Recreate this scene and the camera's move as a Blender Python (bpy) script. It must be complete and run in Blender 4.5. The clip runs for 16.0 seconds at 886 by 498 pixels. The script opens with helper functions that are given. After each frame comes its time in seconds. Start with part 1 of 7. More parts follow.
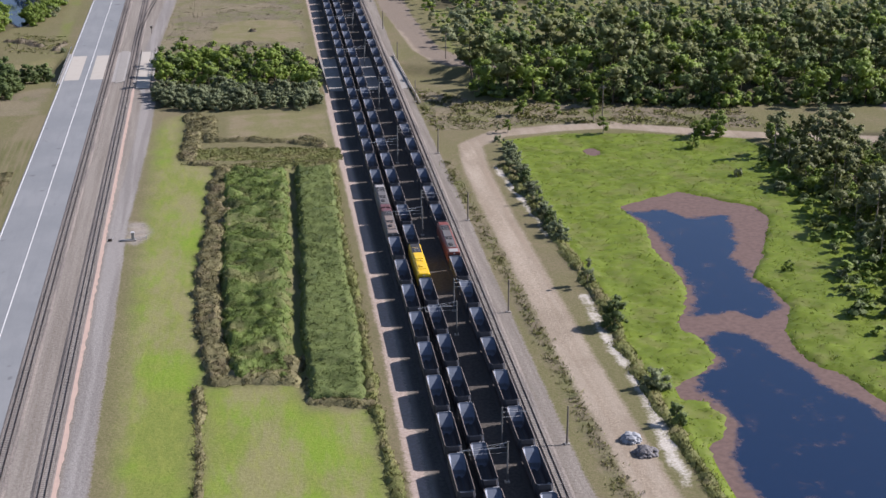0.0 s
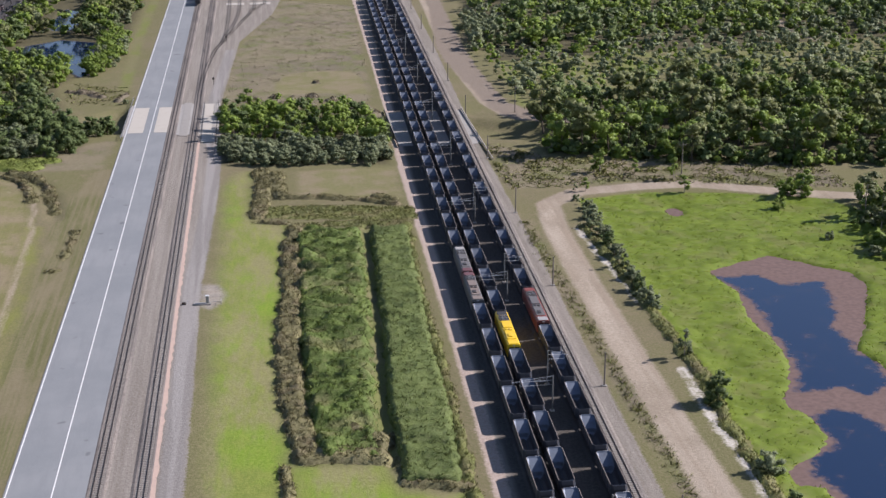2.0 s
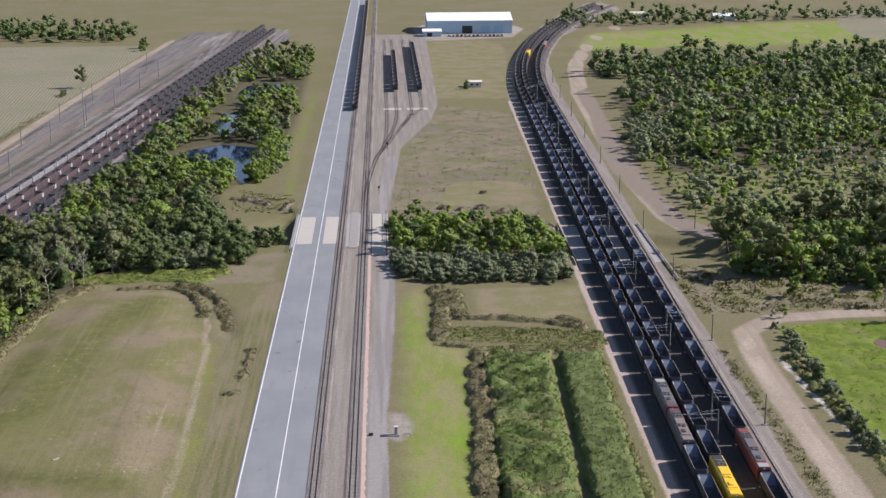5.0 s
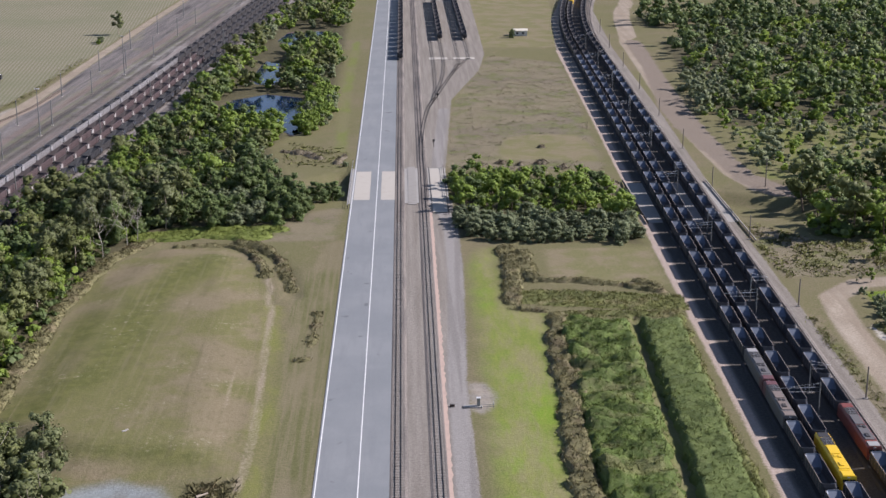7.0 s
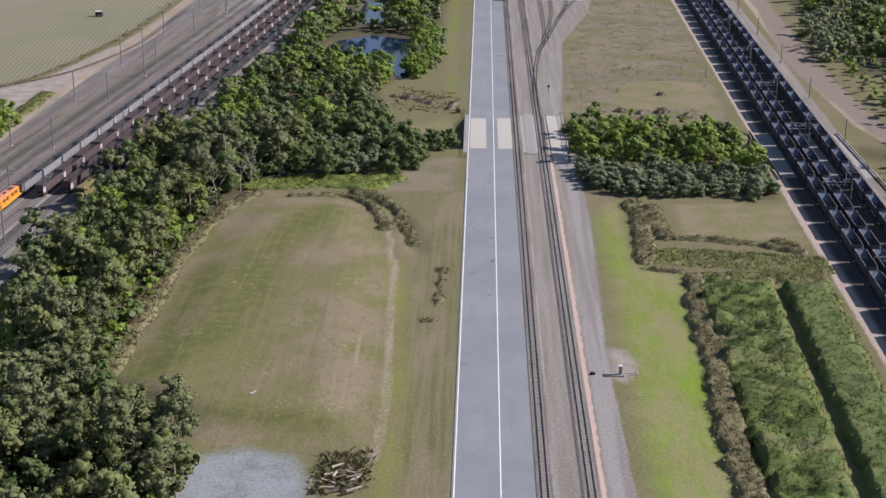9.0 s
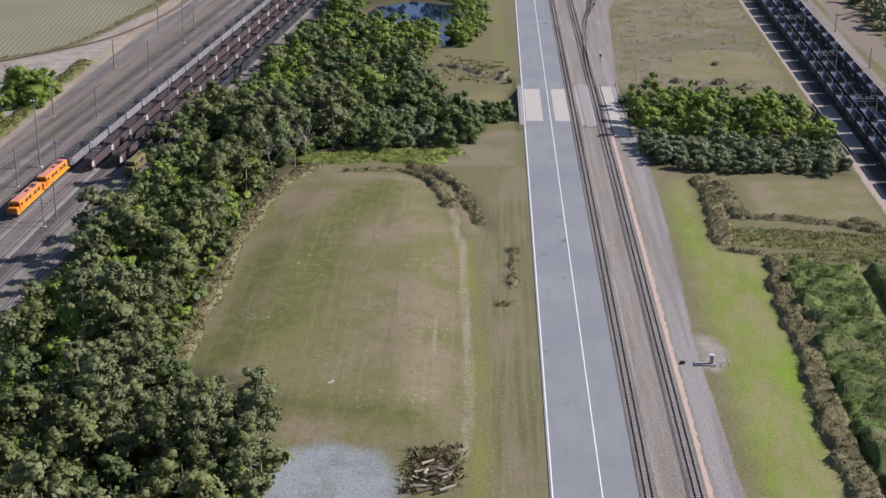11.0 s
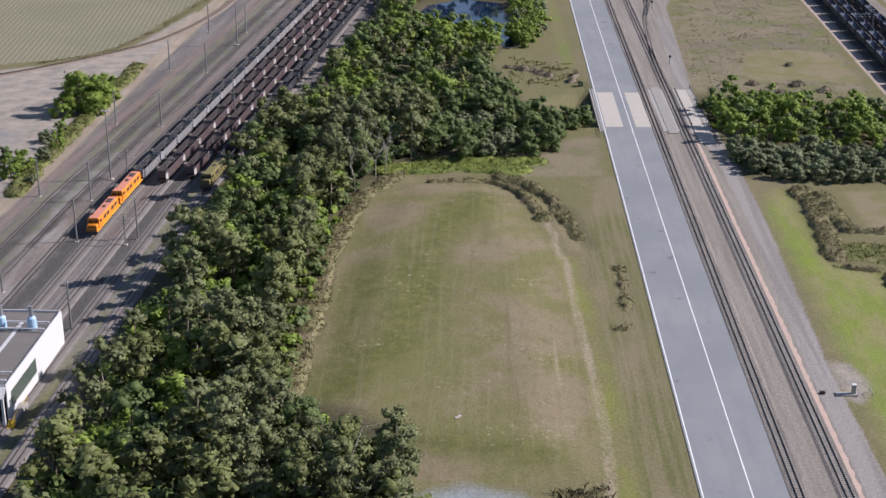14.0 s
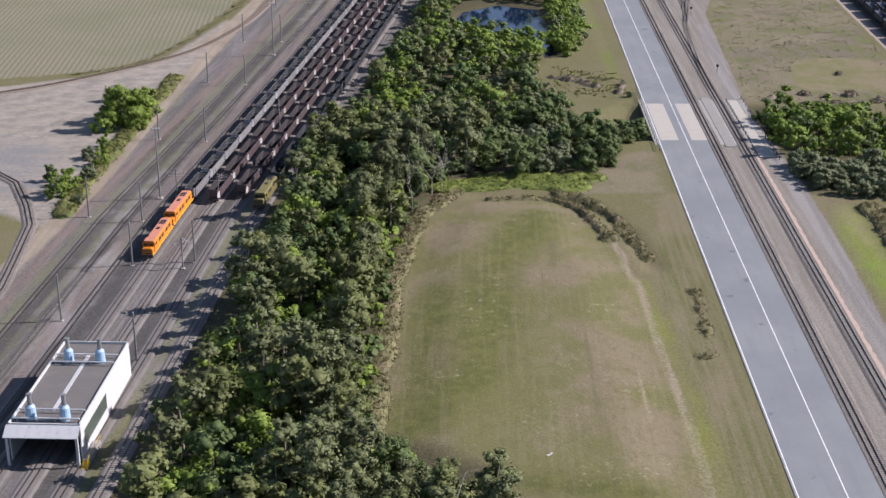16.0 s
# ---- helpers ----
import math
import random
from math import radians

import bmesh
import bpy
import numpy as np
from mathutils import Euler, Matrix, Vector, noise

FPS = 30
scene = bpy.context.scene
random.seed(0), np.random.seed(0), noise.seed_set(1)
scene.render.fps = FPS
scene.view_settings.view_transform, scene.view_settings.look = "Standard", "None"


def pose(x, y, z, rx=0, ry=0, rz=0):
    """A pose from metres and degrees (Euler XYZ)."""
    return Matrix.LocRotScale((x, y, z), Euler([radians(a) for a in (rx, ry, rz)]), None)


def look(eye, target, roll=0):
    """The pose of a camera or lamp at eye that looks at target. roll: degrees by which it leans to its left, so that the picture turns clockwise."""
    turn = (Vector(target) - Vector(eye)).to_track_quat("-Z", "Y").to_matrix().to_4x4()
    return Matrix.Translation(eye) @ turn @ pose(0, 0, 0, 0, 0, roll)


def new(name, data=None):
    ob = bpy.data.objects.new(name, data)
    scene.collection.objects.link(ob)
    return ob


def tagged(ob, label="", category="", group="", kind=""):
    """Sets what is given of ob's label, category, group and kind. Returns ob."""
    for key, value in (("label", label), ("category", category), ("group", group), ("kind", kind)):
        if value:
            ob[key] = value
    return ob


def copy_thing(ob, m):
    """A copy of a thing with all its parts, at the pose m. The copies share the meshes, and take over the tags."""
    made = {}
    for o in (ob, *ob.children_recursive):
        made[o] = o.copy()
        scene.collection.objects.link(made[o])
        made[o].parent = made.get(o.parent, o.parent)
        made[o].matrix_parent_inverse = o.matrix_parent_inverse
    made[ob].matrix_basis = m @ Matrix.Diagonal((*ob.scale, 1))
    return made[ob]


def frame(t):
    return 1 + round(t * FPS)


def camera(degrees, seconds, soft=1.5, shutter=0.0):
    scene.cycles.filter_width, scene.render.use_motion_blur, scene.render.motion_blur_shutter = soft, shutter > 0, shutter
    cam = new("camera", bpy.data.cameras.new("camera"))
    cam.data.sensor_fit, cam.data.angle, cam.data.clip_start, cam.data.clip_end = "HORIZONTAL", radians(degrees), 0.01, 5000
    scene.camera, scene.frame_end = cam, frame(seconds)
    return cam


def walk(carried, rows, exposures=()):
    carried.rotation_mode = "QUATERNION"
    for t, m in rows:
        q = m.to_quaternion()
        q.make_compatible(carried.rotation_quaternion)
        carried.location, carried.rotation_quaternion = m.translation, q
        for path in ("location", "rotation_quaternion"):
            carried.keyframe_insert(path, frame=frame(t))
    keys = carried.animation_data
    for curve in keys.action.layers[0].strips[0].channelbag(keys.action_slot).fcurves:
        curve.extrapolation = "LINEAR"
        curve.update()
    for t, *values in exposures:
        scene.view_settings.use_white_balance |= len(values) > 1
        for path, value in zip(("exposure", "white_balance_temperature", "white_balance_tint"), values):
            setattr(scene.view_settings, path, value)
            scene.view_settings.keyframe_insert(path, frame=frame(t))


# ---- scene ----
PATH = [
    (0, (47.56, -68.79, 121.00), (61.94, 23.96, 86.50), -0.08),
    (0.5, (45.27, -64.76, 121.13), (59.92, 28.19, 87.28), -0.11),
    (1, (43.03, -60.71, 121.35), (57.88, 32.45, 88.16), -0.16),
    (1.5, (40.47, -56.82, 121.53), (54.97, 36.64, 89.06), -0.17),
    (2, (37.87, -52.64, 121.62), (50.00, 41.42, 89.90), -0.12),
    (2.5, (35.48, -48.29, 121.54), (45.15, 46.32, 90.61), -0.14),
    (3, (32.63, -44.20, 121.70), (40.27, 50.94, 91.86), -0.18),
    (3.5, (29.91, -40.04, 121.70), (36.03, 55.57, 93.06), -0.14),
    (4, (27.24, -36.52, 121.64), (32.67, 59.51, 94.26), -0.14),
    (4.5, (24.39, -32.77, 122.13), (29.14, 63.60, 95.87), -0.27),
    (4.7, (23.20, -31.29, 122.18), (27.66, 65.22, 96.37), -0.23),
    (5.2, (20.06, -27.37, 122.37), (24.01, 69.34, 97.24), -0.26),
    (5.75, (16.12, -22.40, 122.08), (19.80, 74.27, 96.76), -0.20),
    (6.3, (12.09, -17.28, 121.57), (15.53, 79.12, 95.22), -0.10),
    (6.8, (8.78, -13.17, 121.29), (11.77, 82.82, 93.40), -0.08),
    (7, (7.59, -11.32, 121.22), (10.42, 84.40, 92.44), -0.07),
    (7.5, (4.54, -7.14, 120.90), (6.62, 88.11, 90.53), -0.07),
    (8, (1.31, -2.97, 120.67), (1.90, 92.10, 89.67), -0.11),
    (8.5, (-1.83, 0.99, 120.83), (-3.02, 95.77, 88.96), 0.00),
    (9, (-5.55, 5.38, 120.41), (-7.91, 99.80, 87.56), 0.03),
    (9.8, (-11.40, 10.91, 120.23), (-14.85, 104.84, 86.09), 0.10),
    (10.4, (-16.11, 14.73, 119.99), (-19.32, 108.41, 85.15), 0.13),
    (11.5, (-25.11, 21.02, 120.01), (-27.58, 114.44, 84.44), 0.10),
    (12, (-29.14, 23.50, 120.41), (-31.61, 116.84, 84.61), 0.04),
    (12.5, (-33.18, 26.00, 120.79), (-35.67, 119.29, 84.84), -0.05),
    (13, (-37.28, 28.41, 121.04), (-39.75, 121.65, 84.98), -0.09),
    (13.5, (-41.60, 30.97, 121.37), (-44.02, 124.18, 85.22), -0.05),
    (14, (-45.70, 33.76, 121.41), (-48.11, 126.98, 85.29), -0.04),
    (14.5, (-49.97, 36.21, 121.78), (-52.34, 129.42, 85.63), -0.08),
    (15, (-53.85, 38.57, 122.83), (-56.21, 131.72, 86.53), -0.12),
    (15.5, (-57.81, 41.16, 123.39), (-60.09, 134.29, 87.04), -0.17),
    (16, (-61.87, 44.63, 123.43), (-64.06, 137.77, 87.09), -0.25),
]

cam = camera(34.0, 16.0, soft=1.5)
walk(cam, [(t, look(e, g, r)) for t, e, g, r in PATH], exposures=[(0.0, 0.66, 6250, 21), (4.0, 0.65, 6250, 21), (8.0, 0.56, 6200, 21), (12.5, 0.54, 6200, 21), (16.0, 0.62, 6200, 21)])

# ---- sky and sun ----
SUN_EL, SUN_AZ = radians(35), radians(90 - 8)  # azimuth clockwise from +y
world = bpy.data.worlds.new("sky")
scene.world = world
world.use_nodes = True
_bg = world.node_tree.nodes["Background"]
_sky = world.node_tree.nodes.new("ShaderNodeTexSky")
_sky.sky_type = "NISHITA"
_sky.sun_disc = False
_sky.sun_elevation, _sky.sun_rotation = SUN_EL, SUN_AZ
_sky.air_density, _sky.dust_density = 1.0, 0.4
_bg.inputs["Strength"].default_value = 0.075
world.node_tree.links.new(_sky.outputs[0], _bg.inputs[0])
_sun = bpy.data.lights.new("sun", "SUN")
_sun.energy, _sun.angle, _sun.color = 4.8, radians(0.55), (1.0, 0.95, 0.87)
sun = new("sun", _sun)
_dir = Vector((math.sin(SUN_AZ) * math.cos(SUN_EL), math.cos(SUN_AZ) * math.cos(SUN_EL), math.sin(SUN_EL)))
sun.matrix_world = look(_dir * 900, (0, 0, 0))


# ---- node helpers ----
class Mat:
    def __init__(self, name, rough=0.85, metal=0.0, spec=0.3):
        self.m = bpy.data.materials.new(name)
        self.m.use_nodes = True
        self.t = self.m.node_tree
        self.b = self.t.nodes["Principled BSDF"]
        self.b.inputs["Roughness"].default_value = rough
        self.b.inputs["Metallic"].default_value = metal
        self.b.inputs["Specular IOR Level"].default_value = spec
        self._pos = None

    def node(self, kind, **ins):
        n = self.t.nodes.new(kind)
        for k, v in ins.items():
            self.put(n.inputs[k.replace("_", " ")], v)
        return n

    def put(self, sock, v):
        if isinstance(v, bpy.types.NodeSocket):
            self.t.links.new(v, sock)
        elif isinstance(v, tuple) and len(v) == 3 and sock.type == "RGBA":
            sock.default_value = (*v, 1)
        else:
            sock.default_value = v

    def pos(self):
        if self._pos is None:
            self._pos = self.t.nodes.new("ShaderNodeNewGeometry").outputs["Position"]
        return self._pos

    def turned(self, degrees):
        n = self.t.nodes.new("ShaderNodeMapping")
        n.inputs["Rotation"].default_value = (0, 0, radians(degrees))
        self.put(n.inputs["Vector"], self.pos())
        return n.outputs[0]

    def noise(self, scale, detail=4, rough=0.55, vec=None, stretch=None):
        v = vec if vec is not None else self.pos()
        if stretch:
            mp = self.t.nodes.new("ShaderNodeMapping")
            mp.inputs["Scale"].default_value = stretch
            self.put(mp.inputs["Vector"], v)
            v = mp.outputs[0]
        n = self.node("ShaderNodeTexNoise", Vector=v, Scale=scale, Detail=detail, Roughness=rough)
        return n.outputs["Fac"]

    def ramp(self, x, a, b, c=0.0, d=1.0, smooth=True):
        n = self.t.nodes.new("ShaderNodeMapRange")
        n.interpolation_type = "SMOOTHSTEP" if smooth else "LINEAR"
        for i, v in enumerate((x, a, b, c, d)):
            self.put(n.inputs[i], v)
        return n.outputs[0]

    def math(self, op, a, b=0.0, c=0.0):
        n = self.t.nodes.new("ShaderNodeMath")
        n.operation = op
        for i, v in enumerate((a, b, c)):
            self.put(n.inputs[i], v)
        return n.outputs[0]

    def mix(self, f, a, b, mode="MIX"):
        n = self.t.nodes.new("ShaderNodeMix")
        n.data_type, n.blend_type = "RGBA", mode
        self.put(n.inputs[0], f), self.put(n.inputs[6], a), self.put(n.inputs[7], b)
        return n.outputs[2]

    def attr(self, name):
        n = self.t.nodes.new("ShaderNodeAttribute")
        n.attribute_name = name
        return n.outputs["Fac"]

    def random(self):
        return self.t.nodes.new("ShaderNodeObjectInfo").outputs["Random"]

    def island(self):
        return self.t.nodes.new("ShaderNodeNewGeometry").outputs["Random Per Island"]

    def color(self, c):
        self.put(self.b.inputs["Base Color"], c)
        return self

    def bump(self, h, strength=0.5, dist=0.1):
        n = self.node("ShaderNodeBump", Height=h, Strength=strength, Distance=dist)
        self.t.links.new(n.outputs[0], self.b.inputs["Normal"])
        return self


def plain(name, col, rough=0.6, metal=0.0, vary=0.25, scale=1.5, dirt=(0.08, 0.07, 0.06), spec=0.3):
    """A painted or bare surface with fine grain, grime patches and a little change from thing to thing."""
    m = Mat(name, rough, metal, spec)
    n1 = m.noise(scale, 5, 0.6)
    n2 = m.noise(scale * 9, 3, 0.6)
    c = m.mix(m.ramp(n1, 0.45, 0.8, 0, vary), col, dirt)
    c = m.mix(m.ramp(n2, 0.3, 0.8, 0, vary * 0.5), c, tuple(min(1, x * 1.35) for x in col))
    c = m.mix(m.ramp(m.random(), 0, 1, 0, vary * 0.6, smooth=False), c, dirt)
    m.color(c)
    m.put(m.b.inputs["Roughness"], m.ramp(n2, 0.2, 0.8, rough * 0.85, min(1, rough * 1.15)))
    return m.m


def leafy(name, dark, light, dry=(0.12, 0.10, 0.05), dryness=0.15, trans=0.25, relief=0.0, fine=0.0):
    """Foliage: tone changes from spray to spray, from clump to clump and from plant to plant."""
    m = Mat(name, 0.6, 0, 0.25)
    clump = m.noise(0.55, 4, 0.6)
    c = m.mix(m.math("MULTIPLY_ADD", m.island(), 0.4, m.ramp(clump, 0.3, 0.7, 0, 0.6)), dark, light)
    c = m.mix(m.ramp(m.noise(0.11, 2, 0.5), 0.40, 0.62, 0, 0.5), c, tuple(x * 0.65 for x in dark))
    # Fine dark specks: shaded gaps between leaves put into the colour.
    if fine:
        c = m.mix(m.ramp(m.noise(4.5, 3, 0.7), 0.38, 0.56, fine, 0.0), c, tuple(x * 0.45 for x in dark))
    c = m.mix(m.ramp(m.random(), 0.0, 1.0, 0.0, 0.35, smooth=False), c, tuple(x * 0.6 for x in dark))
    c = m.mix(m.ramp(m.noise(0.9, 3), 0.5, 0.75, 0, dryness), c, dry)
    if dryness > 0.3:
        c = m.mix(m.ramp(m.noise(0.13, 5, 0.6), 0.50, 0.64, 0, dryness * 1.4), c, dry)
    if relief:
        m.bump(m.noise(1.7, 5, 0.75), 1.0, relief)
    m.color(c)
    tr = m.t.nodes.new("ShaderNodeBsdfTranslucent")
    m.put(tr.inputs["Color"], m.mix(0.5, c, light))
    mx = m.t.nodes.new("ShaderNodeMixShader")
    mx.inputs[0].default_value = trans
    out = m.t.nodes["Material Output"]
    m.t.links.new(m.b.outputs[0], mx.inputs[1])
    m.t.links.new(tr.outputs[0], mx.inputs[2])
    m.t.links.new(mx.outputs[0], out.inputs[0])
    return m.m


# ---- plan: outlines of the ground's areas, in metres ----
LUSH = [[(30, 392), (27, 372), (27, 319), (26, 277), (26, 229), (26, 60), (38, 60), (38.5, 145), (40, 187), (41, 243), (43, 306), (44, 334), (34, 340), (33, 392)],
        [(40, 187), (58, 186), (60, 175), (71, 173), (70, 60), (40, 60)],
        
        [(160, 1000), (420, 1010), (430, 1150), (190, 1120)], [(270, 600), (420, 560), (430, 660), (300, 690)]]
VERGE = [[(-15, 520), (-17, 640), (-16, 800)]]
FIELD_GREEN = [([(-46, 380), (-54, 362), (-58, 344), (-59, 316), (-62, 295), (-66, 286), (-72, 276)], 6.0), ([(-66, 257), (-48, 253), (-33, 250)], 3.5), ([(-70, 335), (-72, 300), (-74, 272)], 4.0)]
FIELD_PATH = [([(-30, 372), (-27.6, 357), (-27.8, 350), (-25.6, 339), (-25.0, 312), (-23.5, 278), (-23.1, 259), (-23.3, 243), (-24, 236)], 0.8), ([(-31, 300), (-29.5, 262), (-29.5, 247)], 0.25)]
FIELD_STRIP = [([(-25.2, 341), (-23.3, 301), (-21.6, 270), (-21.1, 232), (-20.6, 190)], 2.2)]
ROAD_BANK = [[(-19.6, 190), (-19.9, 300), (-21.5, 350), (-14, 402), (-9.4, 402), (-9.6, 190)]]
DRY = [[(23.5, 492), (80, 488), (90, 720), (54, 742), (42, 680), (29, 600)], [(108.5, 60), (111.5, 60), (111.5, 330), (109, 330)],
       [(-36, 402), (-12, 402), (-12, 440), (-24, 432)], [(112, 362), (128, 363), (150, 366), (215, 350), (215, 385), (130, 398), (112, 420), (111, 380)]]
SPOIL = [[(-175, 395), (-195, 405), (-215, 430), (-200, 452), (-182, 440), (-176, 420)]]
LAWN = [[(50, 770), (98, 770), (104, 900), (112, 1060), (54, 1060)], [(48, 358), (79, 357), (80, 392), (49, 391)], [(45, 503), (60, 506), (80, 500), (80, 530), (76, 547), (60, 548), (49, 543), (44, 520)]]
FIELD = [[(-58, 240), (-78, 262), (-78, 302), (-77, 354), (-72, 383), (-62, 394), (-42, 396), (-35, 388), (-30, 363), (-26, 348), (-25.5, 321), (-24, 288),
          (-23.5, 264), (-24, 242)]]
MARSH = [[(130, 350), (130, 307), (129, 260), (129, 237), (130, 216), (127, 197), (127, 176), (126, 154), (126, 138), (124, 60), (240, 60), (230, 200), (216, 300),
          (204, 340), (177, 350), (151, 354)]]
PLANT_FLOOR = [(134, 470), (200, 488), (345, 480), (400, 600), (260, 580), (140, 560)]
WOODS = [[(-128, 180), (-127, 262), (-121, 300), (-116, 384), (-108, 450), (-100, 560), (-90, 660), (-60, 950), (-24, 950), (-22, 636), (-31, 572), (-43, 528),
          (-37, 497), (-31, 470), (-21, 450), (-24, 424), (-45, 413), (-68, 410), (-78, 383), (-81, 347), (-82, 308), (-80, 274), (-60, 258), (-60, 180)],
         [(136, 466), (140, 408), (210, 390), (345, 376), (460, 350), (460, 480), (345, 480), (200, 486)], [(140, 560), (260, 580), (400, 600), (460, 900), (300, 890), (190, 850), (150, 770)],
         [(24, 402), (78, 396), (79, 470), (26, 486)], [(215, 130), (300, 130), (300, 340), (225, 340)]]
CROP = [[(-230, 515), (-192, 528), (-176, 548), (-164, 620), (-154, 740), (-148, 890), (-140, 1040), (-900, 1060), (-900, 480)],
        [(425, 1280), (375, 1052), (700, 1080), (800, 1300)]]
BARE = [[(22, 289), (25.5, 288), (27.5, 282), (27, 275), (24, 271), (22, 273)], [(-165, 372), (-200, 400), (-235, 500), (-190, 522), (-172, 545), (-160, 612), (-154, 585), (-158, 480), (-161, 401)],
        [(54, 1060), (120, 1065), (150, 1190), (40, 1200)]]
YARD = [[(-168, 60), (-168, 330), (-161, 401), (-158, 489), (-152, 600), (-147, 742), (-141, 886), (-128, 1130), (-40, 1130), (-58, 950), (-84, 660), (-94, 560),
         (-105, 450), (-115, 384), (-121, 300), (-127, 262), (-125, 60)]]
GRAVEL = [[(4.5, 60), (21.8, 60), (21.8, 290), (24.4, 380), (24.4, 431), (23, 484), (30, 621), (46, 696), (52, 749), (56, 1080), (5, 1080)],
          [(74, 80), (75.2, 140), (77.5, 205), (79.2, 288), (80.9, 390), (83.5, 456), (87.2, 593), (91, 759), (101, 885), (122, 1009), (156, 1170), (215, 1330),
           (250, 1330), (192, 1170), (156, 1060), (132, 930), (122, 760), (118, 600), (111, 424), (109, 306), (107, 240), (105, 156), (104, 80)]]
TRACKS_DIRT = [([(114.5, 60), (115, 134), (115, 194), (115.5, 232), (116.5, 284), (117.5, 320), (120, 345), (131, 357), (150, 360), (168, 360), (188, 351), (207, 343),
                 (250, 330)], 3.6),
               ([(131, 790), (124, 640), (121, 540), (122.5, 480), (127, 458)], 1.8), ([(136, 800), (146, 900), (176, 1040), (234, 1200)], 5),
               
               ([(-172, 300), (-163, 401), (-160.5, 489), (-155, 600), (-150, 742), (-144, 886), (-132, 1100)], 2.6),
               ([(-164, 562), (-158, 590), (-154, 640)], 2.4), ([(47, 745), (90, 742)], 1.5),
               ([(258, 250), (262, 330), (270, 420), (290, 560), (310, 760), (329, 920), (343, 1017), (401, 1282)], 4)]
LANE = [(19.2, 60), (19.3, 254), (19.4, 288), (20.6, 316), (22.3, 372), (22.6, 423), (20, 436), (20, 484), (26, 600)]
HAUL = [[(118.5, 600), (118, 560), (122, 500), (123, 470), (130, 450), (150, 442), (152, 452), (138, 462), (131, 480), (129.5, 540), (131, 600), (136, 700), (142, 800), (133, 800), (128, 700)]]
# Coal-stained bed, widened west to paint in the first train's shadow.
COAL_AND_SHADE = [[(78.2, 60), (79.0, 140), (81.0, 220), (82.6, 310), (84.6, 400), (89, 520), (93, 640), (99, 760), (108, 885), (128, 1009), (163, 1170), (222, 1330), (238, 1330), (180, 1170), (146, 1040), (126, 900), (115.5, 760), (110.5, 600), (105.5, 420), (101, 240), (98, 120), (97, 60)]]
PINK = [(75.2, 60), (76.2, 140), (78.4, 205), (80.2, 288), (82.2, 390), (84.8, 456), (88.4, 593), (92.2, 759)]
PALE = [[(-60, 190), (-60, 222), (-56, 237), (-47, 240.5), (-38, 237), (-34.5, 228), (-35, 190)]]
STREAK = [([(124, 322), (124.5, 300), (126, 276), (125.5, 262)], 0.8), ([(124.5, 222), (123.5, 205), (124, 182), (122.5, 160), (121, 138)], 0.9)]
PUDDLE = [(152.4, 336), (154, 339.5), (156.5, 340.6), (158.3, 337), (157.5, 333), (154.5, 331.2)]
POND = [PUDDLE, [(149, 285), (160, 291), (169, 295), (175, 289), (180, 284), (185, 280), (186, 270), (180, 256), (174, 243), (167, 230), (168.5, 223), (169, 211), (162.6, 198), (161, 189),
         (162.5, 181), (166.5, 176), (168, 166), (176, 150), (186, 60), (124, 60), (127.5, 134), (127.6, 144), (129.3, 152), (133.4, 154.6), (136.5, 162), (135, 169), (130, 170.3), (130.6, 176.4),
         (139.7, 183), (143.6, 189), (143.4, 198), (140.6, 204.3), (145.2, 214.7), (149.4, 226), (150, 238.6), (149.3, 252.5), (152, 269)]]
OPEN_WATER = [[(150, 281), (161, 280), (165, 274), (175, 273), (172, 253), (166.5, 242), (166.5, 230), (168, 222), (165.5, 211.5), (159, 206), (155.5, 211), (146, 210), (151, 228), (152, 245), (154, 266)],
              [(143, 198), (150, 202), (154, 199), (158, 184), (161.6, 170), (165, 160), (172, 148), (184, 60), (131, 60), (132.3, 137), (132.5, 147), (134.5, 153), (138, 160), (137, 170), (134, 175), (142, 184), (145, 190)]]
FAR_PONDS = [[(-72, 600), (-68, 626), (-53, 641), (-36, 632), (-34, 600), (-31, 556), (-36, 550), (-44, 573), (-58, 584)], [(-64, 676), (-62, 732), (-54, 728), (-49, 680), (-52, 664), (-60, 666)],
             [(-62, 795), (-58, 830), (-40, 842), (-31, 836), (-32, 782), (-46, 776)]]
REEDS = [[(44, 334), (43, 243), (43, 188), (58, 186), (61, 176), (71.5, 174), (73.5, 246), (77.5, 328)]]
REED_DITCH = [(66, 332), (63, 259), (60, 208), (59.6, 186)]
CREEK = [[(-28, 470), (-14, 484), (-6, 484), (22, 484), (34, 474), (34, 450), (22, 452), (-6, 452), (-16, 452), (-28, 452)],
         [(70, 458), (84, 460), (115, 452), (135, 440), (135, 425), (115, 428), (84, 432), (70, 436)]]


def seg_dist(P, a, b):
    a, b = np.array(a, float), np.array(b, float)
    d = b - a
    u = np.clip(((P - a) @ d) / (d @ d), 0, 1)
    return np.linalg.norm(P - a - u[:, None] * d, axis=1)


def sd_poly(P, poly):
    """Signed distance to an outline, positive inside."""
    best = np.full(len(P), 1e9)
    inside = np.zeros(len(P), bool)
    for (x0, y0), (x1, y1) in zip(poly, poly[1:] + poly[:1]):
        best = np.minimum(best, seg_dist(P, (x0, y0), (x1, y1)))
        if y0 != y1:
            hit = ((y0 > P[:, 1]) != (y1 > P[:, 1])) & (P[:, 0] < (x1 - x0) * (P[:, 1] - y0) / (y1 - y0) + x0)
            inside ^= hit
    return np.where(inside, best, -best)


def sd_polys(P, polys):
    return np.max([sd_poly(P, p) for p in polys], axis=0)


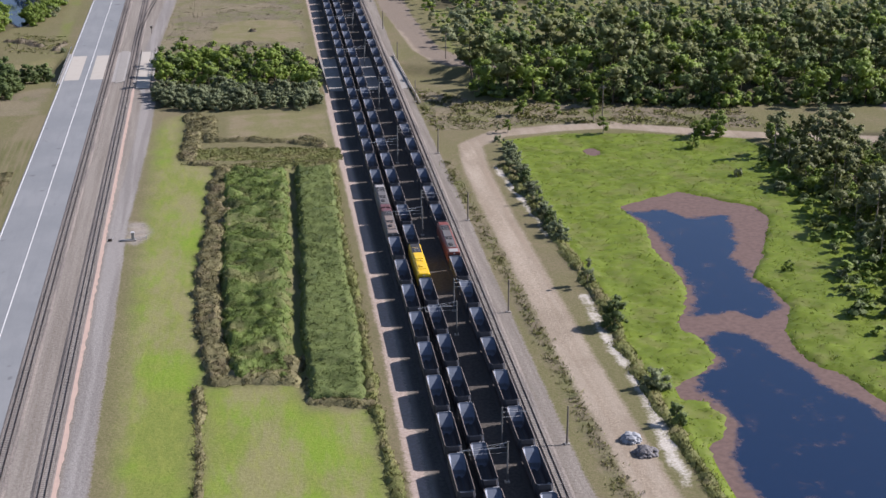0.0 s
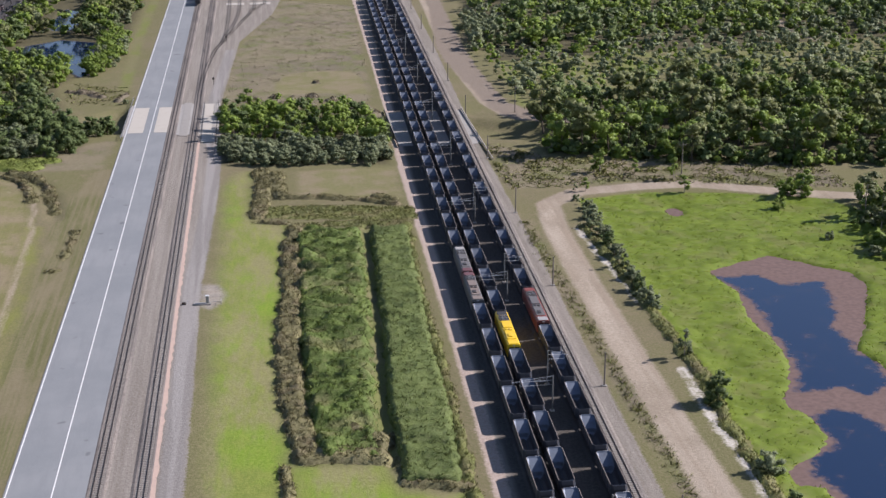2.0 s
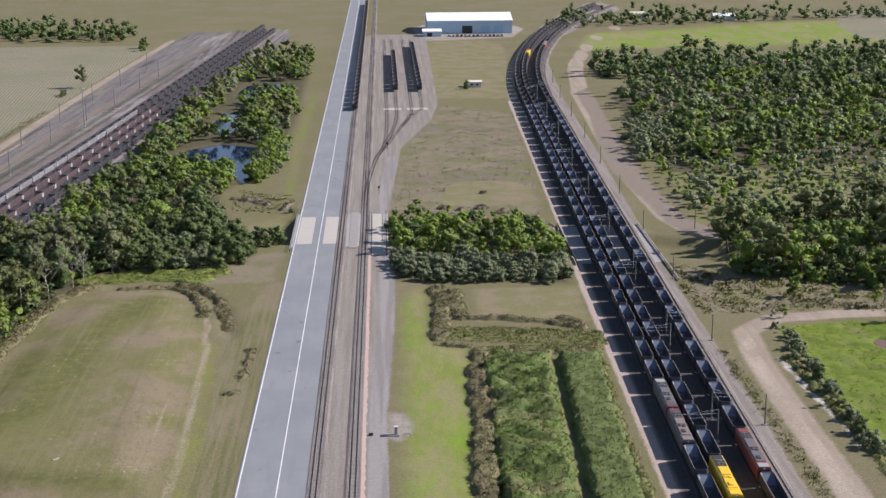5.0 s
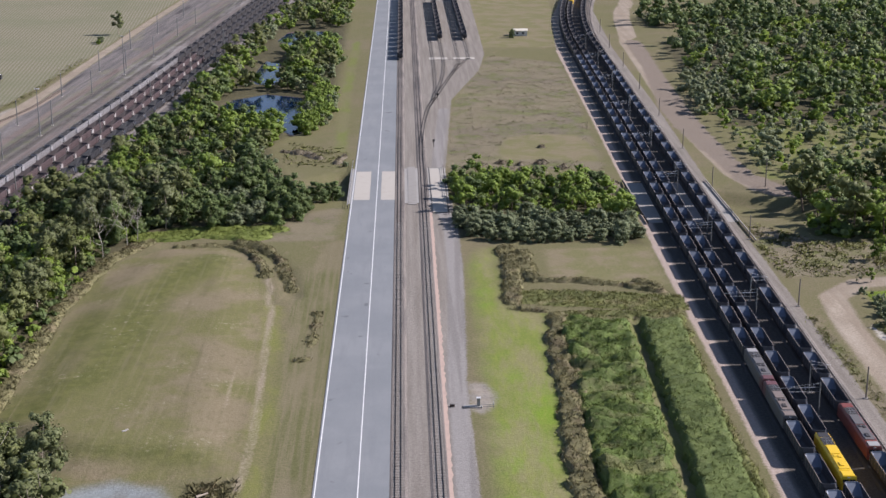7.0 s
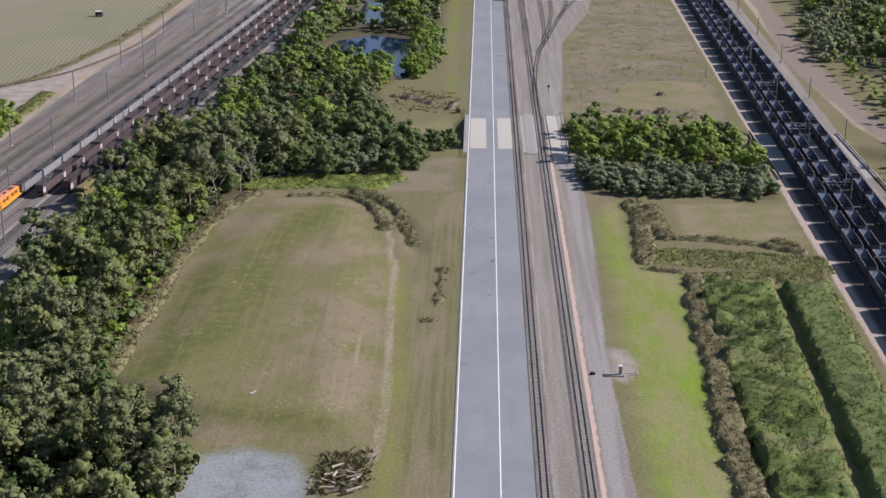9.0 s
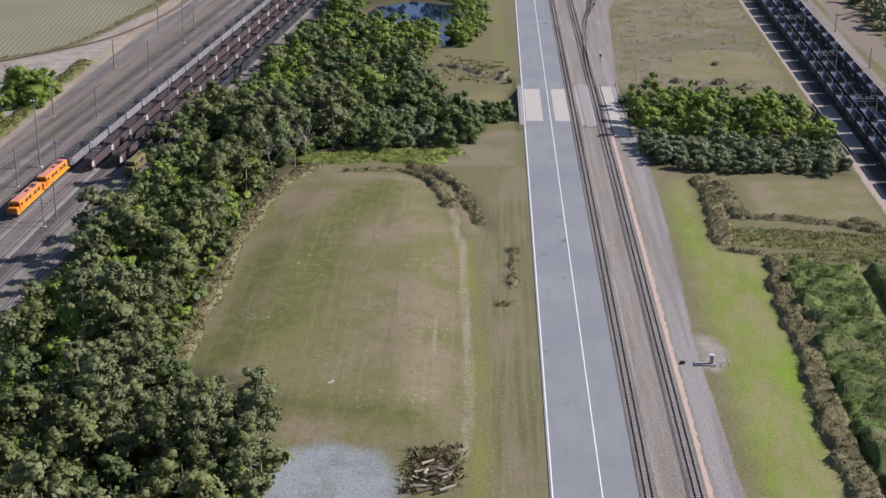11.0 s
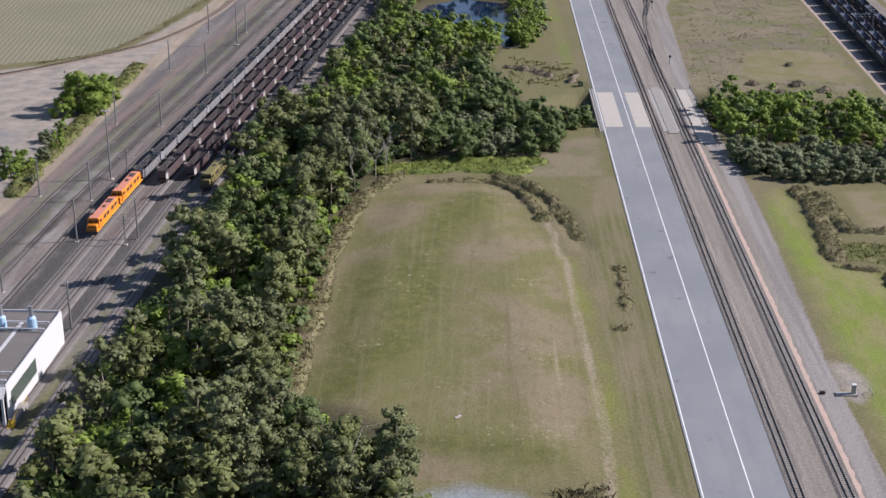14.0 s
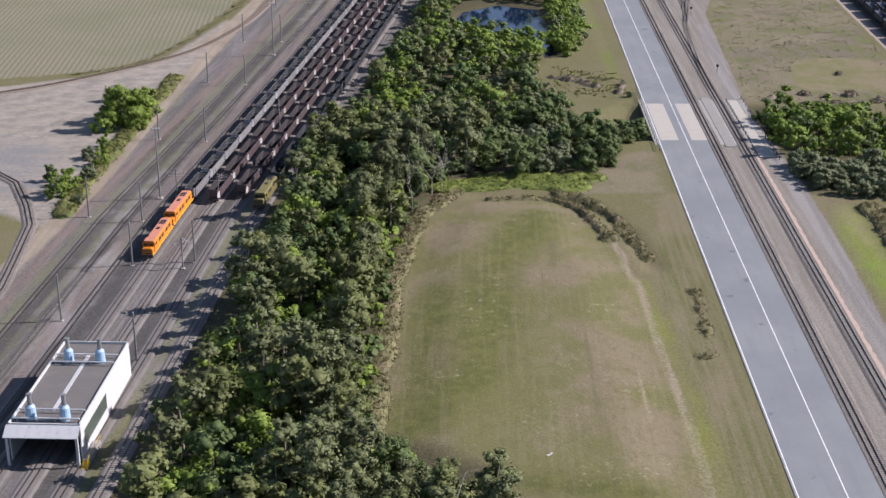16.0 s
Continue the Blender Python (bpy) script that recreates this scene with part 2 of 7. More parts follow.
def sd_line(P, line, half):
    return half - np.min([seg_dist(P, a, b) for a, b in zip(line, line[1:])], axis=0)


def sstep(x, a, b):
    u = np.clip((x - a) / (b - a), 0, 1)
    return u * u * (3 - 2 * u)


def ground_z(P):
    """Height of the ground: flat embankments, a low mound, ponds and a creek cut into it."""
    x, y = P[:, 0], P[:, 1]
    z = -0.12 + 0.10 * np.sin(x * 0.11 + 1.3 * np.sin(y * 0.05)) * np.sin(y * 0.083)
    z = z + 1.3 * sstep(sd_polys(P, FIELD), 0, 14)
    z = z - 1.0 * sstep(sd_polys(P, MARSH), -3, 5) - 0.5 * sstep(sd_polys(P, POND), -2, 2)
    z = z - 2.6 * sstep(sd_polys(P, CREEK), -5, 4)
    z = z - 1.2 * sstep(sd_polys(P, FAR_PONDS), -2, 2) - 1.1 * sstep(sd_line(P, REED_DITCH, 0.6), -1.2, 0.6) - 0.7 * sstep(sd_line(P, [(-62, 399), (-40, 399), (-33, 393), (-25, 374), (-21, 350)], 1.5), -2, 1.5)
    flat = np.maximum(sd_polys(P, GRAVEL), np.maximum(sd_polys(P, YARD), sd_poly(P, [(-11, 0), (6, 0), (6, 1500), (-11, 1500)])))
    flat = np.where(sd_polys(P, CREEK) > -5, -9, flat)
    k = sstep(flat, -3, 0)
    return z * (1 - k) - 0.06 * k


def gz(x, y):
    return float(ground_z(np.array([[x, y]], float))[0])


# ---- building helpers ----
def mesh(name, verts, faces, mats=(), smooth=False, mat_ids=None):
    me = bpy.data.meshes.new(name)
    me.from_pydata([tuple(v) for v in verts], [], [tuple(f) for f in faces])
    for m in mats:
        me.materials.append(m)
    if mat_ids is not None:
        me.polygons.foreach_set("material_index", mat_ids)
    if smooth:
        me.shade_smooth()
    return me


def mesh_np(name, V, Q, mat=None, smooth=False, normals=None):
    """A mesh from arrays of corners (n, 3) and four-sided faces (m, 4)."""
    me = bpy.data.meshes.new(name)
    me.vertices.add(len(V))
    me.vertices.foreach_set("co", np.ascontiguousarray(V, np.float32).ravel())
    me.loops.add(Q.size)
    me.loops.foreach_set("vertex_index", np.ascontiguousarray(Q, np.int32).ravel())
    me.polygons.add(len(Q))
    me.polygons.foreach_set("loop_start", np.arange(0, Q.size, 4, dtype=np.int32))
    me.update(calc_edges=True)
    if normals is not None:
        a = me.attributes.new("custom_normal", "FLOAT_VECTOR", "POINT")
        a.data.foreach_set("vector", np.ascontiguousarray(normals, np.float32).ravel())
        me.update()
    if mat:
        me.materials.append(mat)
    if smooth:
        me.shade_smooth()
    return me


def part(name, me, parent=None, label="", m=None):
    """Links a mesh as one object under a thing or a part."""
    ob = new(name, me)
    if parent is not None:
        ob.parent = parent
    if m is not None:
        ob.matrix_basis = m
    if label:
        ob["label"] = label
    return ob


def bm_mesh(name, bm, mat, smooth=False):
    me = bpy.data.meshes.new(name)
    bm.to_mesh(me)
    bm.free()
    if mat:
        me.materials.append(mat)
    if smooth:
        me.shade_smooth()
    return me


def add_box(bm, x0, x1, y0, y1, z0, z1, bevel=0.0):
    r = bmesh.ops.create_cube(bm, size=1)
    vs = r["verts"]
    for v in vs:
        v.co = Vector(((x0 + x1) / 2 + v.co.x * (x1 - x0), (y0 + y1) / 2 + v.co.y * (y1 - y0), (z0 + z1) / 2 + v.co.z * (z1 - z0)))
    if bevel:
        es = list({e for v in vs for e in v.link_edges})
        bmesh.ops.bevel(bm, geom=es, offset=bevel, segments=1, affect="EDGES")
    return bm


def boxes(name, dims, mat, bevel=0.0):
    bm = bmesh.new()
    for d in dims:
        add_box(bm, *d, bevel=bevel)
    return bm_mesh(name, bm, mat)


def add_cyl(bm, a, b, r0, r1, seg=8):
    a, b = Vector(a), Vector(b)
    d = b - a
    q = d.to_track_quat("Z", "Y").to_matrix().to_4x4()
    bmesh.ops.create_cone(bm, cap_ends=True, segments=seg, radius1=r0, radius2=max(r1, 1e-3), depth=d.length, matrix=Matrix.Translation((a + b) / 2) @ q)
    return bm


def cyls(name, rows, mat, seg=8):
    bm = bmesh.new()
    for a, b, r0, r1 in rows:
        add_cyl(bm, a, b, r0, r1, seg)
    return bm_mesh(name, bm, mat)


def empty(name, m, label="", category="", group="", kind=""):
    ob = new(name)
    ob.matrix_basis = m
    ob.empty_display_size = 0.5
    return tagged(ob, label, category, group, kind)


# ---- ground ----
def ground_material():
    m = Mat("ground_cover", 0.95, 0, 0.1)
    big, mid, fine = m.noise(0.02, 5, 0.6), m.noise(0.16, 5, 0.6), m.noise(1.6, 4, 0.65)
    grit = m.noise(7.0, 3, 0.7)
    wob = m.math("ADD", m.ramp(mid, 0, 1, -2.2, 2.2, False), m.ramp(fine, 0, 1, -0.9, 0.9, False))
    tight = m.math("ADD", m.ramp(mid, 0, 1, -0.5, 0.5, False), m.ramp(fine, 0, 1, -0.7, 0.7, False))

    def tone(a, b, n=None):
        return m.mix(m.ramp(fine if n is None else n, 0.3, 0.7), a, b)

    def layer(c, name, over, soft=1.0, by=wob, amount=1.0):
        f = m.math("MULTIPLY", m.ramp(m.math("ADD", m.attr(name), by), -soft, soft), amount)
        return m.mix(f, c, over)

    c = m.mix(m.ramp(big, 0.40, 0.66), tone((0.130, 0.130, 0.056), (0.176, 0.160, 0.086)), tone((0.150, 0.135, 0.076), (0.200, 0.170, 0.104)))
    c = m.mix(m.ramp(mid, 0.55, 0.75, 0, 0.6), c, tone((0.170, 0.140, 0.085), (0.230, 0.190, 0.128)))
    c = layer(c, "dry", m.mix(m.ramp(mid, 0.35, 0.65), tone((0.145, 0.120, 0.073), (0.210, 0.175, 0.113)), tone((0.120, 0.115, 0.060), (0.190, 0.160, 0.098))), 2)
    c = layer(c, "dry", m.mix(m.ramp(m.noise(0.4, 4, 0.6), 0.4, 0.6), (0.105, 0.125, 0.04), (0.16, 0.165, 0.06)), 2, wob, m.ramp(m.noise(0.035, 5, 0.65), 0.50, 0.60, 0, 0.85))
    waste = m.mix(m.ramp(m.noise(0.035, 5, 0.6), 0.42, 0.58), tone((0.190, 0.165, 0.110), (0.240, 0.210, 0.142)), tone((0.150, 0.126, 0.098), (0.198, 0.168, 0.132)))
    waste = m.mix(m.ramp(m.noise(0.07, 5, 0.7), 0.47, 0.62, 0, 0.85), waste, tone((0.128, 0.140, 0.056), (0.170, 0.176, 0.078)))
    c = layer(c, "dry", waste, 2, wob, 0.75)
    c = layer(c, "lawn", m.mix(m.ramp(m.noise(0.09, 5, 0.6), 0.42, 0.6), tone((0.150, 0.150, 0.066), (0.200, 0.185, 0.092)), tone((0.195, 0.165, 0.100), (0.240, 0.205, 0.130))), 1.5)
    lush = m.mix(m.ramp(m.noise(0.045, 4, 0.6), 0.40, 0.60), tone((0.150, 0.192, 0.040), (0.190, 0.222, 0.056)), tone((0.148, 0.232, 0.026), (0.188, 0.268, 0.040)))
    lush = m.mix(m.ramp(m.noise(0.07, 5, 0.65, stretch=(1, 0.3, 1)), 0.44, 0.60, 0, 0.85), lush, tone((0.205, 0.190, 0.092), (0.26, 0.235, 0.125)))
    lush = m.mix(m.ramp(m.noise(0.55, 5, 0.7, stretch=(1, 0.25, 1)), 0.45, 0.68, 0, 0.45), lush, (0.235, 0.262, 0.062))
    c = layer(c, "lush", lush, 3.5)
    c = layer(c, "verge", m.mix(m.ramp(m.noise(0.08, 4, 0.6, stretch=(1, 0.4, 1)), 0.4, 0.62), tone((0.135, 0.158, 0.048), (0.178, 0.188, 0.068)), tone((0.150, 0.145, 0.070), (0.195, 0.180, 0.095))), 1.4)
    bank = m.mix(m.ramp(m.noise(0.9, 4, 0.6, stretch=(1, 0.03, 1)), 0.38, 0.62), tone((0.112, 0.116, 0.048), (0.150, 0.146, 0.066)), tone((0.158, 0.146, 0.080), (0.200, 0.176, 0.102)))
    bank = m.mix(m.ramp(m.noise(0.05, 4, 0.6, stretch=(1, 0.35, 1)), 0.45, 0.62, 0, 0.7), bank, tone((0.190, 0.160, 0.100), (0.225, 0.190, 0.125)))
    c = layer(c, "bank", bank, 1.6)
    mow = m.noise(0.8, 3, 0.55, stretch=(1, 0.03, 1))
    patch = m.noise(0.045, 5, 0.6)
    field = m.mix(m.ramp(patch, 0.42, 0.60), tone((0.140, 0.140, 0.056), (0.172, 0.162, 0.072)), tone((0.190, 0.158, 0.098), (0.224, 0.188, 0.120)))
    green = m.math("ADD", m.attr("field_green"), m.ramp(m.noise(0.09, 5, 0.65), 0, 1, -9, 9, False))
    field = m.mix(m.ramp(green, -5, 4.5, 0, 0.85), field, m.mix(m.ramp(m.noise(0.3, 5, 0.7), 0.4, 0.62), (0.092, 0.104, 0.030), (0.136, 0.138, 0.046)))
    field = m.mix(m.ramp(m.noise(0.55, 5, 0.75, stretch=(1, 0.5, 1)), 0.50, 0.66, 0, 0.4), field, (0.118, 0.112, 0.055))
    field = m.mix(m.ramp(mow, 0.50, 0.72, 0, 0.22), field, (0.262, 0.222, 0.146))
    field = m.mix(m.ramp(m.noise(0.45, 4, 0.6, stretch=(1, 0.06, 1)), 0.55, 0.72, 0, 0.35), field, (0.120, 0.108, 0.058))
    tufts = m.math("MULTIPLY", m.ramp(m.noise(0.7, 5, 0.8), 0.57, 0.66), m.ramp(m.noise(0.06, 3, 0.5), 0.50, 0.62))
    field = m.mix(m.math("MULTIPLY", tufts, 0.7), field, (0.345, 0.315, 0.225))
    c = layer(c, "field", field, 0.8)
    c = layer(c, "strip", m.mix(m.ramp(m.noise(0.15, 4, 0.6, stretch=(1, 0.3, 1)), 0.38, 0.62), tone((0.158, 0.170, 0.048), (0.200, 0.205, 0.066)), tone((0.155, 0.150, 0.066), (0.200, 0.182, 0.086))), 2.0)
    c = layer(c, "path", tone((0.270, 0.222, 0.160), (0.360, 0.305, 0.230)), 0.6, tight, 0.75)
    marsh = m.mix(m.ramp(mid, 0.35, 0.65), tone((0.120, 0.178, 0.016), (0.160, 0.222, 0.026)), tone((0.140, 0.182, 0.022), (0.180, 0.218, 0.034)))
    marsh = m.mix(m.ramp(m.noise(0.03, 4, 0.6), 0.52, 0.66, 0, 0.85), marsh, tone((0.135, 0.135, 0.052), (0.175, 0.16, 0.072)))
    c = layer(c, "marsh", marsh, 1.5)
    c = layer(c, "woods", tone((0.060, 0.060, 0.033), (0.120, 0.105, 0.062)), 3)
    turn = m.t.nodes.new("ShaderNodeMapping")
    turn.inputs["Rotation"].default_value = (0, 0, radians(-5.3))
    m.put(turn.inputs["Vector"], m.pos())
    rows = m.node("ShaderNodeTexWave", Vector=turn.outputs[0], Scale=0.165, Distortion=1.2, Detail=3.0)
    crop = m.mix(m.ramp(rows.outputs["Fac"], 0.35, 0.65, 0, 0.9), tone((0.158, 0.160, 0.094), (0.200, 0.196, 0.124)), tone((0.230, 0.204, 0.150), (0.285, 0.252, 0.192)))
    crop = m.mix(m.ramp(big, 0.4, 0.7, 0, 0.5), crop, (0.160, 0.172, 0.100))
    c = layer(c, "crop", crop, 1.0)
    c = layer(c, "bare", m.mix(m.ramp(mid, 0.4, 0.65), m.mix(m.ramp(m.noise(0.5, 5, 0.7, stretch=(0.4, 1, 1)), 0.4, 0.65), tone((0.255, 0.220, 0.176), (0.325, 0.286, 0.238)), (0.36, 0.325, 0.28)), tone((0.190, 0.176, 0.150), (0.270, 0.250, 0.222))), 1.5)
    c = layer(c, "spoil", m.mix(m.ramp(m.noise(0.12, 5, 0.65, stretch=(0.5, 1, 1)), 0.42, 0.6), tone((0.190, 0.186, 0.178), (0.250, 0.246, 0.238)), tone((0.240, 0.210, 0.180), (0.330, 0.296, 0.262))), 4.0)
    lie = m.turned(4.0)
    streaks = m.noise(0.35, 5, 0.65, lie, (1, 0.05, 1))
    yard = m.mix(m.ramp(streaks, 0.4, 0.62), tone((0.170, 0.152, 0.142), (0.232, 0.210, 0.196)), tone((0.105, 0.098, 0.094), (0.16, 0.15, 0.145)))
    yard = m.mix(m.ramp(m.noise(1.1, 4, 0.6, lie, (1, 0.02, 1)), 0.42, 0.62, 0, 0.55), yard, tone((0.088, 0.082, 0.078), (0.135, 0.125, 0.118)))
    yard = m.mix(m.ramp(m.noise(0.09, 5, 0.65, lie, (1, 0.2, 1)), 0.52, 0.68, 0, 0.7), yard, tone((0.170, 0.162, 0.112), (0.216, 0.206, 0.148)))
    yard = m.mix(m.ramp(m.noise(0.05, 5, 0.65, lie, (1, 0.12, 1)), 0.56, 0.66, 0, 0.85), yard, tone((0.25, 0.235, 0.225), (0.33, 0.315, 0.305)))
    yard = m.mix(m.ramp(m.noise(0.13, 5, 0.6, lie, (1, 0.06, 1)), 0.58, 0.66, 0, 0.75), yard, (0.050, 0.047, 0.048))
    yard = m.mix(m.ramp(m.noise(0.8, 5, 0.8), 0.60, 0.70, 0, 0.5), yard, (0.36, 0.34, 0.32))
    c = layer(c, "yard", yard, 1.0)
    c = layer(c, "rust", tone((0.190, 0.138, 0.116), (0.250, 0.186, 0.158)), 1.2, wob, 0.5)
    # Dark streaks of oil, plus shade painted beside the silver train.
    c = layer(c, "oil_and_shade", tone((0.050, 0.049, 0.046), (0.088, 0.085, 0.080)), 1.2, wob, 0.8)
    c = layer(c, "weeds", tone((0.135, 0.145, 0.075), (0.180, 0.180, 0.105)), 1.2, wob, 0.6)
    st2 = m.noise(0.55, 5, 0.6, stretch=(1, 0.03, 1))
    gravel = m.mix(m.ramp(st2, 0.35, 0.65), tone((0.178, 0.157, 0.133), (0.236, 0.212, 0.184)), tone((0.225, 0.203, 0.175), (0.300, 0.275, 0.243)))
    gravel = m.mix(m.ramp(m.noise(0.13, 4, 0.6, stretch=(1, 0.25, 1)), 0.55, 0.7, 0, 0.5), gravel, (0.170, 0.160, 0.133))
    c = layer(c, "gravel", gravel, 0.35, tight)
    wheel = m.noise(0.45, 3, 0.5, stretch=(1, 0.03, 1))
    dirt = m.mix(m.ramp(wheel, 0.35, 0.65), tone((0.270, 0.222, 0.165), (0.315, 0.262, 0.200)), tone((0.315, 0.265, 0.205), (0.36, 0.31, 0.245)))
    dirt = m.mix(m.ramp(m.noise(0.06, 4, 0.6), 0.45, 0.65, 0, 0.7), dirt, tone((0.235, 0.195, 0.145), (0.28, 0.235, 0.18)))
    c = layer(c, "dirt", dirt, 0.8, tight)
    c = layer(c, "ruts", tone((0.37, 0.315, 0.245), (0.45, 0.39, 0.315)), 0.5, tight, 0.7)
    c = layer(c, "lane", m.mix(m.ramp(wheel, 0.4, 0.6), tone((0.195, 0.182, 0.168), (0.245, 0.230, 0.214)), tone((0.250, 0.236, 0.220), (0.300, 0.285, 0.268))), 0.6, tight)
    c = layer(c, "haul", tone((0.190, 0.156, 0.122), (0.245, 0.206, 0.166)), 1.0, wob)
    c = layer(c, "pink", tone((0.36, 0.285, 0.235), (0.45, 0.37, 0.32)), 0.5, tight, 0.85)
    # Coal stain; its west strip carries the train's shadow as colour.
    c = layer(c, "coal", tone((0.060, 0.055, 0.050), (0.098, 0.089, 0.080)), 0.8, tight, 0.9)
    c = layer(c, "pale", m.mix(m.ramp(mid, 0.45, 0.7), tone((0.205, 0.232, 0.235), (0.275, 0.302, 0.303)), tone((0.160, 0.168, 0.160), (0.230, 0.240, 0.230))), 2.6)
    c = layer(c, "streak", tone((0.420, 0.390, 0.328), (0.550, 0.520, 0.465)), 0.8, wob)
    c = m.mix(m.ramp(grit, 0.3, 0.75, 0.0, 0.25), c, m.mix(1.0, c, (0.45, 0.45, 0.45), "MULTIPLY"))
    m.color(c)
    m.bump(m.math("ADD", m.ramp(fine, 0, 1, 0, 1, False), m.ramp(grit, 0, 1, 0, 0.4, False)), 0.45, 0.3)
    return m.m


def axis(lo, hi, step, far_lo, far_hi):
    mid = list(np.arange(lo, hi + 0.1, step))
    up, s = [], step
    v = hi
    while v < far_hi:
        s *= 1.18
        v += s
        up.append(v)
    dn, s = [], step
    v = lo
    while v > far_lo:
        s *= 1.18
        v -= s
        dn.append(v)
    return np.array(dn[::-1] + mid + up)


def build_ground():
    xs, ys = axis(-200, 200, 1.6, -3200, 3200), axis(130, 700, 2.1, -1500, 4200)
    X, Y = np.meshgrid(xs, ys)
    P = np.stack([X.ravel(), Y.ravel()], 1)
    Z = ground_z(P)
    nx, ny = len(xs), len(ys)
    i = np.arange(nx * ny).reshape(ny, nx)
    Q = np.stack([i[:-1, :-1], i[:-1, 1:], i[1:, 1:], i[1:, :-1]], -1).reshape(-1, 4)
    me = mesh_np("ground", np.column_stack([P, Z]), Q, ground_material(), True)
    fields = {"lush": sd_polys(P, LUSH), "dry": sd_polys(P, DRY), "lawn": sd_polys(P, LAWN), "field": sd_polys(P, FIELD), "marsh": sd_polys(P, MARSH),
              "woods": sd_polys(P, WOODS), "crop": sd_polys(P, CROP), "bare": sd_polys(P, BARE), "yard": sd_polys(P, YARD), "gravel": sd_polys(P, GRAVEL),
              "pale": sd_polys(P, PALE), "haul": sd_polys(P, HAUL), "lane": sd_line(P, LANE, 2.2), "pink": sd_line(P, PINK, 1.5), "coal": sd_polys(P, COAL_AND_SHADE), "dirt": np.max([sd_line(P, l, h) for l, h in TRACKS_DIRT], axis=0),
              "field_green": np.max([sd_line(P, l, h) for l, h in FIELD_GREEN], axis=0), "path": np.max([sd_line(P, l, h) for l, h in FIELD_PATH], axis=0), "strip": np.max([sd_line(P, l, h) for l, h in FIELD_STRIP], axis=0),
              "bank": sd_polys(P, ROAD_BANK), "spoil": sd_polys(P, SPOIL), "ruts": np.max([sd_line(P, [(x + o, y) for x, y in TRACKS_DIRT[0][0][:7]], 0.3) for o in (-2.2, -0.6, 0.7)], axis=0),
              "streak": np.max([sd_line(P, l, h) for l, h in STREAK], axis=0), "verge": np.maximum(np.max([sd_line(P, l, 2.2) for l in VERGE], axis=0), np.maximum(sd_poly(P, PLANT_FLOOR), sd_polys(P, REEDS)))}
    west = [(-137.0 + 0.05 * (y - 352) + 0.042 * max(0.0, y - 385) - 0.012 * max(0.0, y - 620), y) for y in range(60, 1141, 45)]
    # Among the dark bands, the one at -3.6 paints in the train's shadow.
    for k, bands in {"rust": ((-25.0, 1.8), (-9.5, 0.8)), "oil_and_shade": ((-17.5, 1.6), (-3.6, 2.0), (9.4, 1.5), (-12.5, 0.8)), "weeds": ((-21.5, 1.0), (-15.5, 0.7), (16, 1.2))}.items():
        fields[k] = np.max([sd_line(P, [(x + o, y) for x, y in west], h) for o, h in bands], axis=0)
    fields["gravel"] = np.where(sd_polys(P, CREEK) > -3, -6, fields["gravel"])
    for k, v in fields.items():
        a = me.attributes.new(k, "FLOAT", "POINT")
        a.data.foreach_set("value", np.clip(v, -12, 12).astype(np.float32))
    tagged(new("ground", me), "grassed flats, dry paddocks and gravel yards", "ground", kind="structure")


build_ground()


# ---- water ----
def water_material():
    m = Mat("pond_water", 0.06, 0, 0.5)
    f = m.ramp(m.math("ADD", m.attr("open"), m.math("ADD", m.ramp(m.noise(0.12, 5, 0.6), 0, 1, -4, 4, False), m.ramp(m.noise(0.7, 5, 0.65), 0, 1, -2, 2, False))), -1.0, 1.2)
    film = m.math("MULTIPLY", m.ramp(m.noise(0.16, 6, 0.7), 0.56, 0.70), 0.35)
    f = m.math("MULTIPLY", f, m.math("SUBTRACT", 1.0, film))
    algae = m.mix(m.ramp(m.noise(0.8, 4), 0.3, 0.7), (0.098, 0.060, 0.050), (0.140, 0.088, 0.074))
    m.color(m.mix(f, algae, (0.006, 0.018, 0.050)))
    m.put(m.b.inputs["Roughness"], m.math("MULTIPLY_ADD", f, -0.74, 0.82))
    m.bump(m.noise(1.3, 3), 0.08, 0.05)
    return m.m


def build_water(name, polys, open_polys, z, label):
    x0, x1 = min(p[0] for q in polys for p in q) - 6, max(p[0] for q in polys for p in q) + 6
    y0, y1 = min(p[1] for q in polys for p in q) - 6, max(p[1] for q in polys for p in q) + 6
    xs, ys = np.arange(x0, x1, 1.5), np.arange(y0, y1, 1.5)
    X, Y = np.meshgrid(xs, ys)
    P = np.stack([X.ravel(), Y.ravel()], 1)
    keep = sd_polys(P, polys) > -4
    i = np.arange(len(P)).reshape(len(ys), len(xs))
    Q = np.stack([i[:-1, :-1], i[:-1, 1:], i[1:, 1:], i[1:, :-1]], -1).reshape(-1, 4)
    Q = Q[keep[Q].all(1)]
    me = mesh_np(name, np.column_stack([P, np.full(len(P), z)]), Q, WATER)
    a = me.attributes.new("open", "FLOAT", "POINT")
    a.data.foreach_set("value", np.clip(sd_polys(P, open_polys), -9, 9).astype(np.float32))
    tagged(new(name, me), label, "water", kind="structure")


WATER = water_material()
build_water("water", POND, OPEN_WATER, -1.35, "still dark pond with red-brown floating weed")
for _p in FAR_PONDS:
    build_water("water", [_p], [[((x - 0) * 1, y) for x, y in _p]], -0.75, "small dark pond among trees")


# ---- sealed road ----
def rx(x, y):
    """The main line and road lean very slightly to the right with distance."""
    return x + 0.0025 * (y - 226)


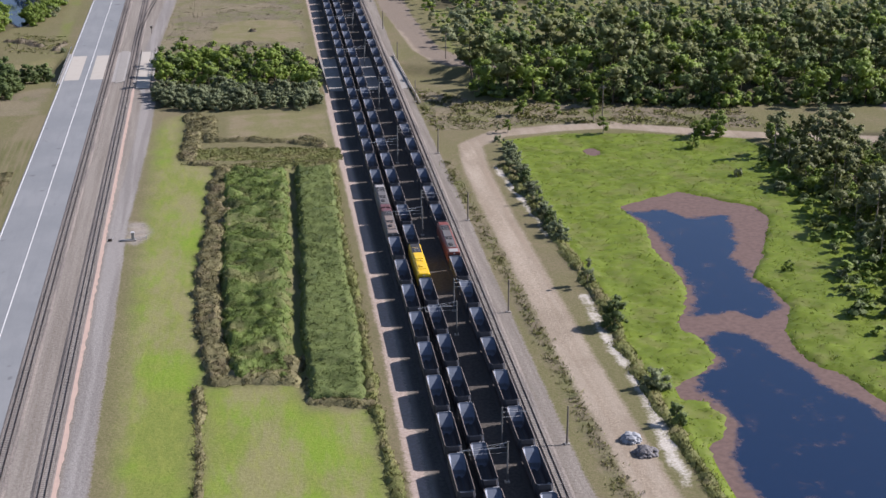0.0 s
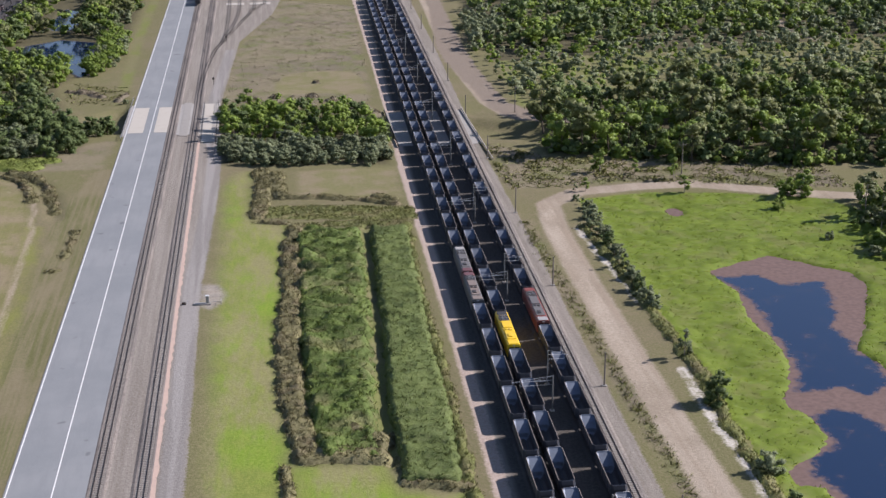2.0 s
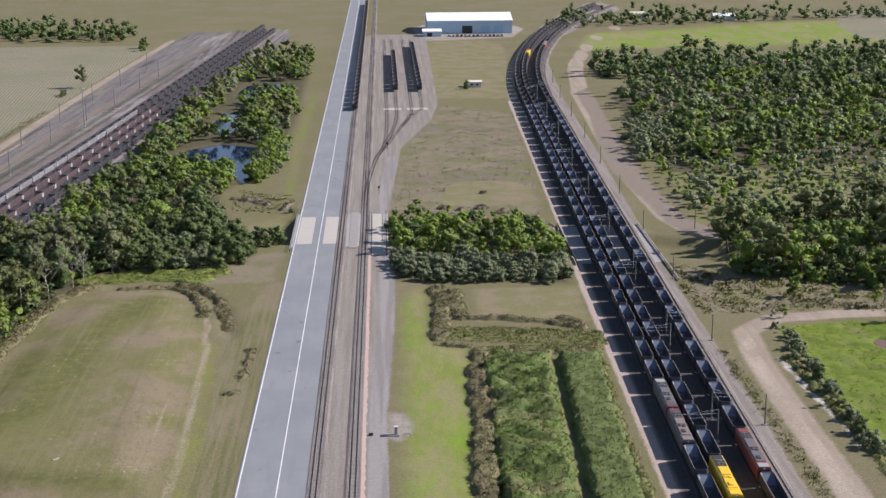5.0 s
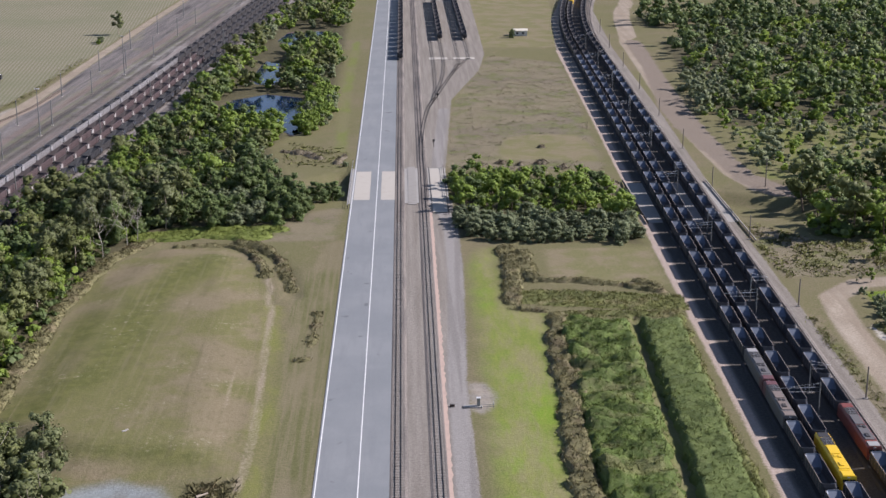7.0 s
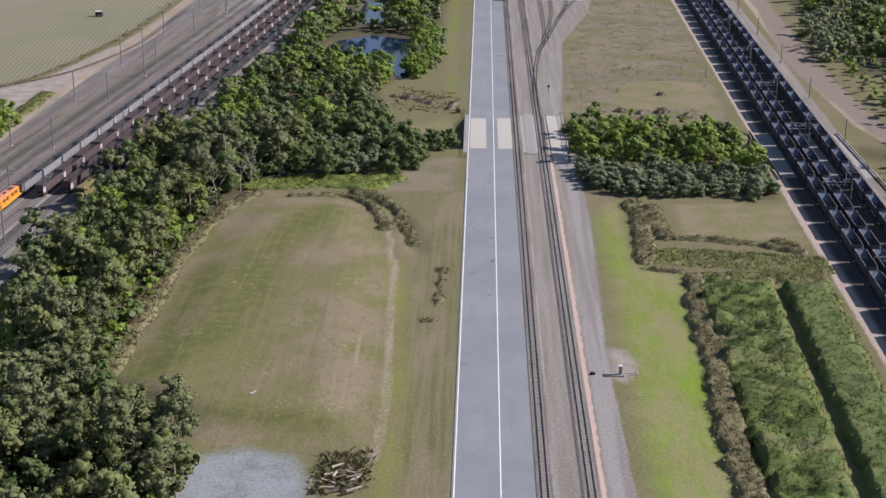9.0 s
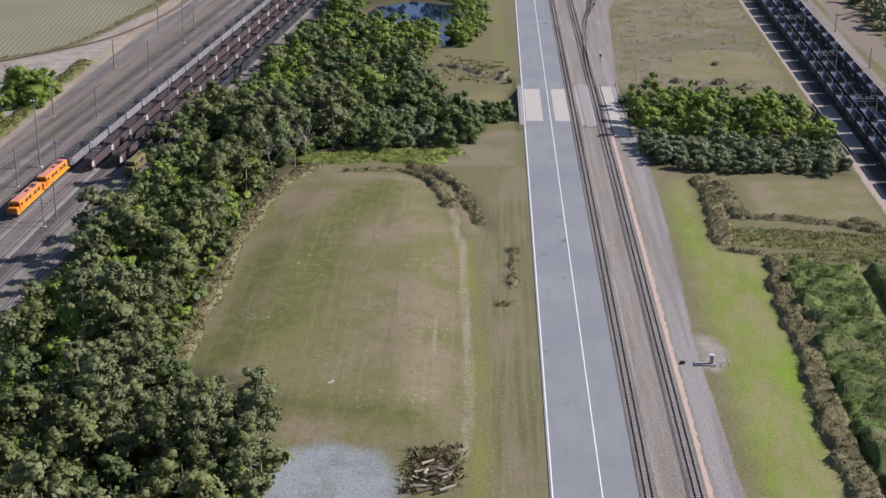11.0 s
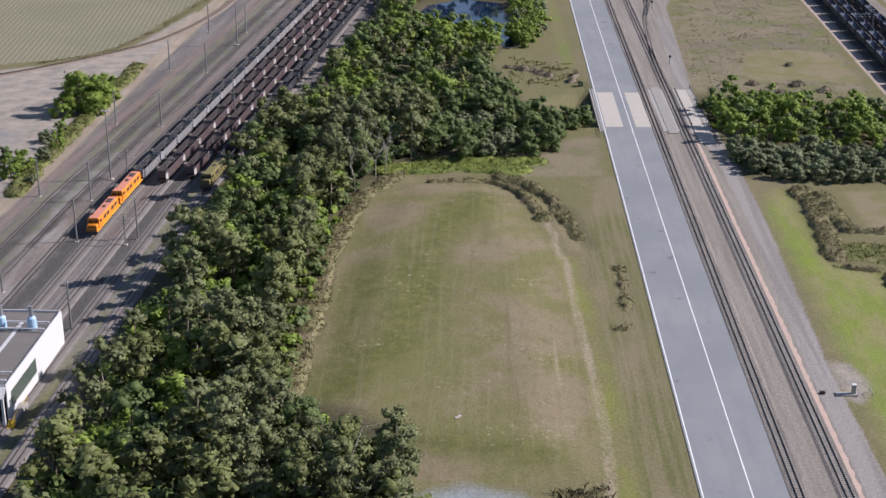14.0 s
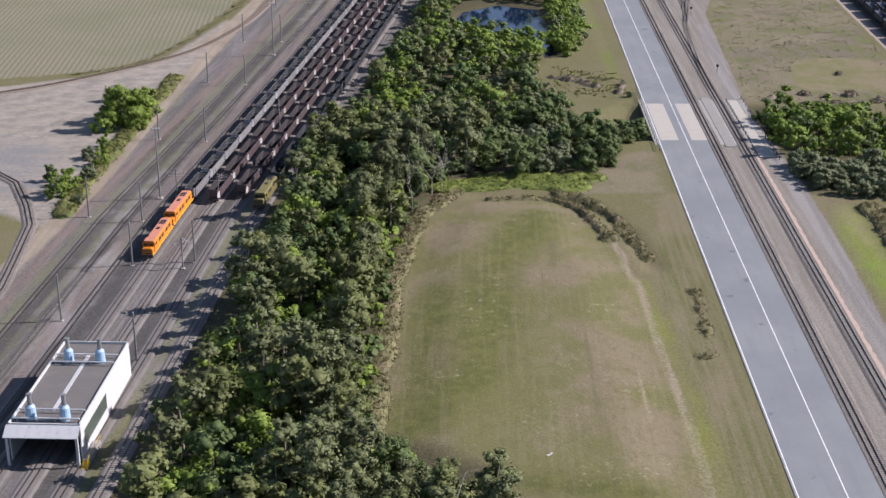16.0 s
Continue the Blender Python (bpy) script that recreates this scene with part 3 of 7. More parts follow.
def strip_mesh(name, xl, xr, ys, z, mat, fx=rx):
    V, Q = [], []
    for k, y in enumerate(ys):
        V += [(fx(xl, y), y, z), (fx(xr, y), y, z)]
        if k:
            b = 2 * k
            Q.append((b - 2, b - 1, b + 1, b))
    return mesh(name, V, Q, [mat])


def asphalt_material():
    m = Mat("grey_seal", 0.85, 0, 0.25)
    n1, n2 = m.noise(0.05, 5, 0.6), m.noise(0.45, 5, 0.6, stretch=(1, 0.12, 1))
    n3 = m.noise(6, 3, 0.7)
    c = m.mix(m.ramp(n1, 0.35, 0.65), (0.172, 0.186, 0.195), (0.208, 0.220, 0.226))
    c = m.mix(m.ramp(n2, 0.45, 0.7, 0, 0.6), c, (0.166, 0.178, 0.187))
    c = m.mix(m.ramp(n3, 0.3, 0.7, 0, 0.3), c, (0.27, 0.28, 0.285))
    spots = m.noise(0.22, 2, 0.4)
    c = m.mix(m.ramp(spots, 0.70, 0.76, 0, 0.7), c, (0.11, 0.115, 0.12))
    m.color(c)
    return m.bump(n3, 0.4, 0.02).m


SEAL = asphalt_material()
PAINT = plain("white_line_paint", (0.75, 0.75, 0.73), 0.6, vary=0.3, scale=0.6, dirt=(0.4, 0.4, 0.4))
CONCRETE = plain("pale_concrete", (0.40, 0.375, 0.33), 0.85, vary=0.4, scale=0.4, dirt=(0.30, 0.26, 0.21))
CONCRETE_D = plain("grey_concrete", (0.30, 0.29, 0.27), 0.85, vary=0.5, scale=0.5, dirt=(0.16, 0.14, 0.12))
STEEL = plain("galvanised_steel", (0.33, 0.34, 0.35), 0.5, 0.6, vary=0.3)
DARK_STEEL = plain("dark_steel", (0.05, 0.05, 0.055), 0.6, 0.3, vary=0.4, dirt=(0.09, 0.07, 0.05))
RAIL = plain("rail_steel", (0.045, 0.036, 0.032), 0.55, 0.5, vary=0.3, dirt=(0.07, 0.045, 0.03))
RAIL_DUSTY = plain("dusty_rail_steel", (0.105, 0.090, 0.080), 0.6, 0.3, vary=0.5, dirt=(0.06, 0.05, 0.045))
SLEEPER = plain("concrete_sleeper", (0.33, 0.31, 0.28), 0.9, vary=0.5, dirt=(0.14, 0.12, 0.10))

Y_ROAD = [60 + 20 * k for k in range(70)]
road = tagged(new("road", strip_mesh("road", -9.6, 5.0, Y_ROAD, 0.05, SEAL)), "wide grey sealed road with white lines", "road", kind="structure")
part("edge_line", strip_mesh("edge_line", -9.28, -9.06, Y_ROAD, 0.058, PAINT), road)
part("edge_line", strip_mesh("edge_line", -1.22, -1.02, Y_ROAD, 0.058, PAINT), road)


# ---- railway tracks ----
BALLAST = Mat("ballast", 0.95, 0, 0.1)
_n = BALLAST.noise(2.2, 4, 0.7)
_s = BALLAST.noise(0.35, 4, 0.6, stretch=(1, 0.08, 1))
BALLAST.color(BALLAST.mix(BALLAST.ramp(_s, 0.4, 0.65), BALLAST.mix(BALLAST.ramp(_n, 0.3, 0.7), (0.15, 0.13, 0.115), (0.26, 0.235, 0.21)),
                          BALLAST.mix(BALLAST.ramp(_n, 0.3, 0.7), (0.10, 0.09, 0.085), (0.18, 0.165, 0.15)))).bump(_n, 0.9, 0.1)
BALLAST = BALLAST.m
YARD_BED = plain("oily_yard_ballast", (0.195, 0.178, 0.166), 0.95, vary=0.7, dirt=(0.095, 0.088, 0.083), scale=0.3)
BRANCH_BED = plain("brown_branch_ballast", (0.235, 0.190, 0.150), 0.95, vary=0.6, dirt=(0.15, 0.12, 0.095), scale=0.5)
COAL_BED = plain("coal_stained_ballast", (0.055, 0.05, 0.048), 0.95, vary=0.6, dirt=(0.10, 0.09, 0.08), scale=0.5)


def sweep(name, path, section, mat):
    """Sweeps a closed cross-section (offset to the right, height) along a plan line."""
    V, Q = [], []
    n = len(section)
    for k, (x, y) in enumerate(path):
        x0, y0 = path[max(k - 1, 0)]
        x1, y1 = path[min(k + 1, len(path) - 1)]
        d = math.hypot(x1 - x0, y1 - y0)
        nx, ny = (y1 - y0) / d, -(x1 - x0) / d
        V += [(x + nx * o, y + ny * o, h) for o, h in section]
        if k:
            b = k * n
            Q += [(b - n + j, b - n + (j + 1) % n, b + (j + 1) % n, b + j) for j in range(n)]
    return mesh(name, V, Q, [mat])


def track(label, path, ballast=True, sleepers=None, bed=None, rail=None):
    t = empty("railway_track", Matrix(), label, "railway track", "railway tracks", "structure")
    if ballast:
        part("ballast_bed", sweep("ballast_bed", path, [(-1.9, -0.05), (-1.35, 0.16), (1.35, 0.16), (1.9, -0.05)], bed or BALLAST), t)
    for s in (-0.57, 0.57):
        part("rail", sweep("rail", path, [(s - 0.05, 0.18), (s - 0.05, 0.36), (s + 0.05, 0.36), (s + 0.05, 0.18)], rail or RAIL), t)
    if sleepers:
        V, Q = [], []
        lo, hi = sleepers
        run = [p for p in path]
        acc = lo
        for (x0, y0), (x1, y1) in zip(run, run[1:]):
            d = math.hypot(x1 - x0, y1 - y0)
            ux, uy = (x1 - x0) / d, (y1 - y0) / d
            s = 0.0
            while s < d:
                cx, cy = x0 + ux * s, y0 + uy * s
                if lo <= cy <= hi:
                    b = len(V)
                    for z in (0.1, 0.22):
                        for a, w in ((-0.12, -1.05), (-0.12, 1.05), (0.12, 1.05), (0.12, -1.05)):
                            V.append((cx + ux * a + uy * w, cy + uy * a - ux * w, z))
                    Q += [(b + 4, b + 7, b + 6, b + 5), (b, b + 1, b + 5, b + 4), (b + 1, b + 2, b + 6, b + 5), (b + 2, b + 3, b + 7, b + 6), (b + 3, b, b + 4, b + 7)]
                s += 0.685
        ob = part("sleepers", mesh("sleepers", V, Q, [SLEEPER]), t)
        ob["kind"] = "stuff"
    return t


def line_pts(fx, y0, y1, step=20):
    n = max(2, int((y1 - y0) / step) + 1)
    return [(fx(y), y) for y in np.linspace(y0, y1, n)]


def east(off):
    """Plan line of the eastern corridor's tracks, off metres right of its first track."""
    def f(y):
        return 83.2 + off + 0.0265 * (y - 150) + 0.00034 * max(0.0, y - 760) ** 2
    return f


def yard(off):
    """Plan line of the western yard's tracks, off metres right of the orange engines' track."""
    def f(y):
        return -137.0 + off + 0.05 * (y - 352) + 0.042 * max(0.0, y - 385) - 0.012 * max(0.0, y - 620)
    return f


def main(off):
    return lambda y: rx(off, y)


def ease(x0, x1, y0, y1, base=0.0):
    """A plan line that swings over from x0 to x1 between y0 and y1."""
    def f(y):
        u = min(1, max(0, (y - y0) / (y1 - y0)))
        return x0 + (x1 - x0) * u * u * (3 - 2 * u)
    return f


E_OFF = (0.0, 4.3, 12.9, 16.7)
track("pale-sleepered track beside the sealed road", line_pts(main(6.4), 60, 1440), sleepers=(120, 420))
track("dark-railed track on pale gravel", line_pts(main(14.4), 60, 1440), sleepers=(120, 420))
SHOULDER = plain("pink_ballast_shoulder", (0.46, 0.335, 0.275), 0.95, vary=0.7, dirt=(0.27, 0.23, 0.20), scale=0.5)


def ragged_strip(name, fx, half, ys, z, mat, seed):
    """A strip whose two edges wander."""
    rng = np.random.default_rng(seed)
    V, Q = [], []
    for k, y in enumerate(ys):
        c = fx(y)
        V += [(c - half * rng.uniform(0.7, 1.15), y, z), (c + half * rng.uniform(0.5, 1.3), y, z)]
        if k:
            Q.append((2 * k - 2, 2 * k - 1, 2 * k + 1, 2 * k))
    return mesh(name, V, Q, [mat])


tagged(new("ballast_shoulder", ragged_strip("ballast_shoulder", main(16.35), 0.55, [60 + 1.5 * k for k in range(250)], 0.07, SHOULDER, 5)), "pinkish ballast shoulder spilling beside the track", "ballast", kind="structure")
def bend(knots, step=6.0):
    """A smooth plan line through a few knots."""
    out = []
    for k in range(len(knots) - 1):
        p0, p1, p2, p3 = knots[max(k - 1, 0)], knots[k], knots[k + 1], knots[min(k + 2, len(knots) - 1)]
        n = max(2, int(math.hypot(p2[0] - p1[0], p2[1] - p1[1]) / step))
        for i in range(n):
            u = i / n
            out.append(tuple(0.5 * (2 * b + (c - a) * u + (2 * a - 5 * b + 4 * c - d) * u * u + (3 * b - a - 3 * c + d) * u ** 3) for a, b, c, d in zip(p0, p1, p2, p3)))
    return out + [knots[-1]]


for _kn in ([(14.9, 505), (16.0, 550), (19.2, 598), (23.0, 632), (24.4, 690), (24.5, 800), (24.5, 1060)], [(22.6, 629), (26.5, 662), (29.3, 705), (29.8, 760), (29.8, 1060)],
            [(20.2, 606), (25, 637), (31, 676), (36, 712), (37.8, 750), (37.8, 1060)], [(30.5, 673), (36, 704), (41.5, 730), (43.5, 765), (43.6, 1060)]):
    track("siding track fanning out of the main line", bend(_kn), ballast=False)
part("siding_apron", boxes("siding_apron", [(22.5, 32, 730, 737, -0.02, 0.1), (35, 46, 730, 737, -0.02, 0.1)], CONCRETE), road)
for _o in E_OFF:
    track("track in the coal train corridor", line_pts(east(_o), 60, 1330, 16), sleepers=(120, 330) if _o > 15 else None, bed=None if _o > 15 else COAL_BED)
for _o in (-19.0, -12.5, -6.5, 0, 6.3, 12.6, 19.0):
    track("yard track with dark oily ballast", line_pts(yard(_o), 60, 1140), ballast=_o >= 0, sleepers=(250, 345) if _o in (-12.5, 19.0) else None, bed=YARD_BED, rail=RAIL_DUSTY)
track("curving yard track on pale dirt", [(-166, 300), (-166, 336), (-168, 353), (-171, 376), (-176, 390), (-184, 408), (-195, 420), (-215, 436)])


track("rusty branch track curving along the crop's edge", bend([(-300, 455), (-250, 478), (-216.5, 499), (-203, 509), (-187, 525.5), (-174, 541.5), (-164.6, 557), (-157, 580), (-151, 610), (-147.5, 650)]), bed=BRANCH_BED)


# ---- coal wagons ----
def loft(rings, close=True):
    V, Q = [], []
    n = len(rings[0])
    for k, r in enumerate(rings):
        V += r
        if k:
            b = k * n
            Q += [(b - n + j, b - n + (j + 1) % n, b + (j + 1) % n, b + j) for j in range(n if close else n - 1)]
    return V, Q


def wagon_meshes(tag, body_mat, end_mat, inner_mat, slope_mat=None, rim_mat=None, braces=False):
    """An open-topped hopper wagon with clipped corners, 14.9 m over the frame, along y, rails at z = 0."""
    V, F, ids = [], [], []

    def ring(w, l, z, cx, cy):
        return [(-w + cx, -l, z), (w - cx, -l, z), (w, -l + cy, z), (w, l - cy, z), (w - cx, l, z), (-w + cx, l, z), (-w, l - cy, z), (-w, -l + cy, z)]
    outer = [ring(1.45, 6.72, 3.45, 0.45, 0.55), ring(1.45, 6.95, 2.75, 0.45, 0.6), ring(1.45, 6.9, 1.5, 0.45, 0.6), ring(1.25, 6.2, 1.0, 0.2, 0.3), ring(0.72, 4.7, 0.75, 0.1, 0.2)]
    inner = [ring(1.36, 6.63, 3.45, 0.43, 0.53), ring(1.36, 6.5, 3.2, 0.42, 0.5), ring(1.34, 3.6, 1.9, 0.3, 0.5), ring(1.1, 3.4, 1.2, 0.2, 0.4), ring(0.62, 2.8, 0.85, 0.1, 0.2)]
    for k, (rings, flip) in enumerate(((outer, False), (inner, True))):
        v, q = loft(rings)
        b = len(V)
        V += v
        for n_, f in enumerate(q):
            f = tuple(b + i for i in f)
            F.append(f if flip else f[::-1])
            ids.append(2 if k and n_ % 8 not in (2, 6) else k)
        bot = tuple(b + 32 + i for i in range(8))
        F.append(bot if flip else bot[::-1])
        ids.append(k)
    for j in range(8):  # top rim
        F.append((j, (j + 1) % 8, 40 + (j + 1) % 8, 40 + j))
        ids.append(0)
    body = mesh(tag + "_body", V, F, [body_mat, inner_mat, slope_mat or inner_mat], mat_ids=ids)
    rib = bmesh.new()
    for y in (-5.0, -3.0, -1.0, 1.0, 3.0, 5.0):
        for s in (-1, 1):
            add_box(rib, s * 1.45 - 0.03, s * 1.45 + 0.05, y - 0.06, y + 0.06, 1.5, 3.4)
    for s in (-1, 1):
        add_box(rib, s * 1.42 - 0.05, s * 1.42 + 0.05, -6.15, 6.15, 3.4, 3.52)
    if braces:
        for y in (-2.2, 2.2):
            add_cyl(rib, (-1.38, y - 1.2, 3.2), (1.38, y + 1.2, 3.2), 0.05, 0.05, 5)
    ribs = bm_mesh(tag + "_ribs", rib, rim_mat or body_mat)
    # worn plate over a clipped corner
    plate = [(1.02, -6.97, 1.3), (1.47, -6.33, 1.3), (1.47, -6.33, 2.3), (1.02, -6.97, 2.3), (1.22, -6.70, 2.9), (1.47, -6.33, 2.9)]
    plate += [(x + 0.05, y - 0.035, z) for x, y, z in plate]
    endp = mesh(tag + "_end", plate, [(6, 7, 8, 9), (9, 8, 11, 10), (0, 3, 2, 1), (3, 4, 5, 2), (0, 1, 7, 6), (1, 2, 8, 7), (2, 5, 11, 8), (5, 4, 10, 11), (4, 3, 9, 10), (3, 0, 6, 9)], [end_mat])
    frame_ = boxes(tag + "_frame", [(-0.28, 0.28, -7.45, 7.45, 0.75, 1.0), (-1.25, 1.25, -7.4, -6.6, 0.95, 1.08), (-1.25, 1.25, 6.6, 7.4, 0.95, 1.08),
                                    (-0.12, 0.12, -7.9, 7.9, 0.68, 0.9)], DARK_STEEL)
    bog = bmesh.new()
    for s in (-1, 1):
        add_box(bog, s * 0.82 - 0.09, s * 0.82 + 0.09, -1.25, 1.25, 0.35, 0.68, 0.03)
    add_box(bog, -0.9, 0.9, -0.25, 0.25, 0.4, 0.75)
    for y in (-0.88, 0.88):
        for s in (-1, 1):
            add_cyl(bog, (s * 0.50, y, 0.43), (s * 0.63, y, 0.43), 0.43, 0.43, 8)
        add_cyl(bog, (-0.6, y, 0.43), (0.6, y, 0.43), 0.08, 0.08, 6)
    bogie = bm_mesh(tag + "_bogie", bog, DARK_STEEL)
    lad = boxes(tag + "_platform_rail", [(0.25, 1.3, 7.22, 7.38, 3.0, 3.14), (0.25, 0.37, 7.0, 7.38, 3.0, 3.14), (1.18, 1.3, 6.9, 7.38, 3.0, 3.14), (0.25, 0.33, 7.3, 7.38, 1.05, 3.0), (1.22, 1.3, 7.3, 7.38, 1.05, 3.0), (-1.2, -1.1, 7.3, 7.4, 1.05, 2.2), (-1.2, 0.3, 7.32, 7.4, 2.05, 2.15)],
                PALE_PAINT)
    return body, ribs, endp, frame_, bogie, lad


PALE_PAINT = plain("pale_grey_paint", (0.55, 0.56, 0.57), 0.5, vary=0.3)
# Hopper linings are dark, near black in the yard wagons.
INNER = plain("dark_steel_lining", (0.052, 0.058, 0.070), 0.5, 0.3, vary=0.5, dirt=(0.04, 0.04, 0.045), scale=0.7)
# Polished end slopes; the light on them is put into the paler blue.
SLOPE = plain("polished_lit_slope_sheet", (0.150, 0.178, 0.225), 0.42, 0.3, vary=0.5, dirt=(0.07, 0.07, 0.075), scale=0.7)
INNER_BROWN = plain("near_black_lining", (0.034, 0.029, 0.031), 0.75, 0.0, vary=0.6, dirt=(0.04, 0.032, 0.03), scale=0.7)
INNER_D = plain("dark_grey_lining", (0.030, 0.032, 0.036), 0.7, 0.0, vary=0.5, dirt=(0.02, 0.02, 0.02), scale=0.7)
BODY_GREY = plain("weathered_blue_grey_steel", (0.034, 0.037, 0.046), 0.65, 0.0, vary=0.5, dirt=(0.05, 0.045, 0.045))
# Rusty rim, paler than the body with its sunlit edge put into the colour.
RIM_GREY = plain("rusty_sunlit_rim", (0.23, 0.195, 0.170), 0.6, 0.0, vary=0.5, dirt=(0.10, 0.08, 0.07))
RIM_DARK = plain("grimy_steel_rim", (0.15, 0.15, 0.155), 0.6, 0.1, vary=0.5)
BODY_BROWN = plain("maroon_brown_wagon_paint", (0.092, 0.068, 0.071), 0.55, 0.0, vary=0.5, dirt=(0.045, 0.035, 0.033))
BODY_SILVER = plain("dull_aluminium_wagon", (0.25, 0.245, 0.255), 0.55, 0.1, vary=0.5, dirt=(0.08, 0.075, 0.07))
BODY_BLACK = plain("sooty_wagon_paint", (0.035, 0.037, 0.045), 0.55, 0.1, vary=0.5)
END_PALE = plain("worn_pale_end_paint", (0.42, 0.42, 0.43), 0.55, vary=0.7, dirt=(0.10, 0.09, 0.09), scale=0.8)
END_WHITE = plain("worn_white_end_paint", (0.56, 0.53, 0.51), 0.55, vary=0.6, dirt=(0.15, 0.12, 0.11), scale=0.8)
END_GREY = plain("worn_steel_end", (0.10, 0.115, 0.145), 0.5, 0.3, vary=0.6, dirt=(0.06, 0.055, 0.06), scale=0.8)
RAIL_TOP = 0.36


def make_wagon(tag, meshes, label, group):
    body, ribs, endp, frame_, bogie, lad = meshes
    w = empty("coal_wagon", Matrix(), label, "coal wagon", group)
    part("hopper_body", body, w)
    part("rim_and_ribs", ribs, w)
    part("end_panel", endp, w, m=pose(0, 0, 0), label="worn pale end panel")
    part("end_panel", endp, w, m=pose(0, 0, 0, 0, 0, 180), label="worn pale end panel")
    part("underframe", frame_, w)
    part("bogie", bogie, w, m=pose(0, -5.2, 0))
    part("bogie", bogie, w, m=pose(0, 5.2, 0))
    part("platform_rail", lad, w)
    return w


def on_track(fx, y, z=RAIL_TOP):
    a = math.degrees(math.atan2(fx(y - 6) - fx(y + 6), 12))
    return pose(fx(y), y, z, 0, 0, a)


def rake(proto, fx, y0, count, pitch=15.7):
    """A string of coupled wagons; y0 is the near end of the first, spacing follows the line's bends."""
    y = y0
    far = []
    for k in range(count):
        slope = (fx(y + 8) - fx(y)) / 8
        step = pitch / math.sqrt(1 + slope * slope)
        if y < FAR_WAGONS:
            copy_thing(proto, on_track(fx, y + step / 2))
        else:
            far.append(on_track(fx, y + step / 2))
        y += step
    if far:
        bm = bmesh.new()
        for m in far:
            for o in proto.children:
                if o.name.split(".")[0] in ("bogie", "rim_and_ribs", "platform_rail"):
                    continue
                n = len(bm.verts)
                bm.from_mesh(o.data)
                bm.verts.ensure_lookup_table()
                mm = m @ o.matrix_basis
                for v in bm.verts[n:]:
                    v.co = mm @ v.co
        me = bm_mesh("distant_wagons", bm, None)
        for mt in proto.children[0].data.materials:
            me.materials.append(mt)
        tagged(new("distant_wagons", me), "far end of a long string of coal wagons", "coal wagons", kind="stuff")
    return y


FAR_WAGONS = 720.0


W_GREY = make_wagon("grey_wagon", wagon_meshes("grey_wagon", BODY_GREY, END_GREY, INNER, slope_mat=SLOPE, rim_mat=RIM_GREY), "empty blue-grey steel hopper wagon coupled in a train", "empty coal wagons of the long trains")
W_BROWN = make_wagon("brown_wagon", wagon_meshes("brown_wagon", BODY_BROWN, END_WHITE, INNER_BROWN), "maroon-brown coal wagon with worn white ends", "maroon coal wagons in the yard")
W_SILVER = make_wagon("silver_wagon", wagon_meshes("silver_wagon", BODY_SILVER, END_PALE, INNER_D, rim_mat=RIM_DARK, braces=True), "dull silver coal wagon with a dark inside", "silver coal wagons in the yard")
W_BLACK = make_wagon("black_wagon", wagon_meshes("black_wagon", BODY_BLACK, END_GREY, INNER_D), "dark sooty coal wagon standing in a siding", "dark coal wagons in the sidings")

PITCH = 15.7
T1, T2, T3 = east(E_OFF[0]), east(E_OFF[1]), east(E_OFF[2])
GREY_LOCO_Y, YELLOW_LOCO_Y, RED_LOCO_Y = (258.0, 297.6), (229.8, 250.4), (242.7, 265.0)
rake(W_GREY, T1, GREY_LOCO_Y[0] - 11 * PITCH, 11)
rake(W_GREY, T1, GREY_LOCO_Y[1], 66)
rake(W_GREY, T2, YELLOW_LOCO_Y[0] - 9 * PITCH, 9)
FAR_T2 = rake(W_GREY, T2, YELLOW_LOCO_Y[1], 44)
rake(W_GREY, T2, FAR_T2 + 20, 18)
rake(W_GREY, T3, RED_LOCO_Y[0] - 10 * PITCH, 10)
FAR_T3 = rake(W_GREY, T3, RED_LOCO_Y[1], 46)
rake(W_GREY, T3, FAR_T3 + 21, 14)
ORANGE_Y = (352.0, 392.0)
rake(W_SILVER, yard(0), ORANGE_Y[1], 48)
rake(W_BROWN, yard(6.3), 391, 46)
rake(W_BROWN, yard(12.6), 395, 46)
rake(W_BLACK, yard(19.0), 405, 36)
rake(W_BLACK, main(6.4), 728, 40)
rake(W_BLACK, ease(0, 29.8, -2, -1), 795, 11)
rake(W_BLACK, ease(0, 43.6, -2, -1), 795, 14)
for _w in (W_GREY, W_BROWN, W_SILVER, W_BLACK):  # the patterns themselves take the last places of the far rakes
    for _o in list(_w.children_recursive) + [_w]:
        bpy.data.objects.remove(_o)


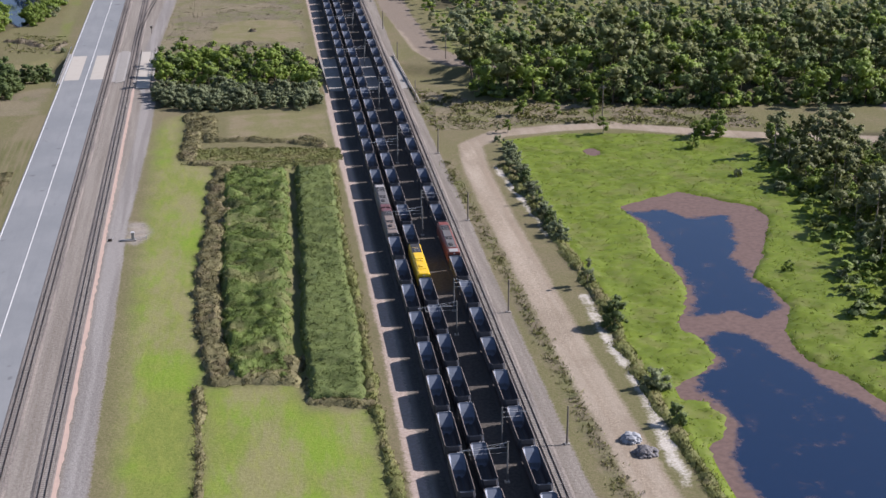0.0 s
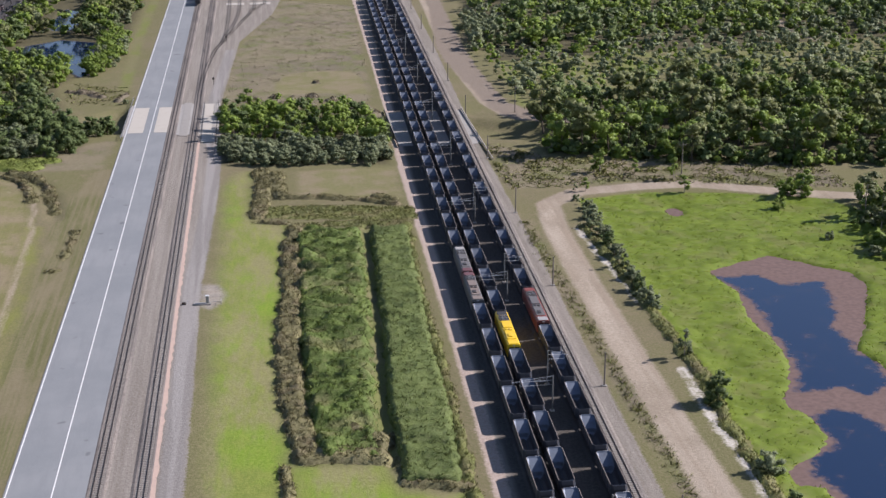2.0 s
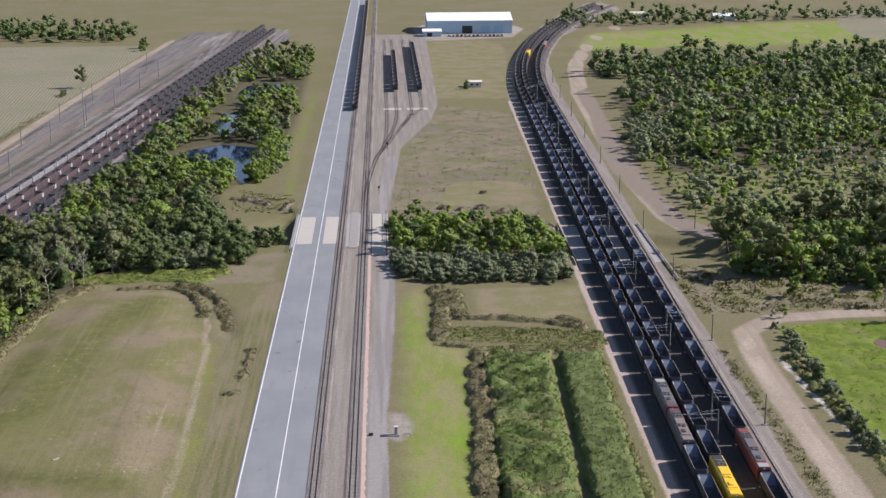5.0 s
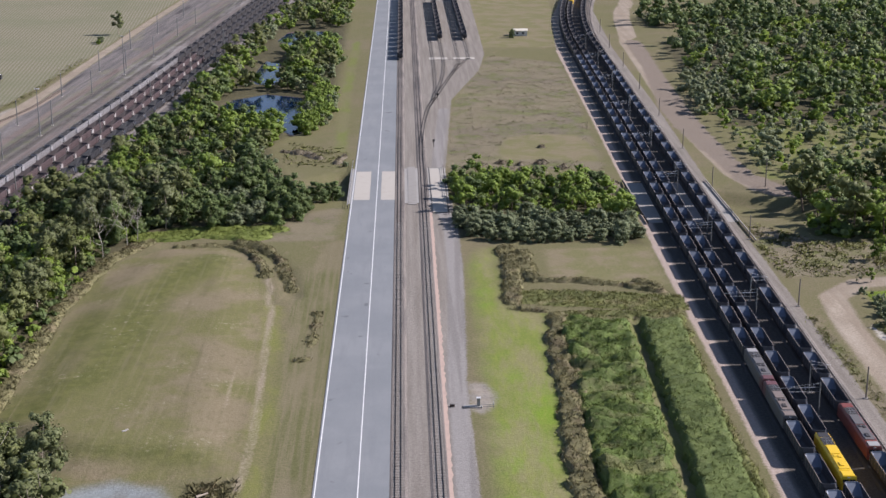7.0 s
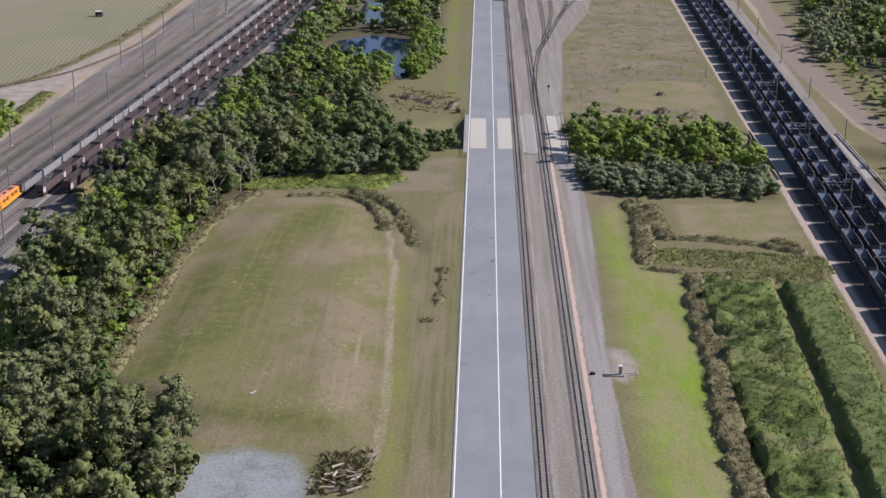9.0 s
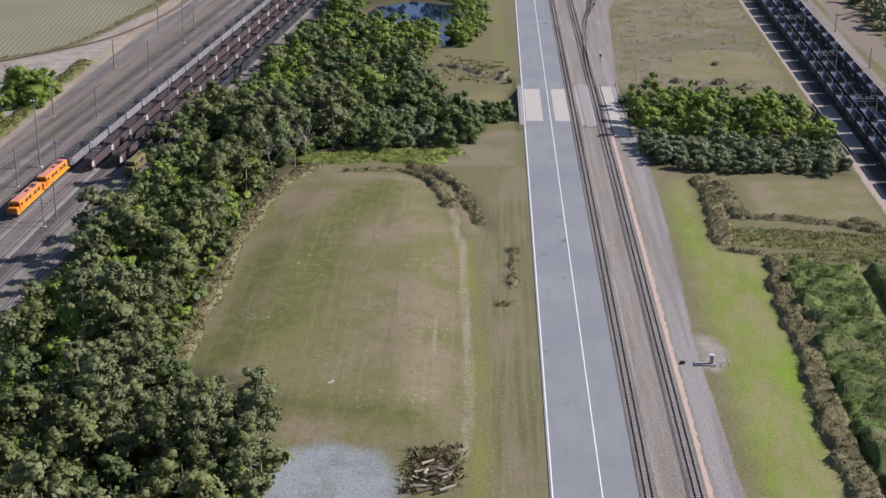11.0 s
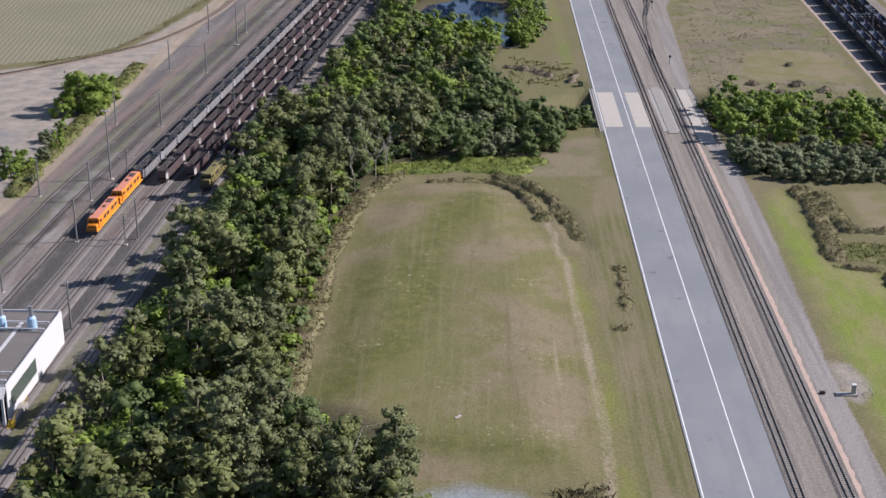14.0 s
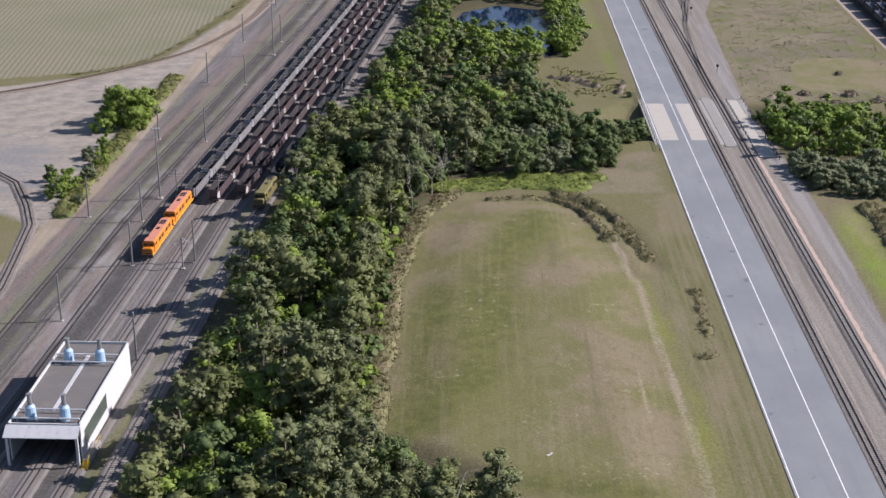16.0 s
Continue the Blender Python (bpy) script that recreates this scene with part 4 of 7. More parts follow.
# ---- trees and shrubs ----
def leaf_quads(rng, C, N, size, droop=0.0):
    """Leaf sprays: a quad each at centres C, facing roughly along N, shaded softly as part of their bough."""
    n = len(C)
    soft = N + rng.normal(0, 0.2, (n, 3))
    N = N + rng.normal(0, 0.42, (n, 3))
    N /= np.linalg.norm(N, axis=1)[:, None]
    soft = soft / np.linalg.norm(soft, axis=1)[:, None] + N * 0.35
    up = rng.normal(0, 1, (n, 3))
    up[:, 2] -= droop
    U = np.cross(N, up)
    U /= np.linalg.norm(U, axis=1)[:, None] + 1e-9
    Vv = np.cross(N, U)
    s = size * rng.uniform(0.6, 1.35, (n, 1))
    a = U * s * 0.5
    b = Vv * s * rng.uniform(0.55, 0.95, (n, 1))
    V = np.stack([C - a * 0.55 - b * 0.5, C + a * 0.7 - b * 0.35, C + a * 0.45 + b * 0.6, C - a * 0.8 + b * 0.3], 1).reshape(-1, 3)
    return V, np.arange(4 * n).reshape(n, 4), np.repeat(soft / np.linalg.norm(soft, axis=1)[:, None], 4, 0)


def ball(n):
    """A round lobe of n x n four-sided faces a side."""
    u = np.tan(np.linspace(-math.pi / 4, math.pi / 4, n + 1))
    V, Q = [], []
    for ax in range(3):
        for s in (-1, 1):
            A, B = np.meshgrid(u, u, indexing="ij")
            p = np.stack([np.full(A.shape, float(s)), A, B], -1).reshape(-1, 3)
            p = np.roll(p, ax, 1)
            i = np.arange((n + 1) ** 2).reshape(n + 1, n + 1) + len(V) * (n + 1) ** 2
            q = np.stack([i[:-1, :-1], i[1:, :-1], i[1:, 1:], i[:-1, 1:]], -1).reshape(-1, 4)
            V.append(p)
            Q.append(q if s > 0 else q[:, ::-1])
    V, Q = np.concatenate(V), np.concatenate(Q)
    V /= np.linalg.norm(V, axis=1)[:, None]
    uniq, inv = np.unique(np.round(V, 5), axis=0, return_inverse=True)
    return uniq, inv.reshape(-1)[Q]


LOBE_V, LOBE_Q = ball(1)


def tree_meshes(tag, seed, height, spread, bare, lobes, leaves, leaf, leaf_mat, bark, droop=0.0, cone=0.0):
    """Trunk with limbs, and a crown of boughs, each a knot of small leafy clumps. bare: share of the height without leaves."""
    rng = np.random.default_rng(seed)
    bm = bmesh.new()
    lean = rng.normal(0, 0.03 * height, 2)
    top = Vector((lean[0], lean[1], height * 0.82))
    r = 0.014 * height + 0.05
    mid = top * 0.5 + Vector((rng.normal(0, 0.02) * height, rng.normal(0, 0.02) * height, 0))
    add_cyl(bm, (0, 0, -0.4), mid, r, r * 0.7, 6)
    add_cyl(bm, mid, top, r * 0.7, r * 0.2, 5)
    cs, ns, L = [], [], []
    zc, rz = height * (bare + 0.98) / 2, height * (0.98 - bare) / 2
    boughs = max(3, lobes // 4)
    hub = np.array([lean[0] * 0.5, lean[1] * 0.5, zc])
    for k in range(boughs):
        u = 0.06 + 0.88 * ((k + rng.uniform(0, 0.9)) / boughs)
        a = k * 2.4 + rng.uniform(-0.5, 0.5)
        narrow = math.sqrt(max(0.05, 1 - ((u - 0.36) / 0.68) ** 2)) * (1 - cone * 0.6 * max(0, u - 0.3))
        q = rng.uniform(0.30, 0.72) * spread * narrow
        d = np.array([math.cos(a) * narrow, math.sin(a) * narrow, u * 1.6 - 0.6])
        d /= np.linalg.norm(d)
        c = np.array([math.cos(a) * q + lean[0] * u, math.sin(a) * q + lean[1] * u, zc + (u * 2 - 1) * rz * 0.86])
        rad = rng.uniform(0.36, 0.58) * min(spread, rz * 1.2) * (8 / boughs) ** 0.25 * (narrow ** 0.4)
        if k % 2 == 0:
            st = mid.lerp(top, max(0, min(1, (c[2] / height - 0.5) * 1.4)))
            add_cyl(bm, st, tuple(c), r * 0.34, r * 0.08, 4)
        L.append((c, rad * 0.72))
        for _ in range(max(2, lobes // boughs - 1)):
            e = rng.normal(0, 1, 3) + d * 0.5 + np.array([0, 0, 0.45])
            e /= np.linalg.norm(e)
            L.append((c + e * rad * rng.uniform(0.55, 0.9) * np.array([1, 1, 0.8]), rad * rng.uniform(0.42, 0.78)))
    coreV, coreQ = [], []
    for c, rad in L:
        a = Matrix.Rotation(rng.uniform(0, 6.28), 3, Vector(rng.normal(0, 1, 3)).normalized())
        coreQ.append(LOBE_Q + len(LOBE_V) * len(coreQ))
        coreV.append(c + (LOBE_V @ np.array(a).T) * rad * rng.uniform(0.6, 0.95, (len(LOBE_V), 1)) * np.array([1, 1, 0.8]))
    tot = sum(rad ** 2 for _, rad in L)
    for c, rad in L:
        n = max(4, int(leaves * rad ** 2 / tot))
        d = rng.normal(0, 1, (n, 3))
        d /= np.linalg.norm(d, axis=1)[:, None]
        d[:, 2] = np.where(d[:, 2] < -0.3, -d[:, 2] * 0.6, d[:, 2])
        rr = rad * (0.62 + 0.62 * rng.uniform(0, 1, (n, 1)) ** 1.3)
        cs.append(c + d * rr * np.array([1, 1, 0.85]))
        away = (c - hub) / np.array([spread, spread, rz])
        ns.append(d * 0.55 + away / (np.linalg.norm(away) + 0.2) * 0.75 + np.array([0, 0, 0.25]))
    V, Q, soft = leaf_quads(rng, np.concatenate(cs), np.concatenate(ns), leaf, droop)
    coreN = np.concatenate([v - c for v, (c, _r) in zip(coreV, L)])
    coreN /= np.linalg.norm(coreN, axis=1)[:, None]
    coreV, coreQ = np.concatenate(coreV), np.concatenate(coreQ)
    Q = np.concatenate([Q, coreQ + len(V)])
    V = np.concatenate([V, coreV])
    return bm_mesh(tag + "_trunk", bm, bark), mesh_np(tag + "_crown", V, Q, leaf_mat, normals=np.concatenate([soft, coreN]))


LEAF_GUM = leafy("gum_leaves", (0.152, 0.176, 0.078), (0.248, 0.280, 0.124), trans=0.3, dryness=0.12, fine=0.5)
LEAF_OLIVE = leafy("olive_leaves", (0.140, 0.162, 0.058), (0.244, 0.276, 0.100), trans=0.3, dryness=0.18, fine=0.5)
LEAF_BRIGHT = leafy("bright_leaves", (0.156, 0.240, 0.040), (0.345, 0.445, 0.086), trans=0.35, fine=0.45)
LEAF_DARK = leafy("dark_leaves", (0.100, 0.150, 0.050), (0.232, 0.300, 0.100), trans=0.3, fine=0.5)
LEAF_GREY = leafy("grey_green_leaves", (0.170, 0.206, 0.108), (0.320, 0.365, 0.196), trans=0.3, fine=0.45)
BARK_PALE = plain("pale_gum_bark", (0.34, 0.29, 0.23), 0.85, vary=0.5, dirt=(0.14, 0.11, 0.08))
BARK_DARK = plain("dark_bark", (0.11, 0.085, 0.06), 0.9, vary=0.5)

KINDS, FAR_KINDS = {}, {}
for _k, _args in {
    "gum": (17, 5.0, 0.26, 24, 1250, 0.62, LEAF_GUM, BARK_PALE, 0.6), "gum2": (19, 4.8, 0.30, 24, 1250, 0.62, LEAF_GUM, BARK_PALE, 0.6),
    "olive": (13, 4.8, 0.14, 24, 1250, 0.60, LEAF_OLIVE, BARK_PALE, 0.6), "olive2": (16, 5.4, 0.18, 26, 1300, 0.63, LEAF_OLIVE, BARK_DARK, 0.6),
    "bright": (9, 4.6, -0.12, 24, 1250, 0.54, LEAF_BRIGHT, BARK_DARK, 0.2), "bright2": (12, 5.2, -0.12, 26, 1350, 0.56, LEAF_BRIGHT, BARK_DARK, 0.2),
    "dark": (11, 5.2, -0.12, 26, 1350, 0.56, LEAF_DARK, BARK_DARK, 0.2), "dark2": (14, 5.6, -0.12, 28, 1700, 0.54, LEAF_DARK, BARK_DARK, 0.2),
    "grey": (7, 4.6, -0.14, 26, 1700, 0.44, LEAF_GREY, BARK_DARK, 0.2), "slim": (9, 2.5, 0.06, 14, 600, 0.42, LEAF_GREY, BARK_PALE, 0.3, 0.9),
    "slim2": (8, 2.2, 0.06, 14, 600, 0.42, LEAF_BRIGHT, BARK_PALE, 0.3, 0.9),
    "shrub": (2.6, 1.9, -0.1, 10, 220, 0.36, LEAF_DARK, BARK_DARK, 0.1), "shrub2": (2.2, 1.7, -0.1, 10, 220, 0.36, LEAF_BRIGHT, BARK_DARK, 0.1),
}.items():
    _near = list(_args)
    _near[3], _near[4], _near[5] = int(_args[3] * 1.7), int(_args[4] * 1.3), _args[5] * 0.80
    KINDS[_k] = (tree_meshes(_k, sum(map(ord, _k)), *_near), _args)
    for _lvl, _n, _l, _s in ((0, 20, 400, 1.28), (1, 9, 130, 1.9)):
        _far = list(_args)
        _far[3], _far[4], _far[5] = min(_n, _args[3]), min(_l, _args[4]), _args[5] * _s
        FAR_KINDS[_k, _lvl] = [tree_meshes(_k + "_far", sum(map(ord, _k)) + 7 * v, *_far) for v in range(2)]

LABELS = {"gum": "tall grey-green gum tree with pale bare trunk", "olive": "olive-leaved gum tree with open crown", "bright": "bushy bright green tree with dense crown",
          "dark": "dense dark green tree of the creek thicket", "grey": "low grey-green bushy tree", "slim": "slim young gum tree", "shrub": "low leafy shrub"}


def plant(kind, x, y, size=1.0, turn=0.0, group=""):
    (tr, cr), _a = KINDS[kind]
    base = kind.rstrip("2")
    t = empty("shrub" if base == "shrub" else "tree", pose(x, y, gz(x, y), 0, 0, turn) @ Matrix.Diagonal((size, size, size * (0.9 + 0.2 * ((x * 7.3 + y * 3.1) % 1)), 1)),
              LABELS[base], "shrub" if base == "shrub" else "tree", group)
    part("trunk", tr, t)
    part("crown", cr, t)
    return t


def scatter(rng, poly, gap, n_try=4000):
    """Points inside an outline, no two nearer than gap."""
    xs, ys = [p[0] for p in poly], [p[1] for p in poly]
    C = np.column_stack([rng.uniform(min(xs), max(xs), n_try), rng.uniform(min(ys), max(ys), n_try)])
    C = C[sd_poly(C, poly) > 0.5]
    out = []
    for c in C:
        if all((c[0] - o[0]) ** 2 + (c[1] - o[1]) ** 2 > gap * gap for o in out):
            out.append(c)
    return out


def grove(seed, poly, gap, kinds, lo=0.8, hi=1.2, group=""):
    rng = np.random.default_rng(seed)
    for x, y in scatter(rng, poly, gap):
        plant(kinds[rng.integers(len(kinds))], x, y, rng.uniform(lo, hi), rng.uniform(0, 360), group)


# ---- woods: single trees near the line, joined stands farther off ----
def stand(name, label, seed, poly, gap, kinds, lo=0.8, hi=1.2, keep=0.45):
    """Many trees of a stand joined into one mesh each for trunks and leaves; keep below 0.3: plainer trees, far off."""
    rng = np.random.default_rng(seed)
    pts = scatter(rng, poly, gap)
    top = tagged(new(name), label, "woodland", kind="stuff")
    by = {}
    for x, y in pts:
        by.setdefault((kinds[rng.integers(len(kinds))], int(rng.integers(2))), []).append((x, y, rng.uniform(lo, hi), rng.uniform(0, 6.28)))
    for (kind, v), rows in by.items():
        tr, cr = FAR_KINDS[kind, 0 if keep >= 0.3 else 1][v]
        for me, nm in ((cr, "leaves"), (tr, "trunks"))[:2 if keep > 0.3 else 1]:
            V = np.empty(len(me.vertices) * 3, np.float32)
            me.vertices.foreach_get("co", V)
            V = V.reshape(-1, 3)
            F = np.array([tuple(p.vertices) for p in me.polygons if len(p.vertices) == 4], np.int32)
            allV, allQ, allN = [], [], []
            soft = None
            if nm == "leaves":
                soft = np.empty(len(me.vertices) * 3, np.float32)
                me.attributes["custom_normal"].data.foreach_get("vector", soft)
                soft = soft.reshape(-1, 3)
            for k, (x, y, s, a) in enumerate(rows):
                R = np.array([[math.cos(a), -math.sin(a), 0], [math.sin(a), math.cos(a), 0], [0, 0, 1]]) * s
                allV.append(V @ R.T + np.array([x, y, gz(x, y)]))
                allQ.append(F + k * len(V))
                if soft is not None:
                    allN.append(soft @ R.T / s)
            part(nm, mesh_np(name + "_" + nm, np.concatenate(allV), np.concatenate(allQ), me.materials[0], normals=np.concatenate(allN) if allN else None), top)


WEST_EDGE = [(-92, 250), (-90, 300), (-89, 384), (-86, 424), (-73, 418), (-80, 383), (-83, 347), (-84, 308), (-84, 280), (-82, 258), (-68, 243), (-58, 237), (-55, 222), (-80, 222)]
stand("woodland", "tall mixed gum woodland with grey-green crowns", 1, [(-116, 175), (-115, 258), (-112, 300), (-110, 340), (-108, 384), (-104, 440), (-86, 424), (-89, 384), (-90, 300), (-92, 250), (-98, 175)],
      5.8, ["bright", "dark", "gum", "olive2", "dark2", "bright2"], 0.75, 1.1, 0.6)
stand("woodland", "tall mixed gum woodland with grey-green crowns", 21, [(-98, 175), (-92, 250), (-80, 222), (-55, 222), (-54, 175)], 6.6, ["gum", "olive2", "dark", "olive"], 0.8, 1.1, 0.5)
grove(2, WEST_EDGE, 6.0, ["gum", "olive", "gum2", "olive2", "dark2", "gum", "bright2"], 0.75, 1.05, "western woodland")
stand("woodland", "bushy bright and dark green trees along the creek", 3, [(-101, 440), (-91, 560), (-82, 640), (-74, 640), (-74, 560), (-45, 530), (-39, 500), (-42, 470), (-62, 445), (-92, 430)],
      6.8, ["bright2", "dark", "bright", "olive", "grey", "dark"], 0.75, 1.1, 0.55)
grove(4, [(-66, 414), (-45, 416), (-28, 419), (-22, 430), (-29, 455), (-40, 470), (-62, 445)], 5.4, ["dark", "grey", "dark2", "dark"], 0.65, 0.95, "creek thicket")
stand("woodland", "bushy trees round small ponds", 5, [(-84, 600), (-76, 600), (-70, 640), (-52, 650), (-70, 670), (-68, 735), (-66, 800), (-64, 840), (-40, 848), (-24, 845), (-22, 940), (-56, 950), (-80, 700)],
      6.4, ["bright", "dark", "bright2", "grey", "olive"], 0.8, 1.25, 0.25)
stand("woodland", "bushy trees between small ponds", 26, [(-48, 646), (-30, 642), (-24, 700), (-27, 765), (-45, 768), (-50, 735), (-45, 690)], 6.0, ["bright2", "grey", "dark", "olive"], 0.8, 1.15, 0.35)
stand("woodland", "bushy green trees on the near shore of a pond", 27, [(-76, 598), (-60, 580), (-46, 569), (-39, 546), (-42, 528), (-60, 540), (-74, 560)], 5.6, ["dark", "bright", "bright2"], 0.6, 0.9, 0.4)
stand("woodland", "bushy trees between a pond and the road", 6, [(-31, 640), (-21, 640), (-22, 575), (-29, 548), (-33, 556), (-33, 600)], 4.6, ["bright", "grey", "bright"], 0.65, 0.9, 0.4)
stand("woodland", "dark dense trees between the woodland and the creek", 25, [(-92, 405), (-76, 408), (-64, 416), (-58, 446), (-70, 452), (-94, 436)], 5.2, ["dark2", "gum", "dark", "olive2"], 0.75, 1.05, 0.5)


def dead_tree(x, y, h, seed):
    """A leafless tree with pale forking branches."""
    rng = np.random.default_rng(seed)
    bm = bmesh.new()

    def fork(p, d, r, n):
        q = p + d
        add_cyl(bm, p, q, r, r * 0.6, 5)
        for _ in range(n):
            e = (d * 0.66 + Vector(rng.normal(0, 0.34, 3)) * d.length)
            fork(q, e, r * 0.62, n - 1)
    fork(Vector((0, 0, -0.3)), Vector((rng.normal(0, 0.4), rng.normal(0, 0.4), h * 0.45)), 0.13, 4)
    t = empty("dead_tree", pose(x, y, gz(x, y)), "leafless dead tree with pale bare branches", "tree")
    part("trunk", bm_mesh("dead_trunk", bm, BARK_BONE), t)


BARK_BONE = plain("bleached_bark", (0.50, 0.46, 0.41), 0.85, vary=0.4, dirt=(0.25, 0.21, 0.17))
for _k, (_x, _y, _h) in enumerate([(-73.0, 399, 11), (-70.5, 402, 8), (-77.5, 386, 10), (-66, 226, 9)]):
    dead_tree(_x, _y, _h, _k)
grove(7, [(25, 412), (30, 402), (40, 399), (52, 396), (62, 399), (72, 394), (79, 400), (78, 416), (66, 423), (56, 419), (44, 426), (33, 422), (25, 430)], 4.3, ["grey"], 0.5, 0.9, "creek thicket")
stand("woodland", "dense bright green thicket along the creek", 8, [(26, 436), (36, 430), (50, 426), (66, 428), (79, 420), (80, 446), (72, 466), (60, 462), (52, 478), (40, 470), (32, 482), (25, 474)], 5.0, ["bright", "bright", "dark", "bright2"], 0.5, 0.95, 0.5)
stand("woodland", "dense dark and bright green woodland", 9, [(132, 404), (158, 392), (175, 386), (210, 377), (270, 372), (345, 370), (345, 470), (270, 480), (200, 484), (150, 466), (136, 442)], 6.8,
      ["dark2", "bright2", "dark", "bright2", "dark2", "olive2"], 0.6, 1.3, 0.4)
stand("plantation", "young slim gums in a loose plantation", 10, [(133, 480), (150, 474), (200, 490), (280, 485), (345, 480), (390, 600), (270, 585), (180, 565), (134, 580)], 6.6,
      ["slim", "slim2", "slim2", "grey", "slim"], 0.75, 1.3, 0.2)
stand("woodland", "dense dark and bright green woodland", 11, [(142, 590), (180, 572), (270, 592), (390, 606), (420, 760), (300, 720), (165, 665)], 7.0, ["dark", "bright2", "bright", "dark2", "slim2", "grey"], 0.8, 1.45, 0.2)
stand("woodland", "loose young trees at the wood's edge", 23, [(132, 585), (142, 590), (165, 665), (150, 690), (138, 640)], 5.2, ["slim", "grey", "slim2"], 0.8, 1.3, 0.2)
stand("woodland", "distant mixed green woodland", 24, [(150, 690), (165, 672), (300, 728), (420, 768), (440, 910), (300, 890), (200, 850), (155, 780)], 8.4, ["dark", "grey", "slim", "bright", "dark2"], 0.95, 1.6, 0.13)
stand("woodland", "distant mixed green woodland", 13, [(150, 850), (180, 840), (300, 900), (430, 930), (430, 960), (300, 925), (160, 890)], 8.0, ["dark", "grey", "dark2"], 1.0, 1.5, 0.13)
stand("woodland", "dark tree belt beyond the paddocks", 14, [(155, 1130), (200, 1140), (420, 1190), (640, 1200), (640, 1240), (180, 1200)], 11, ["dark", "grey", "dark2"], 0.9, 1.3, 0.1)
stand("woodland", "dark tree belt beyond the crop", 15, [(-520, 1065), (-300, 1070), (-172, 1062), (-165, 1110), (-300, 1160), (-520, 1150)], 10, ["dark", "dark2"], 0.9, 1.3, 0.1)
stand("woodland", "woodland beyond the access track", 16, [(270, 330), (300, 300), (420, 300), (460, 560), (380, 600), (310, 500), (275, 400)], 10.0, ["dark", "bright", "dark2", "olive"], 0.8, 1.1, 0.15)
stand("undergrowth", "leafy undergrowth below the western woodland", 41, [(-115, 240), (-108, 384), (-102, 440), (-70, 420), (-79, 383), (-82, 308), (-81, 276), (-66, 250), (-57, 238), (-56, 215), (-112, 215)], 3.9, ["shrub", "shrub2", "shrub"], 1.1, 2.0, 0.2)
stand("bushes", "line of grey-green bushes between the dirt track and the marsh", 28, [(125.5, 258), (129.5, 258), (132.5, 345), (127.5, 350)], 3.4, ["grey", "shrub", "slim", "grey"], 0.32, 0.55, 0.5)
stand("woodland", "dense grey-green trees along the pond's far shore", 12, [(207, 140), (240, 140), (244, 310), (214, 340), (205, 320), (203, 270), (200, 235), (194, 190), (198, 150)], 5.0, ["olive", "grey", "bright", "gum", "olive"], 0.6, 0.95, 0.5)
stand("undergrowth", "leafy undergrowth along the pond's far shore", 42, [(192, 150), (240, 140), (244, 310), (214, 340), (200, 318), (196, 285), (193, 250), (186, 225), (178, 205), (182, 170)], 4.2, ["shrub", "shrub2"], 1.0, 1.9, 0.2)
stand("undergrowth", "leafy undergrowth at the wood's front", 43, [(132, 402), (158, 390), (210, 375), (300, 368), (300, 376), (210, 384), (158, 398), (134, 410)], 3.4, ["shrub", "shrub2", "shrub"], 1.2, 2.2, 0.2)
stand("woodland", "open gum woodland behind the pond", 22, [(240, 100), (300, 100), (300, 300), (252, 320), (244, 310)], 7, ["olive", "grey", "gum"], 0.6, 0.95, 0.3)

